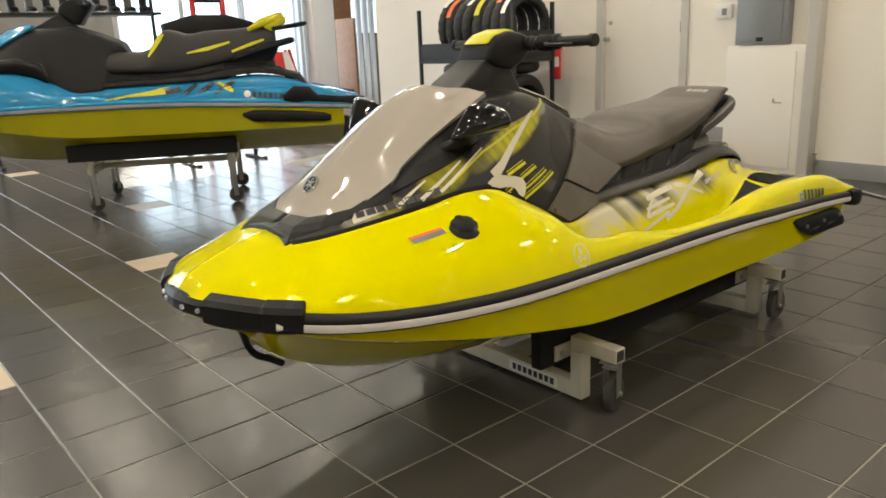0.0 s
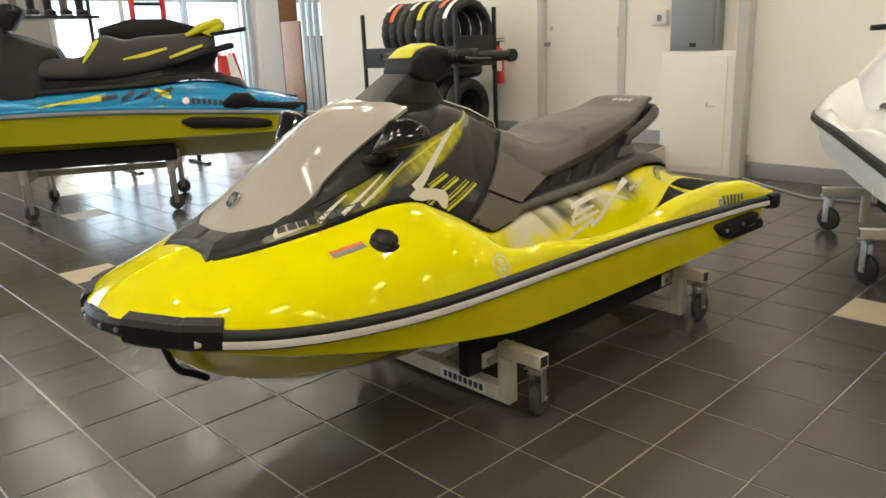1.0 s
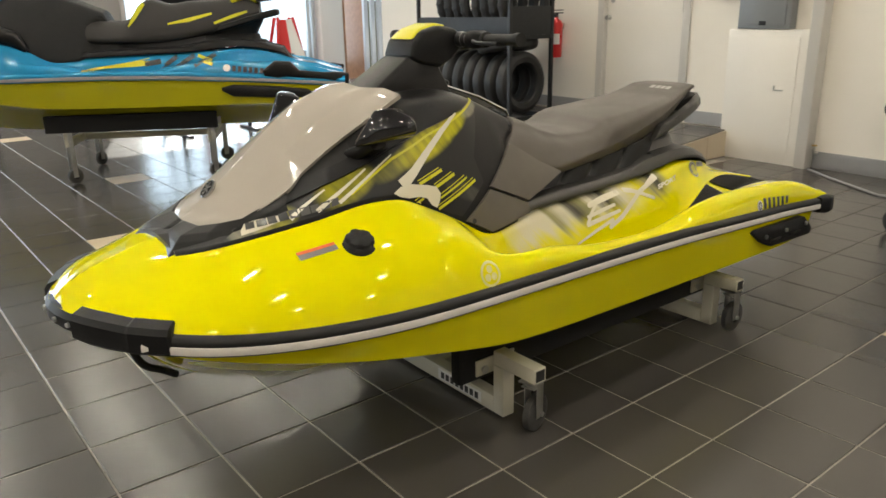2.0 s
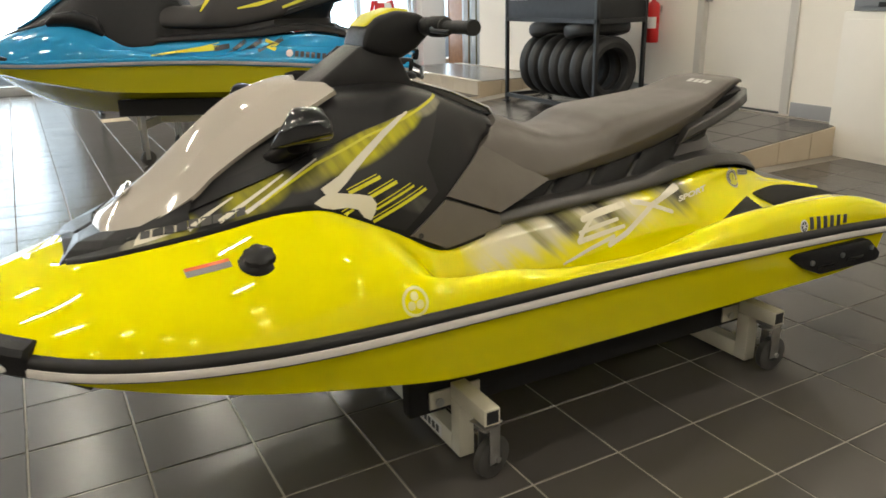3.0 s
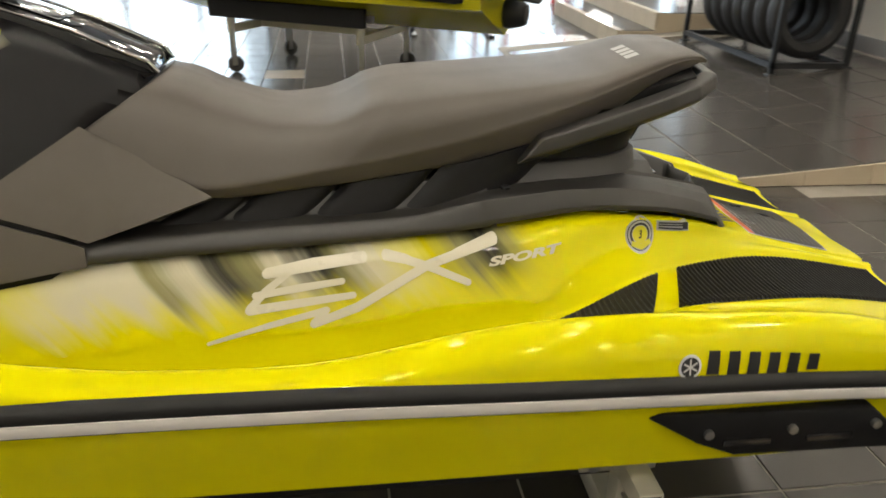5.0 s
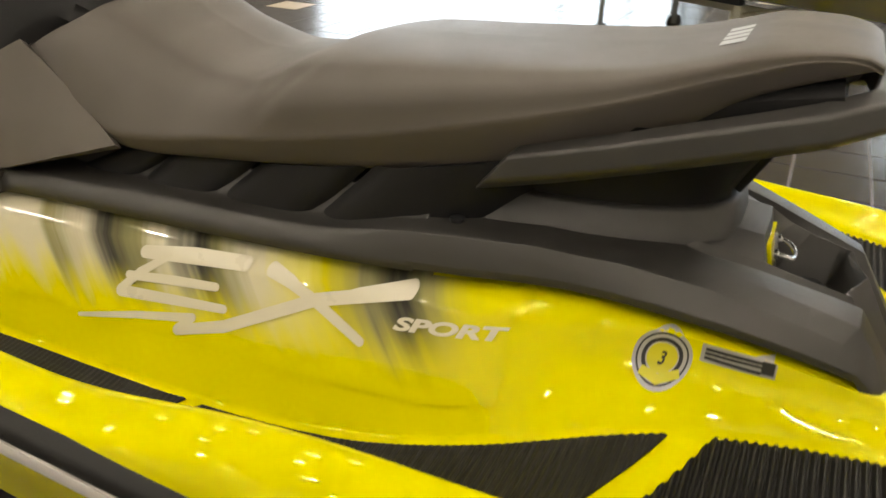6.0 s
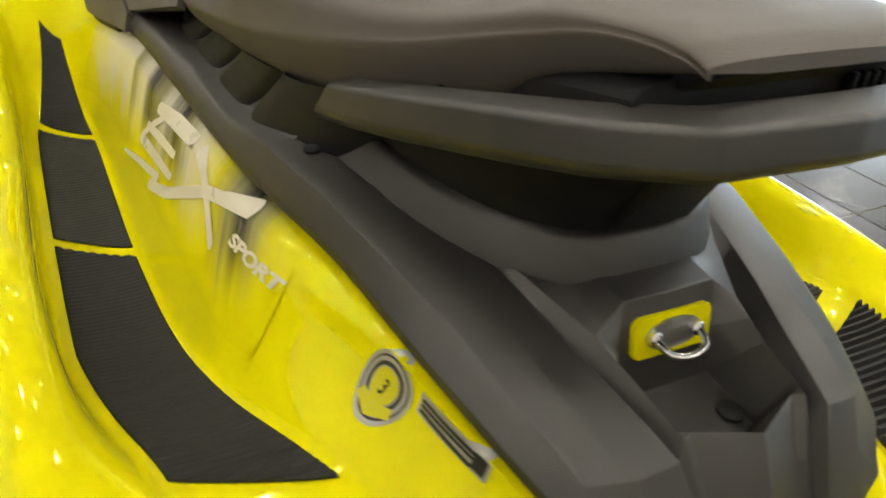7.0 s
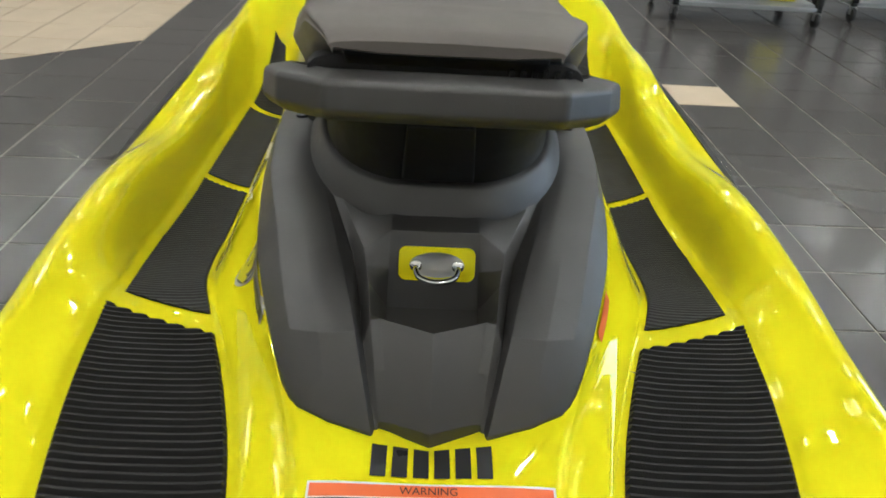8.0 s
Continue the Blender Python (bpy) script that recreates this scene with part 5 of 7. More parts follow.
for y in (-0.035, 0.04):
    part("drain_bolt", lathe([(0.013, 0), (0.013, 0.003), (0.008, 0.005)], 14, "z", (2.668, y, 0.6575)), RUBBER, ski)
for s in (1, -1):
    part("cover_screw", lathe([(0.010, 0), (0.010, 0.004), (0.005, 0.006)], 12, "z", (2.252, -0.203 * s, 0.753)), BLACK_STEEL, ski)
# plain mark bars and the warning plate on the rear deck


def rear_lay(x0, y0, x1, y1, off, n=8):
    g = grid(lambda a, b: (x0 + (x1 - x0) * a, y0 + (y1 - y0) * b, 1.2), [i / n for i in range(n + 1)], [i / n for i in range(n + 1)])
    return lay((g[0], [q[::-1] for q in g[1]]), TOPS, (0, 0, -1), off)


for k in range(6):
    y0 = -0.058 + 0.0212 * k
    part("maker_bar", rear_lay(2.788, y0, 2.825, y0 + 0.0155, 0.0015, 3), BLACK_DECAL, ski)
wp = part("warning_plate", rear_lay(2.832, -0.117, 3.032, 0.124, 0.0015, 14), PAPER, ski, "orange and black warning plate")
part("warning_band", rear_lay(2.8345, -0.1145, 2.8475, 0.1215, 0.0022), ORANGE_DECAL, wp)
part("text_field", rear_lay(2.8490, -0.1145, 3.0295, 0.1215, 0.0022, 14), BLACK_DECAL, wp)


def rear_words(text, x, y0, width, height):
    """Upright letters on the rear deck, read from behind."""
    v, f = words(text, (0, 0), (width, 0), height, 0.0, 0.0)
    return lay(([(x - q[2], y0 + q[0], 1.2) for q in v], [tuple(p) for p in f]), TOPS, (0, 0, -1), 0.003)


part("warning_text", rear_words("WARNING", 2.8450, -0.028, 0.056, 0.0085), BLACK_DECAL, wp)
part("warning_text", rear_words("Falls Can Result in Severe Injury or Death", 2.8580, -0.085, 0.150, 0.0065), PAPER, wp)
for k in range(11):
    part("text_bar", rear_lay(2.8635 + 0.0142 * k, -0.105, 2.8657 + 0.0142 * k, 0.05 + 0.018 * (k % 3), 0.003, 4), GREY_DECAL, wp)
part("side_sticker", ([(x, -y, z) for x, y, z in lay(stroke([(2.575, 0.660), (2.65, 0.650)], [0.018, 0.018]), DECK, SIDE, 0.002)[0]], [q[::-1] for q in stroke([(2.575, 0.660), (2.65, 0.650)], [0.018, 0.018])[1]]), ORANGE_DECAL, ski, "orange warning sticker")
# tag on the seat
STREE = tree_of(seat_geo())
for k, (y0, w) in enumerate(((-0.092, 0.022), (-0.064, 0.018), (-0.040, 0.02), (-0.012, 0.022))):
    g = grid(lambda a, b: (2.508 + 0.026 * a, y0 + w * b, 1.2), [i / 4 for i in range(5)], [i / 4 for i in range(5)])
    part("seat_mark", lay((g[0], [q[::-1] for q in g[1]]), STREE, (0, 0, -1), 0.0012), SILVER_DECAL, seat_ob)

# ---- the showroom ----
T, PHI = 0.310, radians(1.46)
OX, OY = 1.7235, -0.606


def tile_at(i, j):
    return OX + T * (i * math.cos(PHI) - j * math.sin(PHI)), OY + T * (i * math.sin(PHI) + j * math.cos(PHI))


floor = tagged(part("floor", box(-9.2, -7.2, -0.20, 9.2, 13.2, -0.003), GROUT, smooth=False), "dark slate-tiled floor with pale grout", "floor", kind="structure")
EAST = 6.04


def wall(name, geo, mat, label):
    return tagged(part(name, geo, mat, smooth=False), label, "wall", kind="structure")


wall("wall_east", merge(box(EAST, -7.2, 0, EAST + 0.2, 2.36, 4.6), box(EAST, 3.40, 0, EAST + 0.2, 7.6, 4.6), box(EAST, 2.36, 2.34, EAST + 0.2, 3.40, 4.6), box(EAST, 2.36, -0.01, EAST + 0.2, 3.40, 0.255)), WALL, "warm white painted plaster wall")
# unseen closing walls, kept grey so they throw back less light
wall("wall_south", box(-9.2, -7.2, 0, EAST, -7.0, 4.6), HALF_DIMMED_WALL, "unseen plaster wall, greyed to cut bounced light")
wall("wall_west", box(-9.2, -7.0, 0, -9.0, 13.0, 4.6), DIMMED_WALL, "unseen plaster wall, greyed to cut bounced light")
tagged(part("ceiling", box(-9.2, -7.2, 4.6, 9.2, 13.2, 4.75), CEIL, smooth=False), "grey painted showroom ceiling", "ceiling", kind="structure")

# ramp up to the door, and the landing with two steps
RX0, RY0, RY1, RS = 3.35, 1.78, 5.70, 0.092


def ramp_z(x):
    return max(0.0, RS * (x - RX0))


RZ = ramp_z(EAST)
ramp = tagged(part("ramp", ([(RX0, RY0 + 0.012, 0), (EAST, RY0 + 0.012, 0), (EAST, RY0 + 0.012, RZ - 0.004), (RX0, RY1, 0), (EAST, RY1, 0), (EAST, RY1, RZ - 0.004)], [(0, 1, 2), (3, 5, 4), (0, 2, 5, 3), (1, 4, 5, 2), (0, 3, 4, 1)]), GROUT, smooth=False), "tiled ramp rising to the door", "ramp", kind="structure")
steps = tagged(part("steps", merge(box(4.55, 5.71, 0, 4.92, 8.2, 0.165), box(4.92, 5.71, 0, EAST, 8.2, 0.33)), GROUT, smooth=False), "two tiled steps up to a landing", "steps", kind="structure")


def riser(parent, x0, x1, z0a, z0b, y):
    """One upright tile; its top may slope."""
    g = 0.003
    part("riser_tile", ([(x0 + g, y, 0.003), (x1 - g, y, 0.003), (x1 - g, y, z0b - g), (x0 + g, y, z0a - g), (x0 + g, y + 0.011, 0.003), (x1 - g, y + 0.011, 0.003), (x1 - g, y + 0.011, z0b - g), (x0 + g, y + 0.011, z0a - g)], [(0, 1, 2, 3), (7, 6, 5, 4), (0, 3, 7, 4), (1, 5, 6, 2), (3, 2, 6, 7), (0, 4, 5, 1)]), RISER_TILE, parent, smooth=False)


x = RX0 + 0.12
while x < EAST - 0.02:
    x1 = min(x + 0.365, EAST)
    riser(ramp, x, x1, ramp_z(x), ramp_z(x1), RY0)
    x = x1
for k in range(8):
    y0 = 5.71 + 0.305 * k
    part("riser_tile", box(4.538, y0 + 0.003, 0.003, 4.549, y0 + 0.302, 0.150), RISER_TILE, steps, smooth=False)
    part("riser_tile", box(4.908, y0 + 0.003, 0.168, 4.919, y0 + 0.302, 0.315), RISER_TILE, steps, smooth=False)
    part("nosing_tile", box(4.530, y0 + 0.003, 0.153, 4.60, y0 + 0.302, 0.172, 0.003), RISER_TILE, steps, smooth=False)
    part("nosing_tile", box(4.900, y0 + 0.003, 0.318, 4.97, y0 + 0.302, 0.337, 0.003), RISER_TILE, steps, smooth=False)
    part("tread_tile", box(4.603, y0 + 0.003, 0.160, 4.905, y0 + 0.302, 0.170), TILE, steps, smooth=False)
    for q in range(3):
        part("tread_tile", box(4.973 + 0.305 * q, y0 + 0.003, 0.325, 5.275 + 0.305 * q, y0 + 0.302, 0.335), TILE, steps, smooth=False)
for a, b, z in ((4.55, 4.92, 0.165), (4.92, 5.225, 0.33), (5.225, 5.53, 0.33), (5.53, 5.835, 0.33), (5.835, EAST, 0.33)):
    part("riser_tile", box(a + 0.003, 5.699, 0.003, b - 0.003, 5.709, z - 0.003), RISER_TILE, steps, smooth=False)

# ---- east wall fittings ----
door = tagged(thing("door_1", "closed off-white steel door in a grey frame", "door", at=(EAST, 2.88, 0.26)), kind="structure")
part("door_leaf", box(0.035, -0.475, 0.005, 0.08, 0.475, 2.045, 0.003), DOOR_M, door)
part("frame", merge(box(-0.022, -0.56, 0, 0.12, -0.478, 2.10, 0.004), box(-0.022, 0.478, 0, 0.12, 0.56, 2.10, 0.004), box(-0.022, -0.478, 2.05, 0.12, 0.478, 2.10, 0.004)), TRIM_GREY, door, "grey steel door frame")
part("threshold", box(-0.02, -0.478, -0.002, 0.10, 0.478, 0.006), BLACK_STEEL, door)
for z in (0.25, 1.05, 1.82):
    part("hinge", merge(lathe([(0.009, z - 0.055), (0.009, z + 0.055)], 10, centre=(0.022, -0.476, 0)), box(0.028, -0.475, z - 0.05, 0.034, -0.44, z + 0.05)), BLACK_STEEL, door)
knob = part("door_knob", lathe([(0.026, 0.0), (0.026, 0.006), (0.012, 0.010), (0.012, 0.030), (0.024, 0.040), (0.026, 0.052), (0.016, 0.062)], 18, "x", (-0.03, 0.41, 0.955)), STEEL, door)
knob.data.transform(Matrix.Translation((-0.03 + 0.0, 0, 0)))
part("strike", lathe([(0.022, 0.0), (0.022, 0.008)], 14, "x", (0.027, 0.41, 1.12)), STEEL, door)

breaker = thing("breaker_panel", "grey enamelled electrical panel with a hinged cover", "electrical panel", at=(EAST, 1.54, 1.12))
part("cabinet", box(-0.10, -0.235, 0, 0.0, 0.235, 0.95, 0.004), PANEL_GREY, breaker)
part("cover", box(-0.112, -0.195, 0.035, -0.101, 0.195, 0.915, 0.003), PANEL_GREY, breaker)
part("latch", box(-0.120, -0.03, 0.03, -0.112, 0.03, 0.065, 0.002), BLACK_STEEL, breaker)
boxed = thing("cable_boxing", "painted tall access panel below the electrical panel", "access panel", at=(EAST, 1.50, 0))
part("casing", box(-0.095, -0.37, 0.0, -0.001, 0.35, 1.115, 0.004), DOOR_M, boxed)
part("access_door", box(-0.106, -0.30, 0.05, -0.096, 0.31, 1.06, 0.003), DOOR_M, boxed)
part("catch", merge(box(-0.116, -0.20, 0.62, -0.106, -0.12, 0.63), box(-0.116, -0.13, 0.62, -0.106, -0.12, 0.66)), STEEL, boxed)
tagged(part("trim", box(EAST - 0.13, 1.02, 0, EAST - 0.001, 1.115, 4.6, 0.004), TRIM_GREY), "grey corner trim on the wall", "trim", kind="structure")
thermo = thing("thermostat", "small white wall thermostat", "thermostat", at=(EAST, 1.945, 1.36))
part("body", box(-0.03, -0.08, 0, 0, 0.08, 0.125, 0.006), PAPER, thermo)
part("display", box(-0.034, -0.03, 0.03, -0.031, 0.02, 0.09, 0.001), GREY_DECAL, thermo)
tagged(part("baseboard", merge(box(EAST - 0.012, -7.0, 0, EAST - 0.001, 1.018, 0.14, 0.002), box(EAST - 0.012, 3.46, RZ, EAST - 0.001, 5.69, RZ + 0.12, 0.002), box(EAST - 0.012, 1.87, RZ, EAST - 0.001, 2.30, RZ + 0.12, 0.002)), BASE_GREY), "grey vinyl baseboard", "baseboard", kind="structure")

ext = thing("fire_extinguisher", "red fire extinguisher hung on the wall", "fire extinguisher", at=(EAST - 0.09, 3.965, 0.80))
part("cylinder", lathe([(0.060, 0.0), (0.066, 0.012), (0.066, 0.34), (0.055, 0.38), (0.022, 0.405), (0.020, 0.42)], 24), RED, ext)
part("label", [(0.0672 * math.cos(a), 0.0672 * math.sin(a), z) for z in (0.16, 0.25) for a in [math.pi * (0.9 + 0.08 * i) for i in range(9)]] and ([(0.0672 * math.cos(a), 0.0672 * math.sin(a), z) for z in (0.14, 0.25) for a in [math.pi * (0.8 + 0.08 * i) for i in range(9)]], [(i, i + 1, i + 10, i + 9) for i in range(8)]), PAPER, ext)
part("valve", merge(lathe([(0.02, 0.42), (0.02, 0.46)], 14), box(-0.012, -0.09, 0.46, 0.012, 0.03, 0.472), box(-0.012, -0.09, 0.49, 0.012, 0.02, 0.50), lathe([(0.018, 0), (0.018, 0.012)], 12, "x", (-0.03, 0, 0.44))), BLACK_STEEL, ext)
part("hose", tube([(0, 0.02, 0.45), (-0.01, 0.07, 0.44), (-0.01, 0.085, 0.36), (-0.01, 0.082, 0.15)], 0.009, 8), RUBBER, ext)
part("bracket", box(0.062, -0.03, 0.30, 0.088, 0.03, 0.36), STEEL, ext)

LAMP = glow("lamp_diffuser", (1.0, 0.90, 0.74), 440.0)
first_light = None
for ix in range(8):
    for iy in range(9):
        x, y = -7.4 + 1.85 * ix, -5.6 + 2.0 * iy
        if first_light is None:
            first_light = lf = thing("ceiling_light", "short grey strip light hung below the ceiling, switched on", "ceiling light", "ceiling lights", at=(x, y, 4.6))
            part("housing", box(-0.14, -0.055, -0.175, 0.14, 0.055, -0.118, 0.004), FRAME_GREY, lf)
            part("diffuser", box(-0.10, -0.032, -0.179, 0.10, 0.032, -0.1755), LAMP, lf, "lit diffuser", smooth=False)
            for s in (-1, 1):
                part("rod", tube([(s * 0.10, 0, -0.118), (s * 0.10, 0, 0.0)], 0.004, 6), STEEL, lf)
        else:
            copy_thing(first_light, pose(x, y, 4.6))

# ---- dollies ----


def build_dolly(name, label, dz=0.0, axles=(1.30, 2.49), bunk=(1.16, 2.57), w=0.385, reach=(0.56, 0.56), turn=20, wr=0.0635, wheel=None, outboard=False):
    """A steel beach dolly: two cross frames with casters, two carpeted bunks."""
    d = thing(name, label, "dolly", "dollies")
    up = 0.24 + dz
    for n, ax in enumerate(axles):
        part("cross_bar", box(ax - 0.025, -w + 0.025, 0.012 + dz, ax + 0.025, w - 0.025, 0.072 + dz, 0.004), CREAM_PAINT, d)
        if n == 0:
            part("name_plate", box(ax - 0.0275, -0.30, 0.022 + dz, ax - 0.0252, -0.06, 0.062 + dz, 0.001), PAPER, d)
            for k in range(8):
                part("plate_bar", box(ax - 0.029, -0.285 + 0.027 * k, 0.030 + dz, ax - 0.0276, -0.268 + 0.027 * k, 0.054 + dz), BLACK_DECAL, d)
        for s in (1, -1):
            part("post", box(ax - 0.025, min(s * (w - 0.025), s * (w + 0.025)), 0.012 + dz, ax + 0.025, max(s * (w - 0.025), s * (w + 0.025)), up - 0.052, 0.004), CREAM_PAINT, d)
            y0, y1 = sorted((s * (w - 0.025), s * reach[n]))
            g = box(ax - 0.025, y0, up - 0.050, ax + 0.025, y1, up, 0.004)
            arm = part("arm", g, CREAM_PAINT, d)
            ye = s * (reach[n] + 0.0006)
            # thin black plate drawn for the shade inside the arm's open end
            part("hollow_shade_plate", box(ax - 0.019, min(ye, ye - s * 0.001), up - 0.044, ax + 0.019, max(ye, ye - s * 0.001), up - 0.006), BLACK_STEEL, arm)
            part("bunk_bracket", merge(box(ax - 0.085, *sorted((s * (w - 0.047), s * (w - 0.040)))[:1], up - 0.085, ax + 0.085, sorted((s * (w - 0.047), s * (w - 0.040)))[1], up - 0.03, 0.001)), CREAM_PAINT, d)
            for q in (-0.06, 0.06):
                part("bolt", lathe([(0.014, 0), (0.014, 0.004), (0.009, 0.004), (0.009, 0.012)], 12, "y", (ax + q, s * (w - 0.034) - (0.012 if s < 0 else 0.0), up - 0.058)), STEEL, d)
            # caster
            cy, cx = s * (reach[n] - 0.035), ax
            rot = Matrix.Translation((cx, cy, 0)) @ Matrix.Rotation(radians((turn + 27 - 16 * n) if s < 0 else (65 - 50 * n)), 4, "Z")
            top = up - 0.052
            fork = merge(box(-0.032, -0.032, top - 0.005, 0.032, 0.032, top), lathe([(0.022, top - 0.02), (0.022, top - 0.005)], 14), moved(box(-0.018, -0.024, 0.055, 0.022, -0.021, top - 0.015, 0.001), pose(0.010, 0, 0, 0, 0, 0)), moved(box(-0.018, 0.021, 0.055, 0.022, 0.024, top - 0.015, 0.001), pose(0.010, 0, 0, 0, 0, 0)), box(-0.026, -0.024, top - 0.022, 0.034, 0.024, top - 0.018))
            cas = part("caster_fork", moved(fork, rot), STEEL, d)
            part("caster_wheel", moved(lathe([(0.020, -0.017), (wr - 0.0115, -0.016), (wr - 0.0015, -0.011), (wr, 0), (wr - 0.0015, 0.011), (wr - 0.0115, 0.016), (0.020, 0.017)], 26, "y", (0.022, 0, wr)), rot), wheel or GREY_WHEEL, cas)
            part("hub", moved(lathe([(0.024, -0.0185), (0.026, -0.016), (0.026, 0.016), (0.024, 0.0185)], 18, "y", (0.022, 0, wr)), rot), BLACK_STEEL, cas)
            part("axle_bolt", moved(lathe([(0.009, -0.030), (0.009, 0.030)], 10, "y", (0.022, 0, wr)), rot), STEEL, cas)
    part("spine", box(axles[0] + 0.03, -0.025, 0.016 + dz, axles[1] - 0.03, 0.025, 0.066 + dz, 0.004), CREAM_PAINT, d)
    for s in (1, -1):
        y0, y1 = sorted((s * (w + 0.032), s * (w + 0.085)) if outboard else (s * (w - 0.052), s * (w - 0.10)))
        part("bunk", box(bunk[0], y0, up - 0.105, bunk[1], y1, up + 0.030, 0.010), CARPET, d, "black carpeted bunk")
    return d


build_dolly("dolly", "cream steel dolly with black carpeted bunks and grey casters", axles=(1.307, 2.503), reach=(0.553, 0.512), turn=-12).matrix_world = pose(0, -0.023, 0, 0, 0, 0.8)

# ---- the blue craft behind ----


def stepped_seat():
    top = curve([1.22, 1.32, 1.48, 1.66, 1.73, 1.80, 1.86, 2.00, 2.12, 2.32, 2.50, 2.58], [0.90, 0.955, 0.925, 0.895, 0.912, 1.005, 1.040, 1.005, 1.022, 1.030, 1.048, 1.02])
    bot = curve([1.22, 1.5, 1.9, 2.25, 2.58], [0.86, 0.750, 0.742, 0.80, 0.92])
    wd = curve([1.22, 1.5, 2.05, 2.58], [0.19, 0.24, 0.22, 0.15])

    def half(x):
        b, t, w = bot(x), top(x), wd(x)
        return rounded([(w - 0.04, b), (w, b + 0.02), (w - 0.02, b + 0.5 * (t - b)), (0.6 * w, t - 0.01), (0.3 * w, t), (0, t)], 2)
    xs = [1.22 + 0.0272 * i for i in range(51)]
    v, f, k = loft_half(half, xs)
    n = len(v) - k
    return v, f + [tuple(range(n, n + k)), tuple(range(k - 1, -1, -1))]


blue = thing("jet_ski", "glossy blue and lime jet ski with dark stepped seat", "jet ski")
build_craft(blue, BLUE, LIME_GEL, BLUE, BLACK_PL, BLUE, FRAME_GREY, BLACK_PL)
part("seat", stepped_seat(), SEAT_D, blue, "dark stepped seat")
part("seat_stem", pedestal_geo(), BLACK_PL, blue)
part("stem_collar", pedestal_geo(True), BLACK_PL, blue)
part("grab_handle", grab_geo(), BLACK_PL, blue)
part("steering_column", prism([(1.00, 1.055), (1.05, 1.092), (1.185, 1.166), (1.215, 1.150), (1.315, 1.055), (1.30, 1.02), (1.02, 1.02)], 0.105, 0.22, 0.010), COWL, blue)
part("handlebar_head", prism([(1.182, 1.170), (1.200, 1.222), (1.235, 1.252), (1.300, 1.268), (1.365, 1.258), (1.405, 1.232), (1.395, 1.196), (1.345, 1.140), (1.312, 1.085), (1.268, 1.100)], 0.082, 0.05, 0.016, 3), BLACK_PL, blue)
for s in (1, -1):
    part("handlebar", limb([((1.36, -0.07 * s, 1.22), 0.018, 0.018), ((1.37, -0.24 * s, 1.225), 0.016, 0.016), ((1.38, -0.25 * s, 1.225), 0.018, 0.018), ((1.40, -0.38 * s, 1.225), 0.017, 0.017)], 12), RUBBER, blue)
    part("mirror", limb([((0.78, -0.355 * s, 0.800), 0.02, 0.02), ((0.85, -0.365 * s, 0.825), 0.05, 0.045), ((0.97, -0.375 * s, 0.830), 0.06, 0.055), ((1.08, -0.372 * s, 0.795), 0.045, 0.052), ((1.14, -0.365 * s, 0.720), 0.014, 0.014)], 18), COWL, blue)
    part("sponson", limb([((2.33, -0.552 * s, 0.452), 0.015, 0.012), ((2.40, -0.556 * s, 0.440), 0.030, 0.040), ((2.70, -0.548 * s, 0.420), 0.034, 0.038), ((2.86, -0.536 * s, 0.405), 0.030, 0.030), ((2.90, -0.530 * s, 0.40), 0.018, 0.018)], 16, 3.5), BLACK_PL, blue, "black plastic sponson")
    part("stern_trim", limb([((2.60, -0.562 * s, 0.545), 0.012, 0.02), ((2.68, -0.556 * s, 0.570), 0.030, 0.058), ((2.76, -0.548 * s, 0.570), 0.026, 0.052), ((2.82, -0.540 * s, 0.535), 0.022, 0.026), ((2.98, -0.530 * s, 0.515), 0.024, 0.028), ((3.05, -0.525 * s, 0.505), 0.028, 0.040), ((3.13, -0.475 * s, 0.490), 0.028, 0.042)], 16, 3.0), BLACK_PL, blue, "black moulded stern trim")
    part("bow_trim", limb([((0.08, -0.16 * s, 0.60), 0.03, 0.04), ((0.18, -0.31 * s, 0.60), 0.025, 0.045), ((0.38, -0.435 * s, 0.585), 0.02, 0.05), ((0.55, -0.505 * s, 0.575), 0.012, 0.02)], 16, 3.0), BLACK_PL, blue)
part("stern_step", tube([(3.06, -0.30, 0.46), (3.17, -0.28, 0.40), (3.18, 0, 0.36), (3.17, 0.28, 0.40), (3.06, 0.30, 0.46)], 0.016, 10), BLACK_STEEL, blue)
part("pump_nozzle", lathe([(0.085, 0.0), (0.09, 0.03), (0.075, 0.10), (0.06, 0.13)], 20, "x", (2.99, 0, 0.28)), BLACK_STEEL, blue)
BTREE = FLANK
for line, ws, mt in (([(1.50, 0.592), (1.74, 0.612), (1.86, 0.628)], [0.006, 0.034, 0.050], LIME_DECAL), ([(1.83, 0.612), (1.93, 0.628)], [0.034, 0.034], BLACK_DECAL), ([(1.955, 0.600), (2.035, 0.658)], [0.026, 0.030], BLACK_DECAL), ([(2.05, 0.602), (2.145, 0.664)], [0.026, 0.032], BLACK_DECAL), ([(2.175, 0.605), (2.28, 0.668)], [0.022, 0.030], BLACK_DECAL), ([(2.165, 0.660), (2.285, 0.612)], [0.020, 0.020], LIME_DECAL)):
    part("side_mark", lay(stroke(line, ws), BTREE, SIDE, 0.002), mt, blue)
for k in range(6):
    x0 = 2.415 + 0.034 * k
    part("maker_bar", lay(stroke([(x0, 0.565 - 0.004 * k), (x0 + 0.003, 0.60 - 0.004 * k)], [0.022, 0.022], 0.01), BTREE, SIDE, 0.002), BLACK_DECAL, blue)
part("badge", lay(disc(2.372, 0.588, 0.001, 0.022), BTREE, SIDE, 0.002), PAPER, blue)
SEATS = tree_of(stepped_seat())
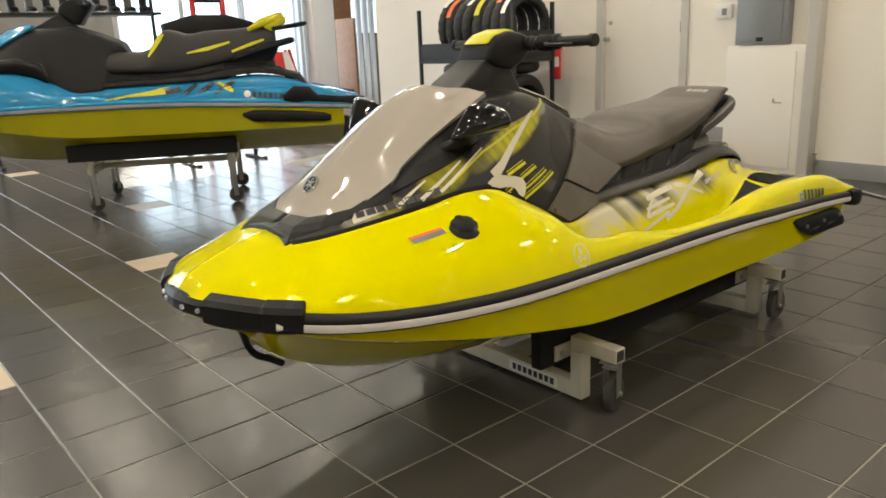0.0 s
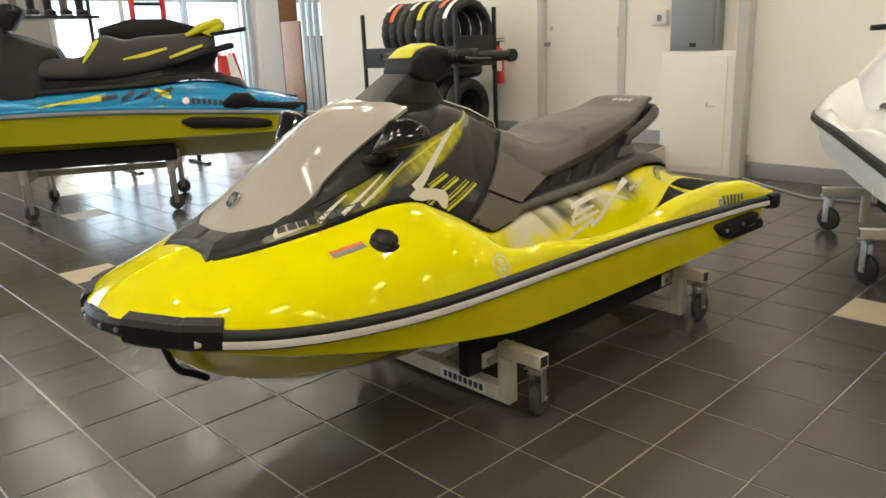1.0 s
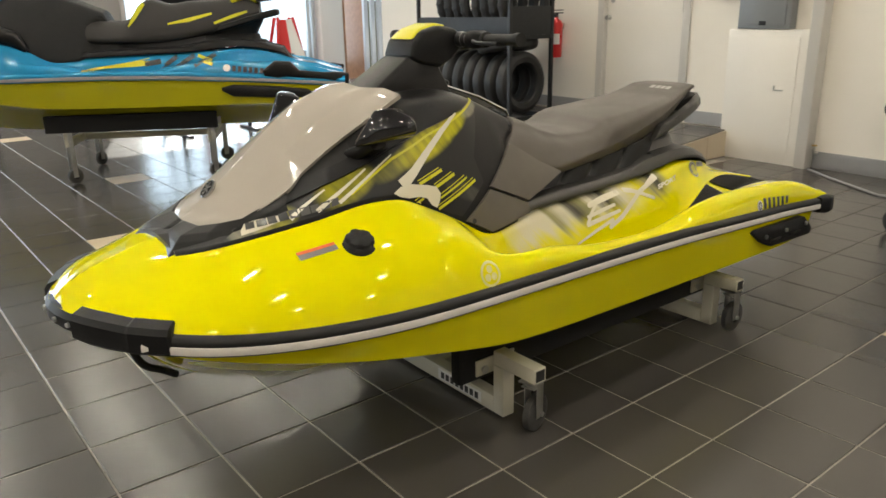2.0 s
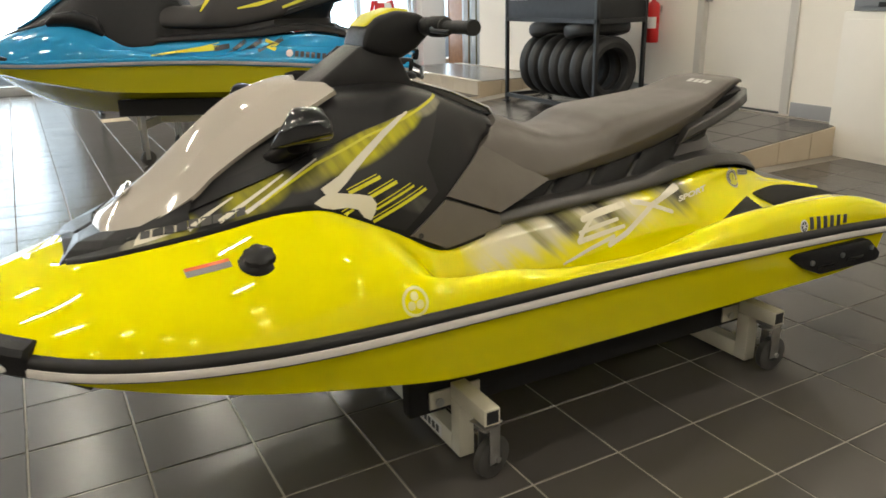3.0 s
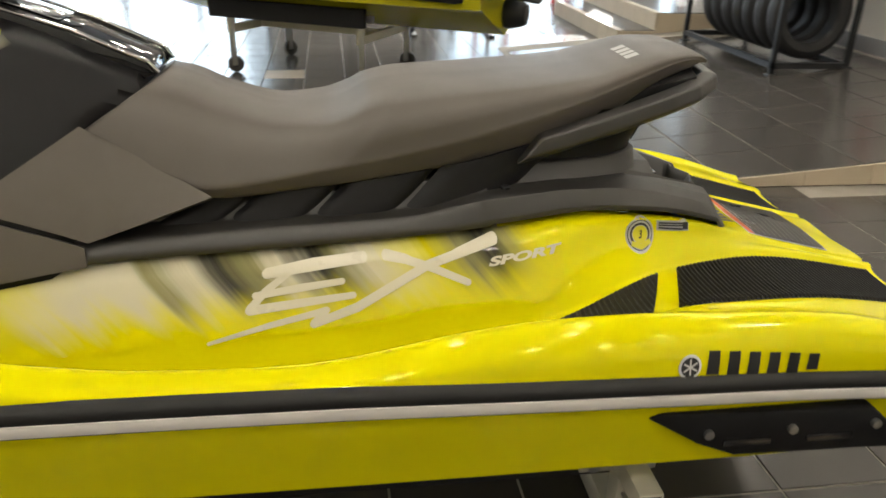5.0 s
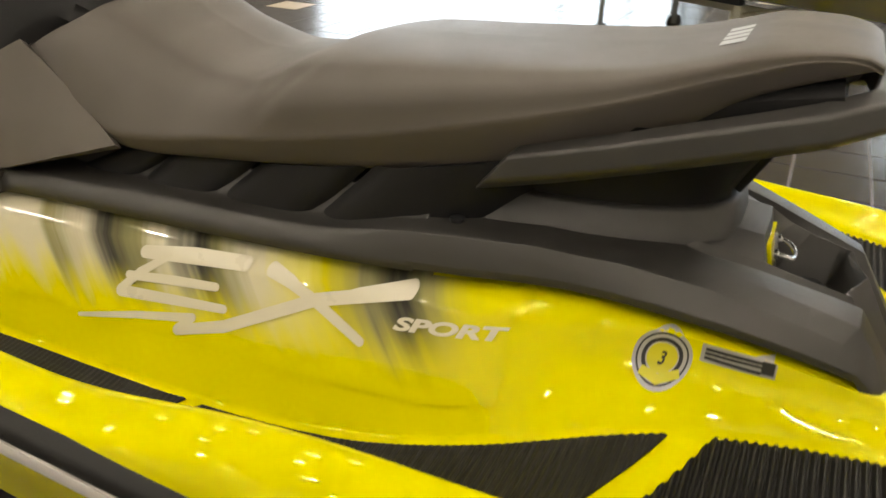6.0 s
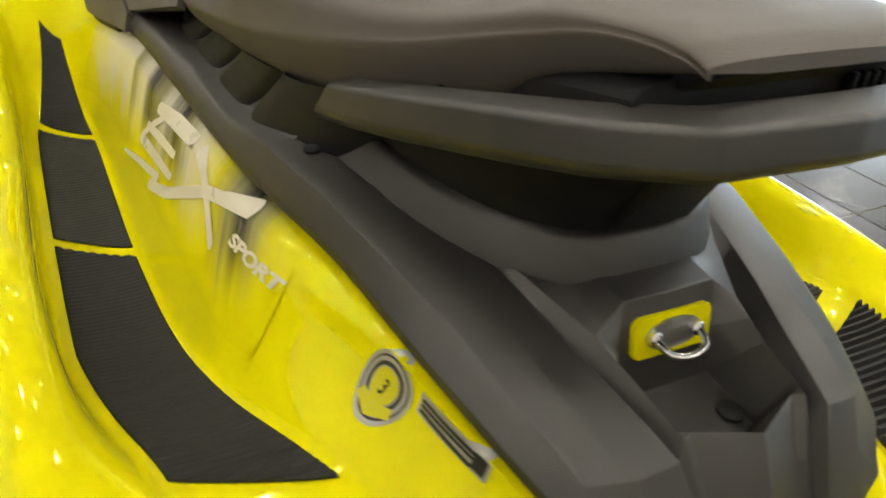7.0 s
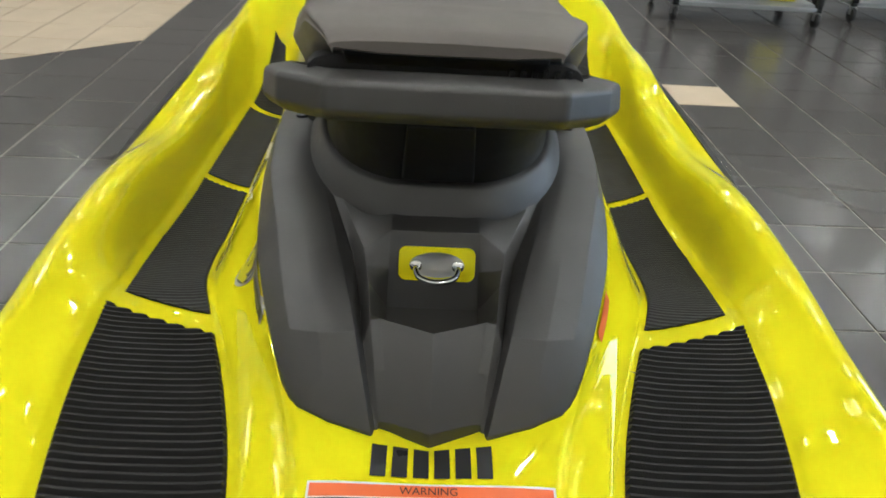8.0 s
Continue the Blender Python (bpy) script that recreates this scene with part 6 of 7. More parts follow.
part("seat_accent", lay(stroke([(1.735, 0.855), (1.775, 0.915), (1.815, 0.975), (1.84, 1.005)], [0.010, 0.030, 0.032, 0.016]), SEATS, SIDE, 0.003), LIME_DECAL, blue)
part("seat_accent", lay(stroke([(1.985, 0.870), (2.12, 0.895), (2.27, 0.935)], [0.010, 0.026, 0.014]), SEATS, SIDE, 0.003), LIME_DECAL, blue)
for s in (1, -1):
    part("seat_wing", limb([((2.40, -0.10 * s, 1.015), 0.025, 0.015), ((2.50, -0.11 * s, 1.065), 0.03, 0.030), ((2.62, -0.10 * s, 1.105), 0.028, 0.028), ((2.64, -0.095 * s, 1.11), 0.018, 0.018)], 14, 3.0), LIME_DECAL, blue, "lime seat wing")
    part("grip_end", limb([((2.56, -0.13 * s, 1.02), 0.02, 0.012), ((2.78, -0.12 * s, 1.05), 0.02, 0.014), ((2.80, -0.12 * s, 1.052), 0.012, 0.010)], 12, 3.0), BLACK_PL, blue)
part("seat_accent", lay(stroke([(2.28, 0.87), (2.42, 0.92), (2.50, 0.945)], [0.016, 0.022, 0.014]), tree_of(stepped_seat()), SIDE, 0.003), LIME_DECAL, blue)
part("rear_accent", prism([(2.50, 1.035), (2.60, 1.085), (2.66, 1.10), (2.655, 1.06), (2.56, 1.0)], 0.13, 0.0, 0.006), LIME_DECAL, blue)
U = radians(-28)
BLUE_AT = Matrix.Translation((3.22, 3.88, 0.215)) @ Matrix.Rotation(U, 4, "Z") @ Matrix.Diagonal((1.23, 1.12, 1.18, 1)) @ Matrix.Translation((-3.13, 0, 0))
blue.matrix_world = BLUE_AT
bd = build_dolly("dolly", "tall cream steel dolly with black bunks under the blue craft", 0.29, (1.34, 2.46), (1.20, 2.53), reach=(0.44, 0.44), outboard=True)
bd.matrix_world = Matrix.Translation((3.22, 3.88, 0.0)) @ Matrix.Rotation(U, 4, "Z") @ Matrix.Translation((-3.60, 0, 0))

# ---- white craft wrapped in film, by the east wall ----
white = thing("jet_ski", "white jet ski still wrapped in clear film on a dolly", "jet ski")
build_craft(white, WHITE_GEL, CLOUDY, WHITE_GEL, WHITE_GEL, RUBBER, RUBBER)
part("seat", seat_geo(), SEAT_D, white)
part("steering_column", prism([(1.00, 1.055), (1.05, 1.092), (1.185, 1.166), (1.215, 1.150), (1.315, 1.055), (1.30, 1.02), (1.02, 1.02)], 0.105, 0.22, 0.010), WHITE_GEL, white)
for s in (1, -1):
    part("handlebar", limb([((1.20, -0.03 * s, 1.135), 0.02, 0.02), ((1.31, -0.22 * s, 1.135), 0.015, 0.015), ((1.32, -0.23 * s, 1.135), 0.018, 0.018), ((1.35, -0.38 * s, 1.13), 0.017, 0.017)], 12), RUBBER, white)
part("bow_bumper", BUMPER_GEO, FRAME_GREY, white, sharp=28)
WU = radians(210)
white.matrix_world = Matrix.Translation((5.95, -0.035, 0.13)) @ Matrix.Rotation(WU, 4, "Z")
wd = build_dolly("dolly", "cream steel dolly on large black casters under the white craft", 0.04, (1.34, 2.46), (1.16, 2.60), 0.30, (0.56, 0.56), 20, 0.075, TYRE)
wd.matrix_world = Matrix.Translation((5.95, -0.035, 0.0)) @ Matrix.Rotation(WU, 4, "Z")

# ---- tyre rack ----
rack = thing("tyre_rack", "black steel two-tier rack holding new tyres", "tyre rack", at=(5.02, 3.69, 0))
RW, RL, RH = 0.58, 1.55, 1.62
rz = ramp_z(5.02)
for x in (0, RW):
    for y in (0, RL):
        z0 = ramp_z(5.02 + x)
        part("post", box(x - 0.018, y - 0.018, z0, x + 0.018, y + 0.018, RH, 0.003), BLACK_STEEL, rack)
        part("foot", box(x - 0.035, y - 0.035, z0 - 0.001 if x == 0 else z0, x + 0.035, y + 0.035, z0 + 0.012, 0.002), BLACK_STEEL, rack)
for z in (0.205, 1.02):
    part("shelf_frame", merge(box(-0.018, -0.018, z, 0.018, RL, z + 0.04), box(RW - 0.018, 0, z, RW + 0.018, RL, z + 0.04), box(0.019, -0.018, z, RW - 0.019, 0.018, z + 0.04), box(0.019, RL - 0.018, z, RW - 0.019, RL + 0.018, z + 0.04)), BLACK_STEEL, rack)
part("end_panel", box(0.02, -0.012, 1.06, RW - 0.02, -0.004, 1.34, 0.001), BLACK_STEEL, rack)
part("front_panel", box(-0.012, 0.02, 1.06, -0.004, RL - 0.02, 1.24, 0.001), BLACK_STEEL, rack)


def tyre_geo(ro, ri, w, n=36, blocks=True):
    prof = [(ri, -0.30 * w), (ri + 0.012, -0.44 * w), ((ri + ro) / 2, -0.52 * w), (ro - 0.03, -0.46 * w), (ro - 0.010, -0.34 * w), (ro, -0.12 * w), (ro, 0.12 * w), (ro - 0.010, 0.34 * w), (ro - 0.03, 0.46 * w), ((ri + ro) / 2, 0.52 * w), (ri + 0.012, 0.44 * w), (ri, 0.30 * w)]
    v, f = [], []
    m = len(prof)
    for k in range(n):
        a = 2 * math.pi * k / n
        for j, (r, h) in enumerate(prof):
            rr = r - (0.010 if blocks and k % 2 and 3 <= j <= 8 else 0)
            v.append((rr * math.cos(a), h, rr * math.sin(a)))
    for k in range(n):
        for j in range(m):
            f.append((k * m + j, k * m + (j + 1) % m, ((k + 1) % n) * m + (j + 1) % m, ((k + 1) % n) * m + j))
    return v, f


def tyre(geo, at, turn, label, tag=None):
    t = thing("tyre", label, "tyre", "tyres on the rack")
    part("casing", geo, TYRE, t, sharp=25)
    if tag:
        part("tread_label", [(0.333 * math.cos(a), y, 0.333 * math.sin(a)) for a in (1.9, 2.1, 2.3, 2.5) for y in (-0.035, 0.035)] and ([(0.335 * math.cos(a), y, 0.335 * math.sin(a)) for a in (1.8, 2.0, 2.2, 2.4, 2.6) for y in (-0.035, 0.035)], [(2 * i, 2 * i + 1, 2 * i + 3, 2 * i + 2) for i in range(4)]), tag, t)
    t.matrix_world = Matrix.Translation(at) @ turn
    return t


low_geo, up_geo = tyre_geo(0.325, 0.205, 0.140, 40, False), tyre_geo(0.33, 0.235, 0.115, 44, True)
for k in range(7):
    tyre(low_geo, (5.33, 3.86 + 0.182 * k, 0.572), Matrix.Rotation(radians(3 - 2 * (k % 3)), 4, "Z") @ pose(0, 0, 0, 0, 17 * k, 0), "smooth black motorcycle tyre standing on the lower shelf")
TAGS = [PAPER, ORANGE_DECAL, PAPER, LIME_DECAL, PAPER, PAPER, ORANGE_DECAL, PAPER]
for k in range(8):
    tyre(up_geo, (5.30, 3.79 + 0.150 * k, 1.395), Matrix.Rotation(radians(-4 + 3 * (k % 4)), 4, "Z") @ pose(0, 0, 0, 0, 23 * (k % 3) - 10, 0), "knobbly black off-road tyre with a paper tread label", TAGS[k])
for k in range(2):
    tyre(low_geo, (5.32, 4.06 + 0.62 * k, 0.955), pose(0, 0, 0, 82, 0, 0), "black motorcycle tyre lying flat")

# ---- surroundings of the shop: glazed front, far rooms, outside ----
GLASS = material("window_glass", (0.9, 0.95, 0.95), 0.02, 0, 0.02, 5, trans=1.0, ior=1.1)
GLASS.node_tree.nodes["Principled BSDF"].inputs["Roughness"].default_value = 0.0
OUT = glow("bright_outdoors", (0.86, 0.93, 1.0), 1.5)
NORTH = 11.2


def glazed(name, x0, x1, y, cols, z0=0.12, z1=3.0):
    w = tagged(thing(name, "tall aluminium shop window, daylight outside", "window", at=(0, y, 0)), kind="structure")
    step = (x1 - x0) / cols
    for k in range(cols + 1):
        part("mullion", box(x0 + k * step - 0.04, -0.06, 0, x0 + k * step + 0.04, 0.06, z1 + 0.1, 0.004), ALU, w)
    for k in range(cols):
        a, b = x0 + k * step + 0.041, x0 + (k + 1) * step - 0.041
        part("sill", box(a, -0.06, z0 - 0.12, b, 0.06, z0 + 0.02, 0.003), ALU, w)
        part("head", box(a, -0.05, z1, b, 0.05, z1 + 0.09, 0.003), ALU, w)
        part("transom", box(a, -0.04, 2.15, b, 0.04, 2.21, 0.003), ALU, w)
        g = part("pane", box(a, -0.004, z0 + 0.02, b, 0.004, z1), GLASS, w, smooth=False)
        g.visible_shadow = False
    return w


# pale wall coloured grey here to hold down its reflection in the floor
wall("wall_north", merge(box(-9.0, NORTH, 3.1, EAST + 3.0, NORTH + 0.2, 4.6), box(-9.0, NORTH, 0, -6.1, NORTH + 0.2, 3.1), box(0.75, NORTH, 0, 3.35, NORTH + 0.2, 3.1)), DIMMED_WALL, "wall greyed to cut floor glare, with the shop front let in")
glazed("window_1", 3.395, 8.96, NORTH + 0.06, 5)
glazed("window_3", -6.05, 0.705, NORTH + 0.06, 6)
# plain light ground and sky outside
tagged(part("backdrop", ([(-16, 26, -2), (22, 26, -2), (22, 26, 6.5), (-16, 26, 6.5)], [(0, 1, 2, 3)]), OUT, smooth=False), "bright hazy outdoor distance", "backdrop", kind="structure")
tagged(part("pavement", box(-16, 13.3, -0.25, 22, 26, -0.12), material("pale_concrete", (0.46, 0.45, 0.43), 0.8, 0, 0.15, 2, 0.3, 40), smooth=False), "pale sunlit concrete outside the shop", "pavement", kind="structure")

# passage at the end of the east wall: white return, aluminium door frame, lobby
wall("wall_lobby", merge(box(EAST + 2.8, 7.6, 0, EAST + 3.0, NORTH, 4.6), box(EAST + 0.2, 7.4, 0, EAST + 3.0, 7.6, 4.6)), WHITE_WALL, "white painted lobby wall")
lob = tagged(thing("window_2", "aluminium sidelight frame beside the lobby opening", "window", at=(6.22, 8.38, 0.0)), kind="structure")
for k in range(3):
    part("mullion", box(0.19 * k, 0.10 * k, 0, 0.19 * k + 0.07, 0.10 * k + 0.06, 2.7, 0.004), ALU, lob)
part("head", box(0.0, 0.0, 2.705, 0.46, 0.26, 2.80, 0.003), ALU, lob)
colm = tagged(part("wall_pier", box(6.02, 9.42, 0, 6.44, 9.84, 4.6, 0.01), WHITE_WALL), "square white pier by the shop front", "wall", kind="structure")
for k, x in enumerate((5.84, 5.93)):
    part("mullion", box(x, 9.56, 0, x + 0.06, 9.66, 3.2, 0.004), ALU, colm)
cab = thing("reception_counter", "olive counter with a warm wooden end panel", "counter", at=(7.35, 10.1, 0.0))
part("body", box(-0.25, -0.3, 0, 0.55, 0.3, 1.45, 0.01), OLIVE, cab)
part("end_panel", box(-0.30, -0.31, 0, -0.252, 0.31, 1.75, 0.004), WOOD, cab)
part("top", box(-0.27, -0.33, 1.452, 0.58, 0.33, 1.49, 0.006), BLACK_STEEL, cab)
wood_door = tagged(thing("door_2", "warm wooden door standing in the lobby", "door", at=(7.55, 10.95, 0.0)), kind="structure")
part("door_leaf", box(-0.22, 0, 0, 0.22, 0.045, 2.2, 0.004), WOOD, wood_door)
part("handle", tube([(0.10, -0.035, 0.95), (0.10, -0.035, 1.15)], 0.008, 8), BLACK_STEEL, wood_door)

# red folding stand near the window
stand = thing("folding_stand", "red folding sign stand with white panel", "sign stand", at=(5.1, 8.9, 0))
for s in (1, -1):
    part("leg", sweep([(-0.32, s * 0.30, 0), (-0.12, s * 0.06, 1.25)], [(-0.02, -0.02), (0.02, -0.02), (0.02, 0.02), (-0.02, 0.02)]), RED, stand)
    part("leg", sweep([(0.32, s * 0.30, 0), (0.12, s * 0.06, 1.25)], [(-0.02, -0.02), (0.02, -0.02), (0.02, 0.02), (-0.02, 0.02)]), RED, stand)
    part("brace", sweep([(-0.28, s * 0.26, 0.22), (0.28, s * 0.26, 0.22)], [(-0.015, -0.015), (0.015, -0.015), (0.015, 0.015), (-0.015, 0.015)]), RED, stand)
part("panel", ([(-0.27, -0.27, 0.40), (0.0, -0.27, 0.40), (0.0, -0.07, 1.22), (-0.13, -0.07, 1.22), (-0.27, -0.26, 0.40), (0.0, -0.26, 0.40), (0.0, -0.06, 1.22), (-0.13, -0.06, 1.22)], [(0, 1, 2, 3), (7, 6, 5, 4), (0, 3, 7, 4), (1, 5, 6, 2), (3, 2, 6, 7), (0, 4, 5, 1)]), RED, stand, smooth=False)
part("panel", ([(0.004, -0.27, 0.40), (0.27, -0.27, 0.40), (0.13, -0.07, 1.22), (0.004, -0.07, 1.22), (0.004, -0.26, 0.40), (0.27, -0.26, 0.40), (0.13, -0.06, 1.22), (0.004, -0.06, 1.22)], [(0, 1, 2, 3), (7, 6, 5, 4), (0, 3, 7, 4), (1, 5, 6, 2), (3, 2, 6, 7), (0, 4, 5, 1)]), PAPER, stand, smooth=False)

# black display rack with hanging stock behind the blue craft
disp = thing("display_rack", "black steel rail rack with dark helmets and boots on its shelf", "display rack", at=(1.95, 8.3, 0))
for x in (-1.0, 0.0, 1.05):
    part("post", box(x - 0.02, -0.02, 0, x + 0.02, 0.02, 2.22, 0.003), BLACK_STEEL, disp)
    part("foot", box(x - 0.025, -0.25, 0, x + 0.025, 0.25, 0.03, 0.003), BLACK_STEEL, disp)
part("shelf", box(-1.05, -0.22, 1.74, 1.10, 0.22, 1.775, 0.004), BLACK_STEEL, disp)
part("rail", tube([(-1.05, 0, 2.20), (1.10, 0, 2.20)], 0.018, 10), BLACK_STEEL, disp)
for k in range(11):
    b = thing("boot", "dark riding boot with a pale sole on the display shelf", "boot", "boots on display")
    part("shaft", limb([((0, 0.02, 0.03), 0.045, 0.06), ((0, 0.03, 0.12), 0.045, 0.06), ((0, 0.035, 0.34), 0.055, 0.07)], 14, 2.4, (0, 1, 0)), BLACK_PL if k % 3 else TAUPE, b)
    part("foot", limb([((0, 0.09, 0.045), 0.04, 0.035), ((0, -0.05, 0.045), 0.048, 0.038), ((0, -0.16, 0.035), 0.042, 0.028), ((0, -0.19, 0.030), 0.025, 0.018)], 14, 2.6), BLACK_PL, b)
    part("sole", box(-0.045, -0.18, 0.0, 0.045, 0.10, 0.016, 0.006), PAPER if k % 2 else COWL2, b)
    b.location = (1.0 + 0.19 * k, 8.28, 1.776)
hub = thing("stool_wheel", "loose dark wheel leaning by the display rack", "wheel", at=(3.05, 8.1, 0.30))
part("tyre", moved(tyre_geo(0.30, 0.22, 0.09, 32, False), pose(0, 0, 0, 0, 0, 35)), TYRE, hub)
redst = thing("service_lift", "red and black paddock stand frame", "stand", at=(3.76, 8.3, 0))
for x in (-0.21, 0.21):
    part("upright", box(x - 0.03, -0.03, 0, x + 0.03, 0.03, 2.15, 0.004), RED, redst)
    part("base", box(x - 0.035, -0.30, 0, x + 0.035, 0.30, 0.05, 0.004), BLACK_STEEL, redst)
for z in (0.5, 1.62, 1.90):
    part("rung", box(-0.179, -0.015, z, 0.179, 0.015, z + 0.05, 0.003), BLACK_STEEL, redst)
box1 = thing("cardboard_box", "small yellowish cardboard box on the floor", "box", at=(3.95, 8.6, 0))
part("carton", box(-0.12, -0.10, 0, 0.12, 0.10, 0.17, 0.003), material("cardboard", (0.45, 0.30, 0.12), 0.8, 0, 0.12, 14, 0.2, 150), box1)
for s in (1, -1):
    part("flap", box(-0.118 if s < 0 else 0.001, -0.098, 0.171, -0.001 if s < 0 else 0.118, 0.098, 0.174), PAPER, box1)

# rolling stock carts towards the west
for n, (cx, cy) in enumerate(((-2.3, 2.15), (-2.6, 3.55))):
    c = thing("stock_cart", "black steel rolling cart with hanging goods", "cart", "stock carts", at=(cx, cy, 0))
    for x in (-0.3, 0.3):
        for y in (-0.5, 0.5):
            part("post", box(x - 0.02, y - 0.02, 0.11, x + 0.02, y + 0.02, 1.5, 0.003), BLACK_STEEL, c)
            part("wheel", lathe([(0.02, -0.016), (0.045, -0.016), (0.052, -0.008), (0.052, 0.008), (0.045, 0.016), (0.02, 0.016)], 18, "y", (x, y, 0.052)), RUBBER, c)
            part("fork", box(x - 0.012, y - 0.022, 0.052, x + 0.012, y + 0.022, 0.11), STEEL, c)
    part("base", box(-0.32, -0.52, 0.11, 0.32, 0.52, 0.14, 0.004), PANEL_GREY, c)
    part("shelf", box(-0.32, -0.52, 0.80, 0.32, 0.52, 0.83, 0.004), BLACK_STEEL, c)
    part("top_rail", tube([(0, -0.5, 1.49), (0, 0.5, 1.49)], 0.015, 8), BLACK_STEEL, c)
    part("card", moved(box(-0.003, -0.10, -0.10, 0.003, 0.10, 0.10, 0.001), pose(0.33, -0.25, 0.33, 45, 0, 0)), PAPER, c)
    part("carton", limb([((0.1, 0.05, 0.145), 0.06, 0.10), ((0.1, 0.05, 0.35), 0.08, 0.14), ((0.1, 0.05, 0.52), 0.05, 0.08)], 14, 2.5, (0, 1, 0)), RUBBER, c)
    part("carton", box(-0.15, 0.20, 0.141, 0.15, 0.40, 0.40, 0.02), LIME_DECAL if n == 0 else ORANGE_DECAL, c)

# hose along the foot of the east wall
hose = thing("floor_cable", "grey cable lying on the floor by the wall", "cable")
part("cable", tube([(5.90, 0.98, 0.012), (5.7, 0.7, 0.010), (5.4, 0.2, 0.010), (5.5, -0.4, 0.010), (5.92, -0.9, 0.010)], 0.009, 8), BASE_GREY, hose)
tap = thing("wall_tap", "small brass tap on a pipe at the wall foot", "tap", at=(EAST - 0.02, 0.98, 0.13))
part("pipe", tube([(0, 0, 0), (-0.06, 0, 0), (-0.06, 0, 0.06)], 0.010, 8), STEEL, tap)
part("handle", lathe([(0.022, 0.065), (0.022, 0.075)], 12, "z", (-0.06, 0, 0)), material("brass", (0.6, 0.42, 0.14), 0.3, 1.0, 0.1, 20), tap)

# padded backrest on a stand behind the blue craft
rest = thing("backrest_stand", "dark padded backrest on a black steel stand", "stand", at=(3.0, 6.5, 0))
pad = prism([(-0.53, 1.43), (-0.545, 1.56), (-0.20, 1.655), (0.20, 1.655), (0.53, 1.57), (0.51, 1.43)], 0.05, 0.0, 0.02, 3)
part("backrest", pad, COWL, rest, "dark padded backrest", sharp=35)
for x in (-0.4, 0.4):
    part("upright", box(x - 0.02, -0.02, 0.03, x + 0.02, 0.02, 1.428, 0.003), BLACK_STEEL, rest)
    part("foot", box(x - 0.03, -0.25, 0.0, x + 0.03, 0.25, 0.029, 0.003), BLACK_STEEL, rest)

# ---- floor tiles ----
G = 0.0032
tile_m = bpy.data.meshes.new("tile")
rim = 0.0015
tv = [(-T / 2 + G, -T / 2 + G, -0.006), (T / 2 - G, -T / 2 + G, -0.006), (T / 2 - G, T / 2 - G, -0.006), (-T / 2 + G, T / 2 - G, -0.006),
      (-T / 2 + G, -T / 2 + G, -rim), (T / 2 - G, -T / 2 + G, -rim), (T / 2 - G, T / 2 - G, -rim), (-T / 2 + G, T / 2 - G, -rim),
      (-T / 2 + G + rim, -T / 2 + G + rim, 0), (T / 2 - G - rim, -T / 2 + G + rim, 0), (T / 2 - G - rim, T / 2 - G - rim, 0), (-T / 2 + G + rim, T / 2 - G - rim, 0)]
tf = [(0, 1, 5, 4), (1, 2, 6, 5), (2, 3, 7, 6), (3, 0, 4, 7), (4, 5, 9, 8), (5, 6, 10, 9), (6, 7, 11, 10), (7, 4, 8, 11), (8, 9, 10, 11)]
tile_m.from_pydata(tv, [], tf)
tile_m.materials.append(TILE)
cream_m = tile_m.copy()
cream_m.materials[0] = TILE_CREAM
CREAM_AT = [(0.81, 2.62), (-0.40, 1.42), (1.36, 4.5), (0.98, 7.6), (3.12, -0.96), (3.5, 6.6), (-1.6, 4.3), (-2.4, 0.1), (2.1, 7.2), (-2.6, 6.0), (5.0, -2.9)]
cream_ij = set()
for x, y in CREAM_AT:
    dx, dy = x - OX, y - OY
    cream_ij.add((math.floor((dx * math.cos(PHI) + dy * math.sin(PHI)) / T), math.floor((-dx * math.sin(PHI) + dy * math.cos(PHI)) / T)))
far_v, far_f, crm_v, crm_f = [], [], [], []


def beyond(p):
    """How far a point lies past the slanting edge of the cream walkway."""
    return (p[0] + 0.914 * p[1] + 2.25) / 1.355


def cut_tile(corners, side):
    """The piece of a tile on one side of the slanting edge, with its thickness."""
    pts = []
    for a, b in zip(corners, corners[1:] + corners[:1]):
        da, db = side * beyond(a) - G, side * beyond(b) - G
        if da >= 0:
            pts.append(a)
        if da * db < 0:
            pts.append(a + (b - a) * (da / (da - db)))
    n = len(pts)
    if n < 3:
        return None
    return [tuple(p) for p in pts] + [(p[0], p[1], -0.0064) for p in pts], [tuple(range(n)), tuple(range(2 * n - 1, n - 1, -1))] + [(a, n + a, n + (a + 1) % n, (a + 1) % n) for a in range(n)]


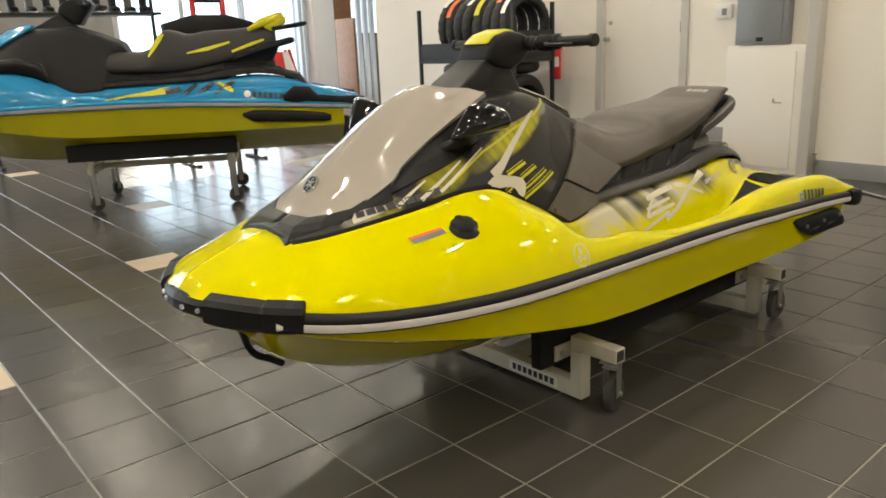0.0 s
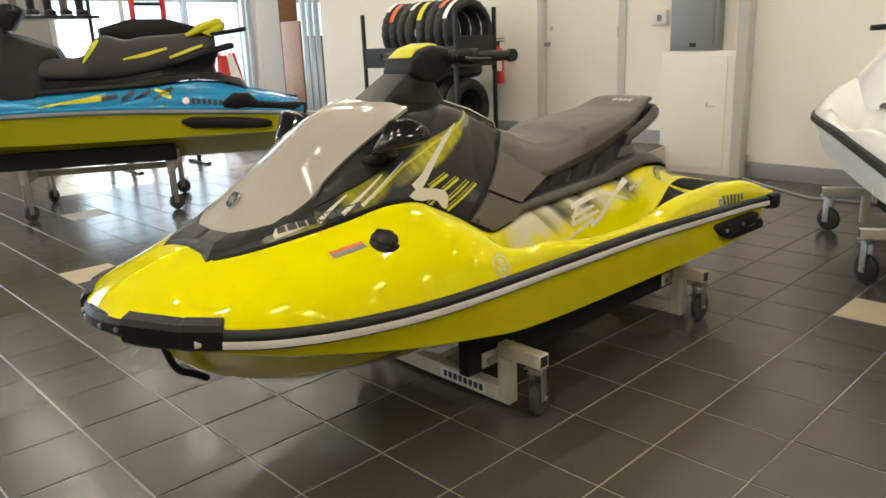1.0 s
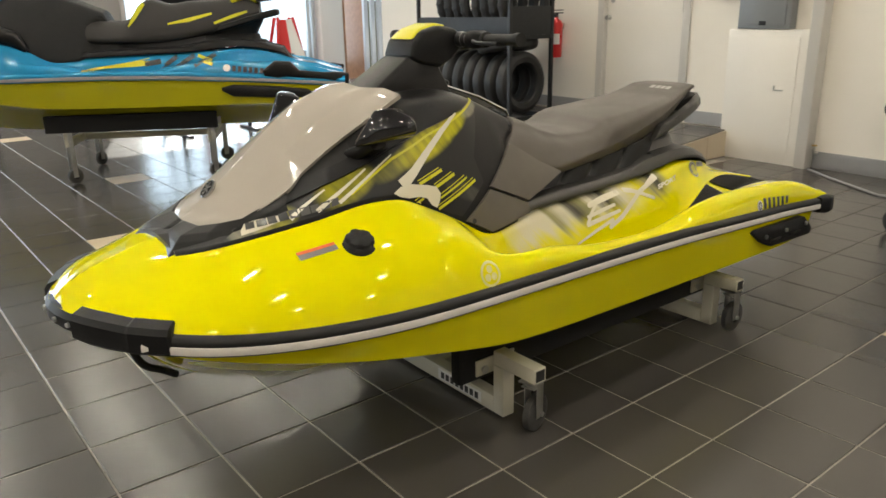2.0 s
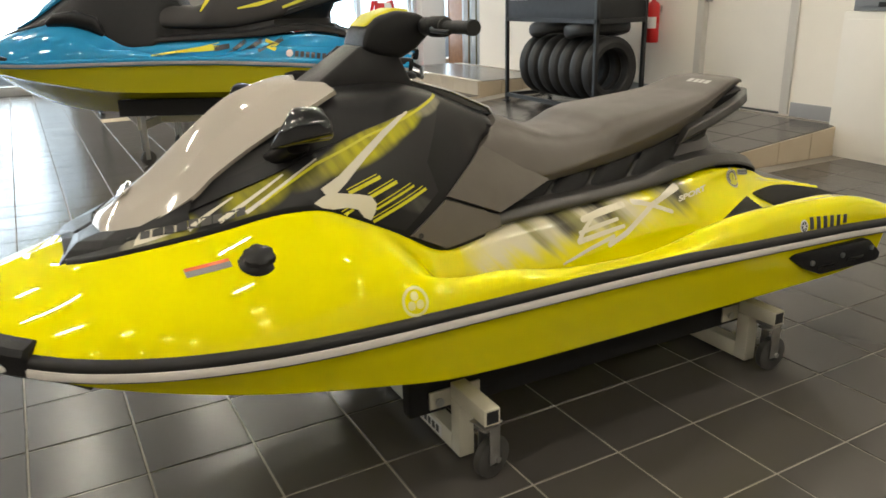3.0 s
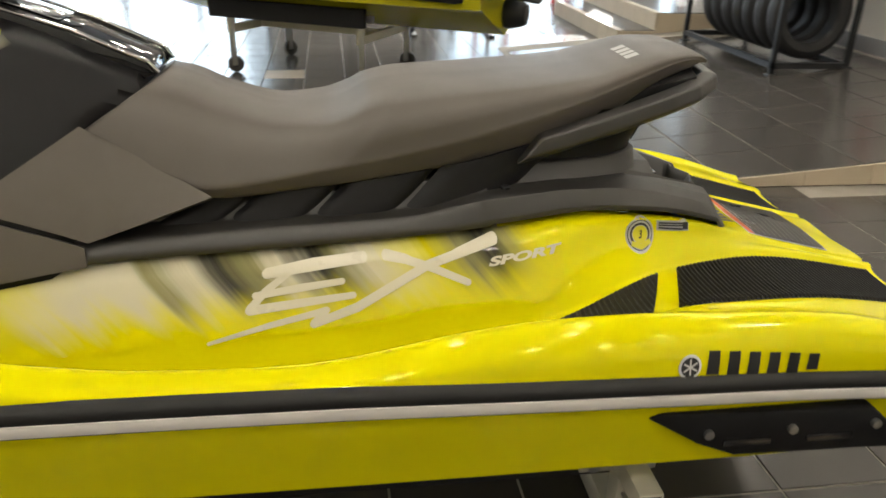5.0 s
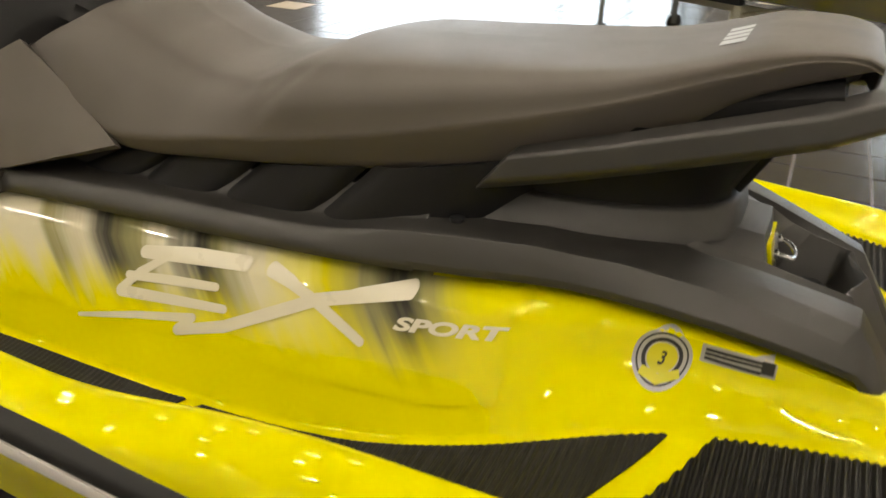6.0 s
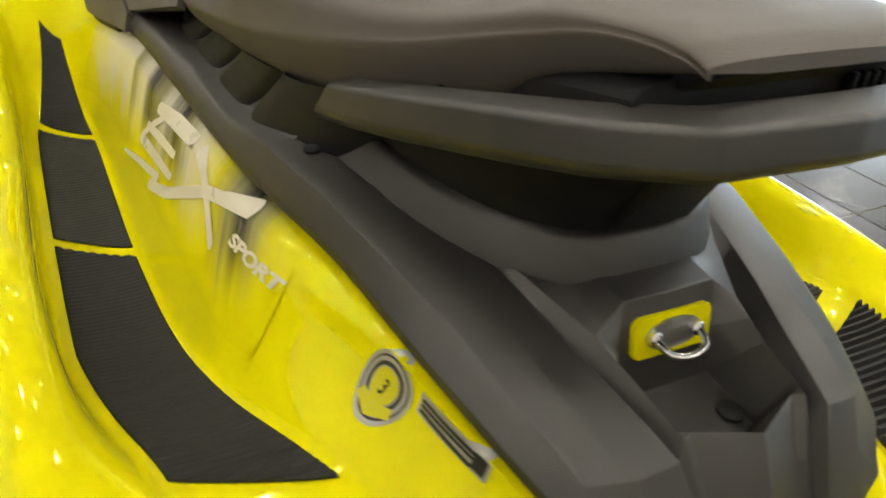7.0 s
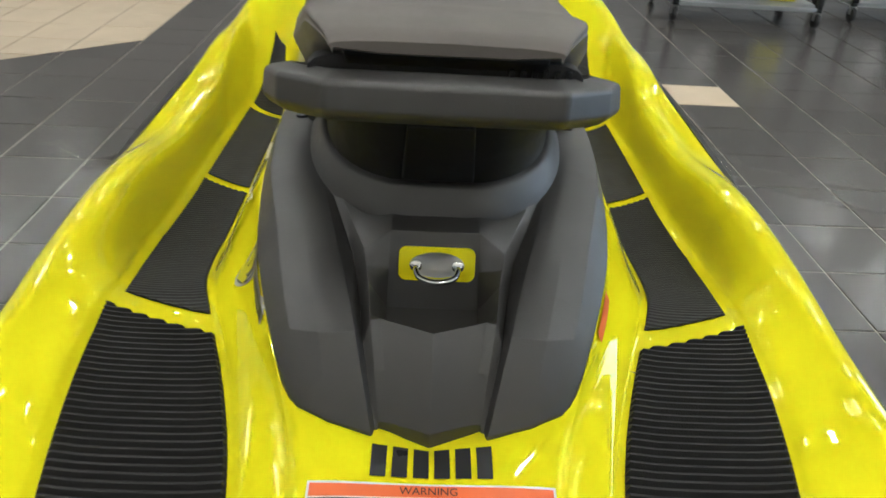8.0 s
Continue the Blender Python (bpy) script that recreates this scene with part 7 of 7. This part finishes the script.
RNG = random.Random(4)
for i in range(-36, 27):
    for j in range(-21, 46):
        x, y = tile_at(i + 0.5, j + 0.5)
        if not (-9.0 < x < 9.1 and -6.9 < y < 13.1) or (RX0 + 0.1 < x < EAST and RY0 < y < RY1) or (4.5 < x < EAST + 0.3 and RY1 < y < 8.3) or x > EAST + 0.1 and y < 7.4:
            continue
        tilt = Matrix.Translation((x, y, RNG.uniform(-0.0006, 0.0004))) @ Euler((RNG.uniform(-0.0016, 0.0016), RNG.uniform(-0.0016, 0.0016), PHI)).to_matrix().to_4x4()
        pale = (i, j) in cream_ij or (-13 <= j <= -4 and i >= -22 and beyond((x, y)) < 0)
        corners = [tilt @ Vector(q) for q in tv[8:]]
        if -13 <= j <= -4 and min(map(beyond, corners)) < -G and max(map(beyond, corners)) > G:
            for side, mt in ((1, TILE), (-1, TILE_CREAM)):
                piece = cut_tile(corners, side)
                if piece:
                    part("tile", piece, mt, floor, smooth=False)
            continue
        if -9 <= i <= 7 and -4 <= j <= 12:
            ob = new("tile", cream_m if pale else tile_m)
            ob.parent = floor
            ob.matrix_local = tilt
        else:
            v, f = (crm_v, crm_f) if pale else (far_v, far_f)
            n = len(v)
            v += [tuple(tilt @ Vector(q)) for q in tv]
            f += [tuple(a + n for a in q) for q in tf]
TILE_FAR = TILE.copy()
tagged(part("tile_field", (far_v, far_f), TILE_FAR, floor, smooth=False), kind="stuff")
tagged(part("cream_tile_field", (crm_v, crm_f), TILE_CREAM, floor, smooth=False), kind="stuff")
# tiles of the ramp
slope, RT = math.atan(RS), 0.365
for a in range(9):
    for b in range(13):
        x0, y0 = RX0 + 0.06 + a * RT, RY0 + 0.012 + b * RT
        if x0 + RT > EAST + 0.12 or y0 + RT > RY1 + 0.1:
            continue
        ob = new("tile", tile_m)
        ob.parent = ramp
        ob.matrix_local = Matrix.Translation((x0 + RT / 2, y0 + RT / 2, ramp_z(x0 + RT / 2) + 0.004)) @ Matrix.Rotation(-slope, 4, "Y") @ Matrix.Diagonal((RT / T, RT / T, 1, 1))
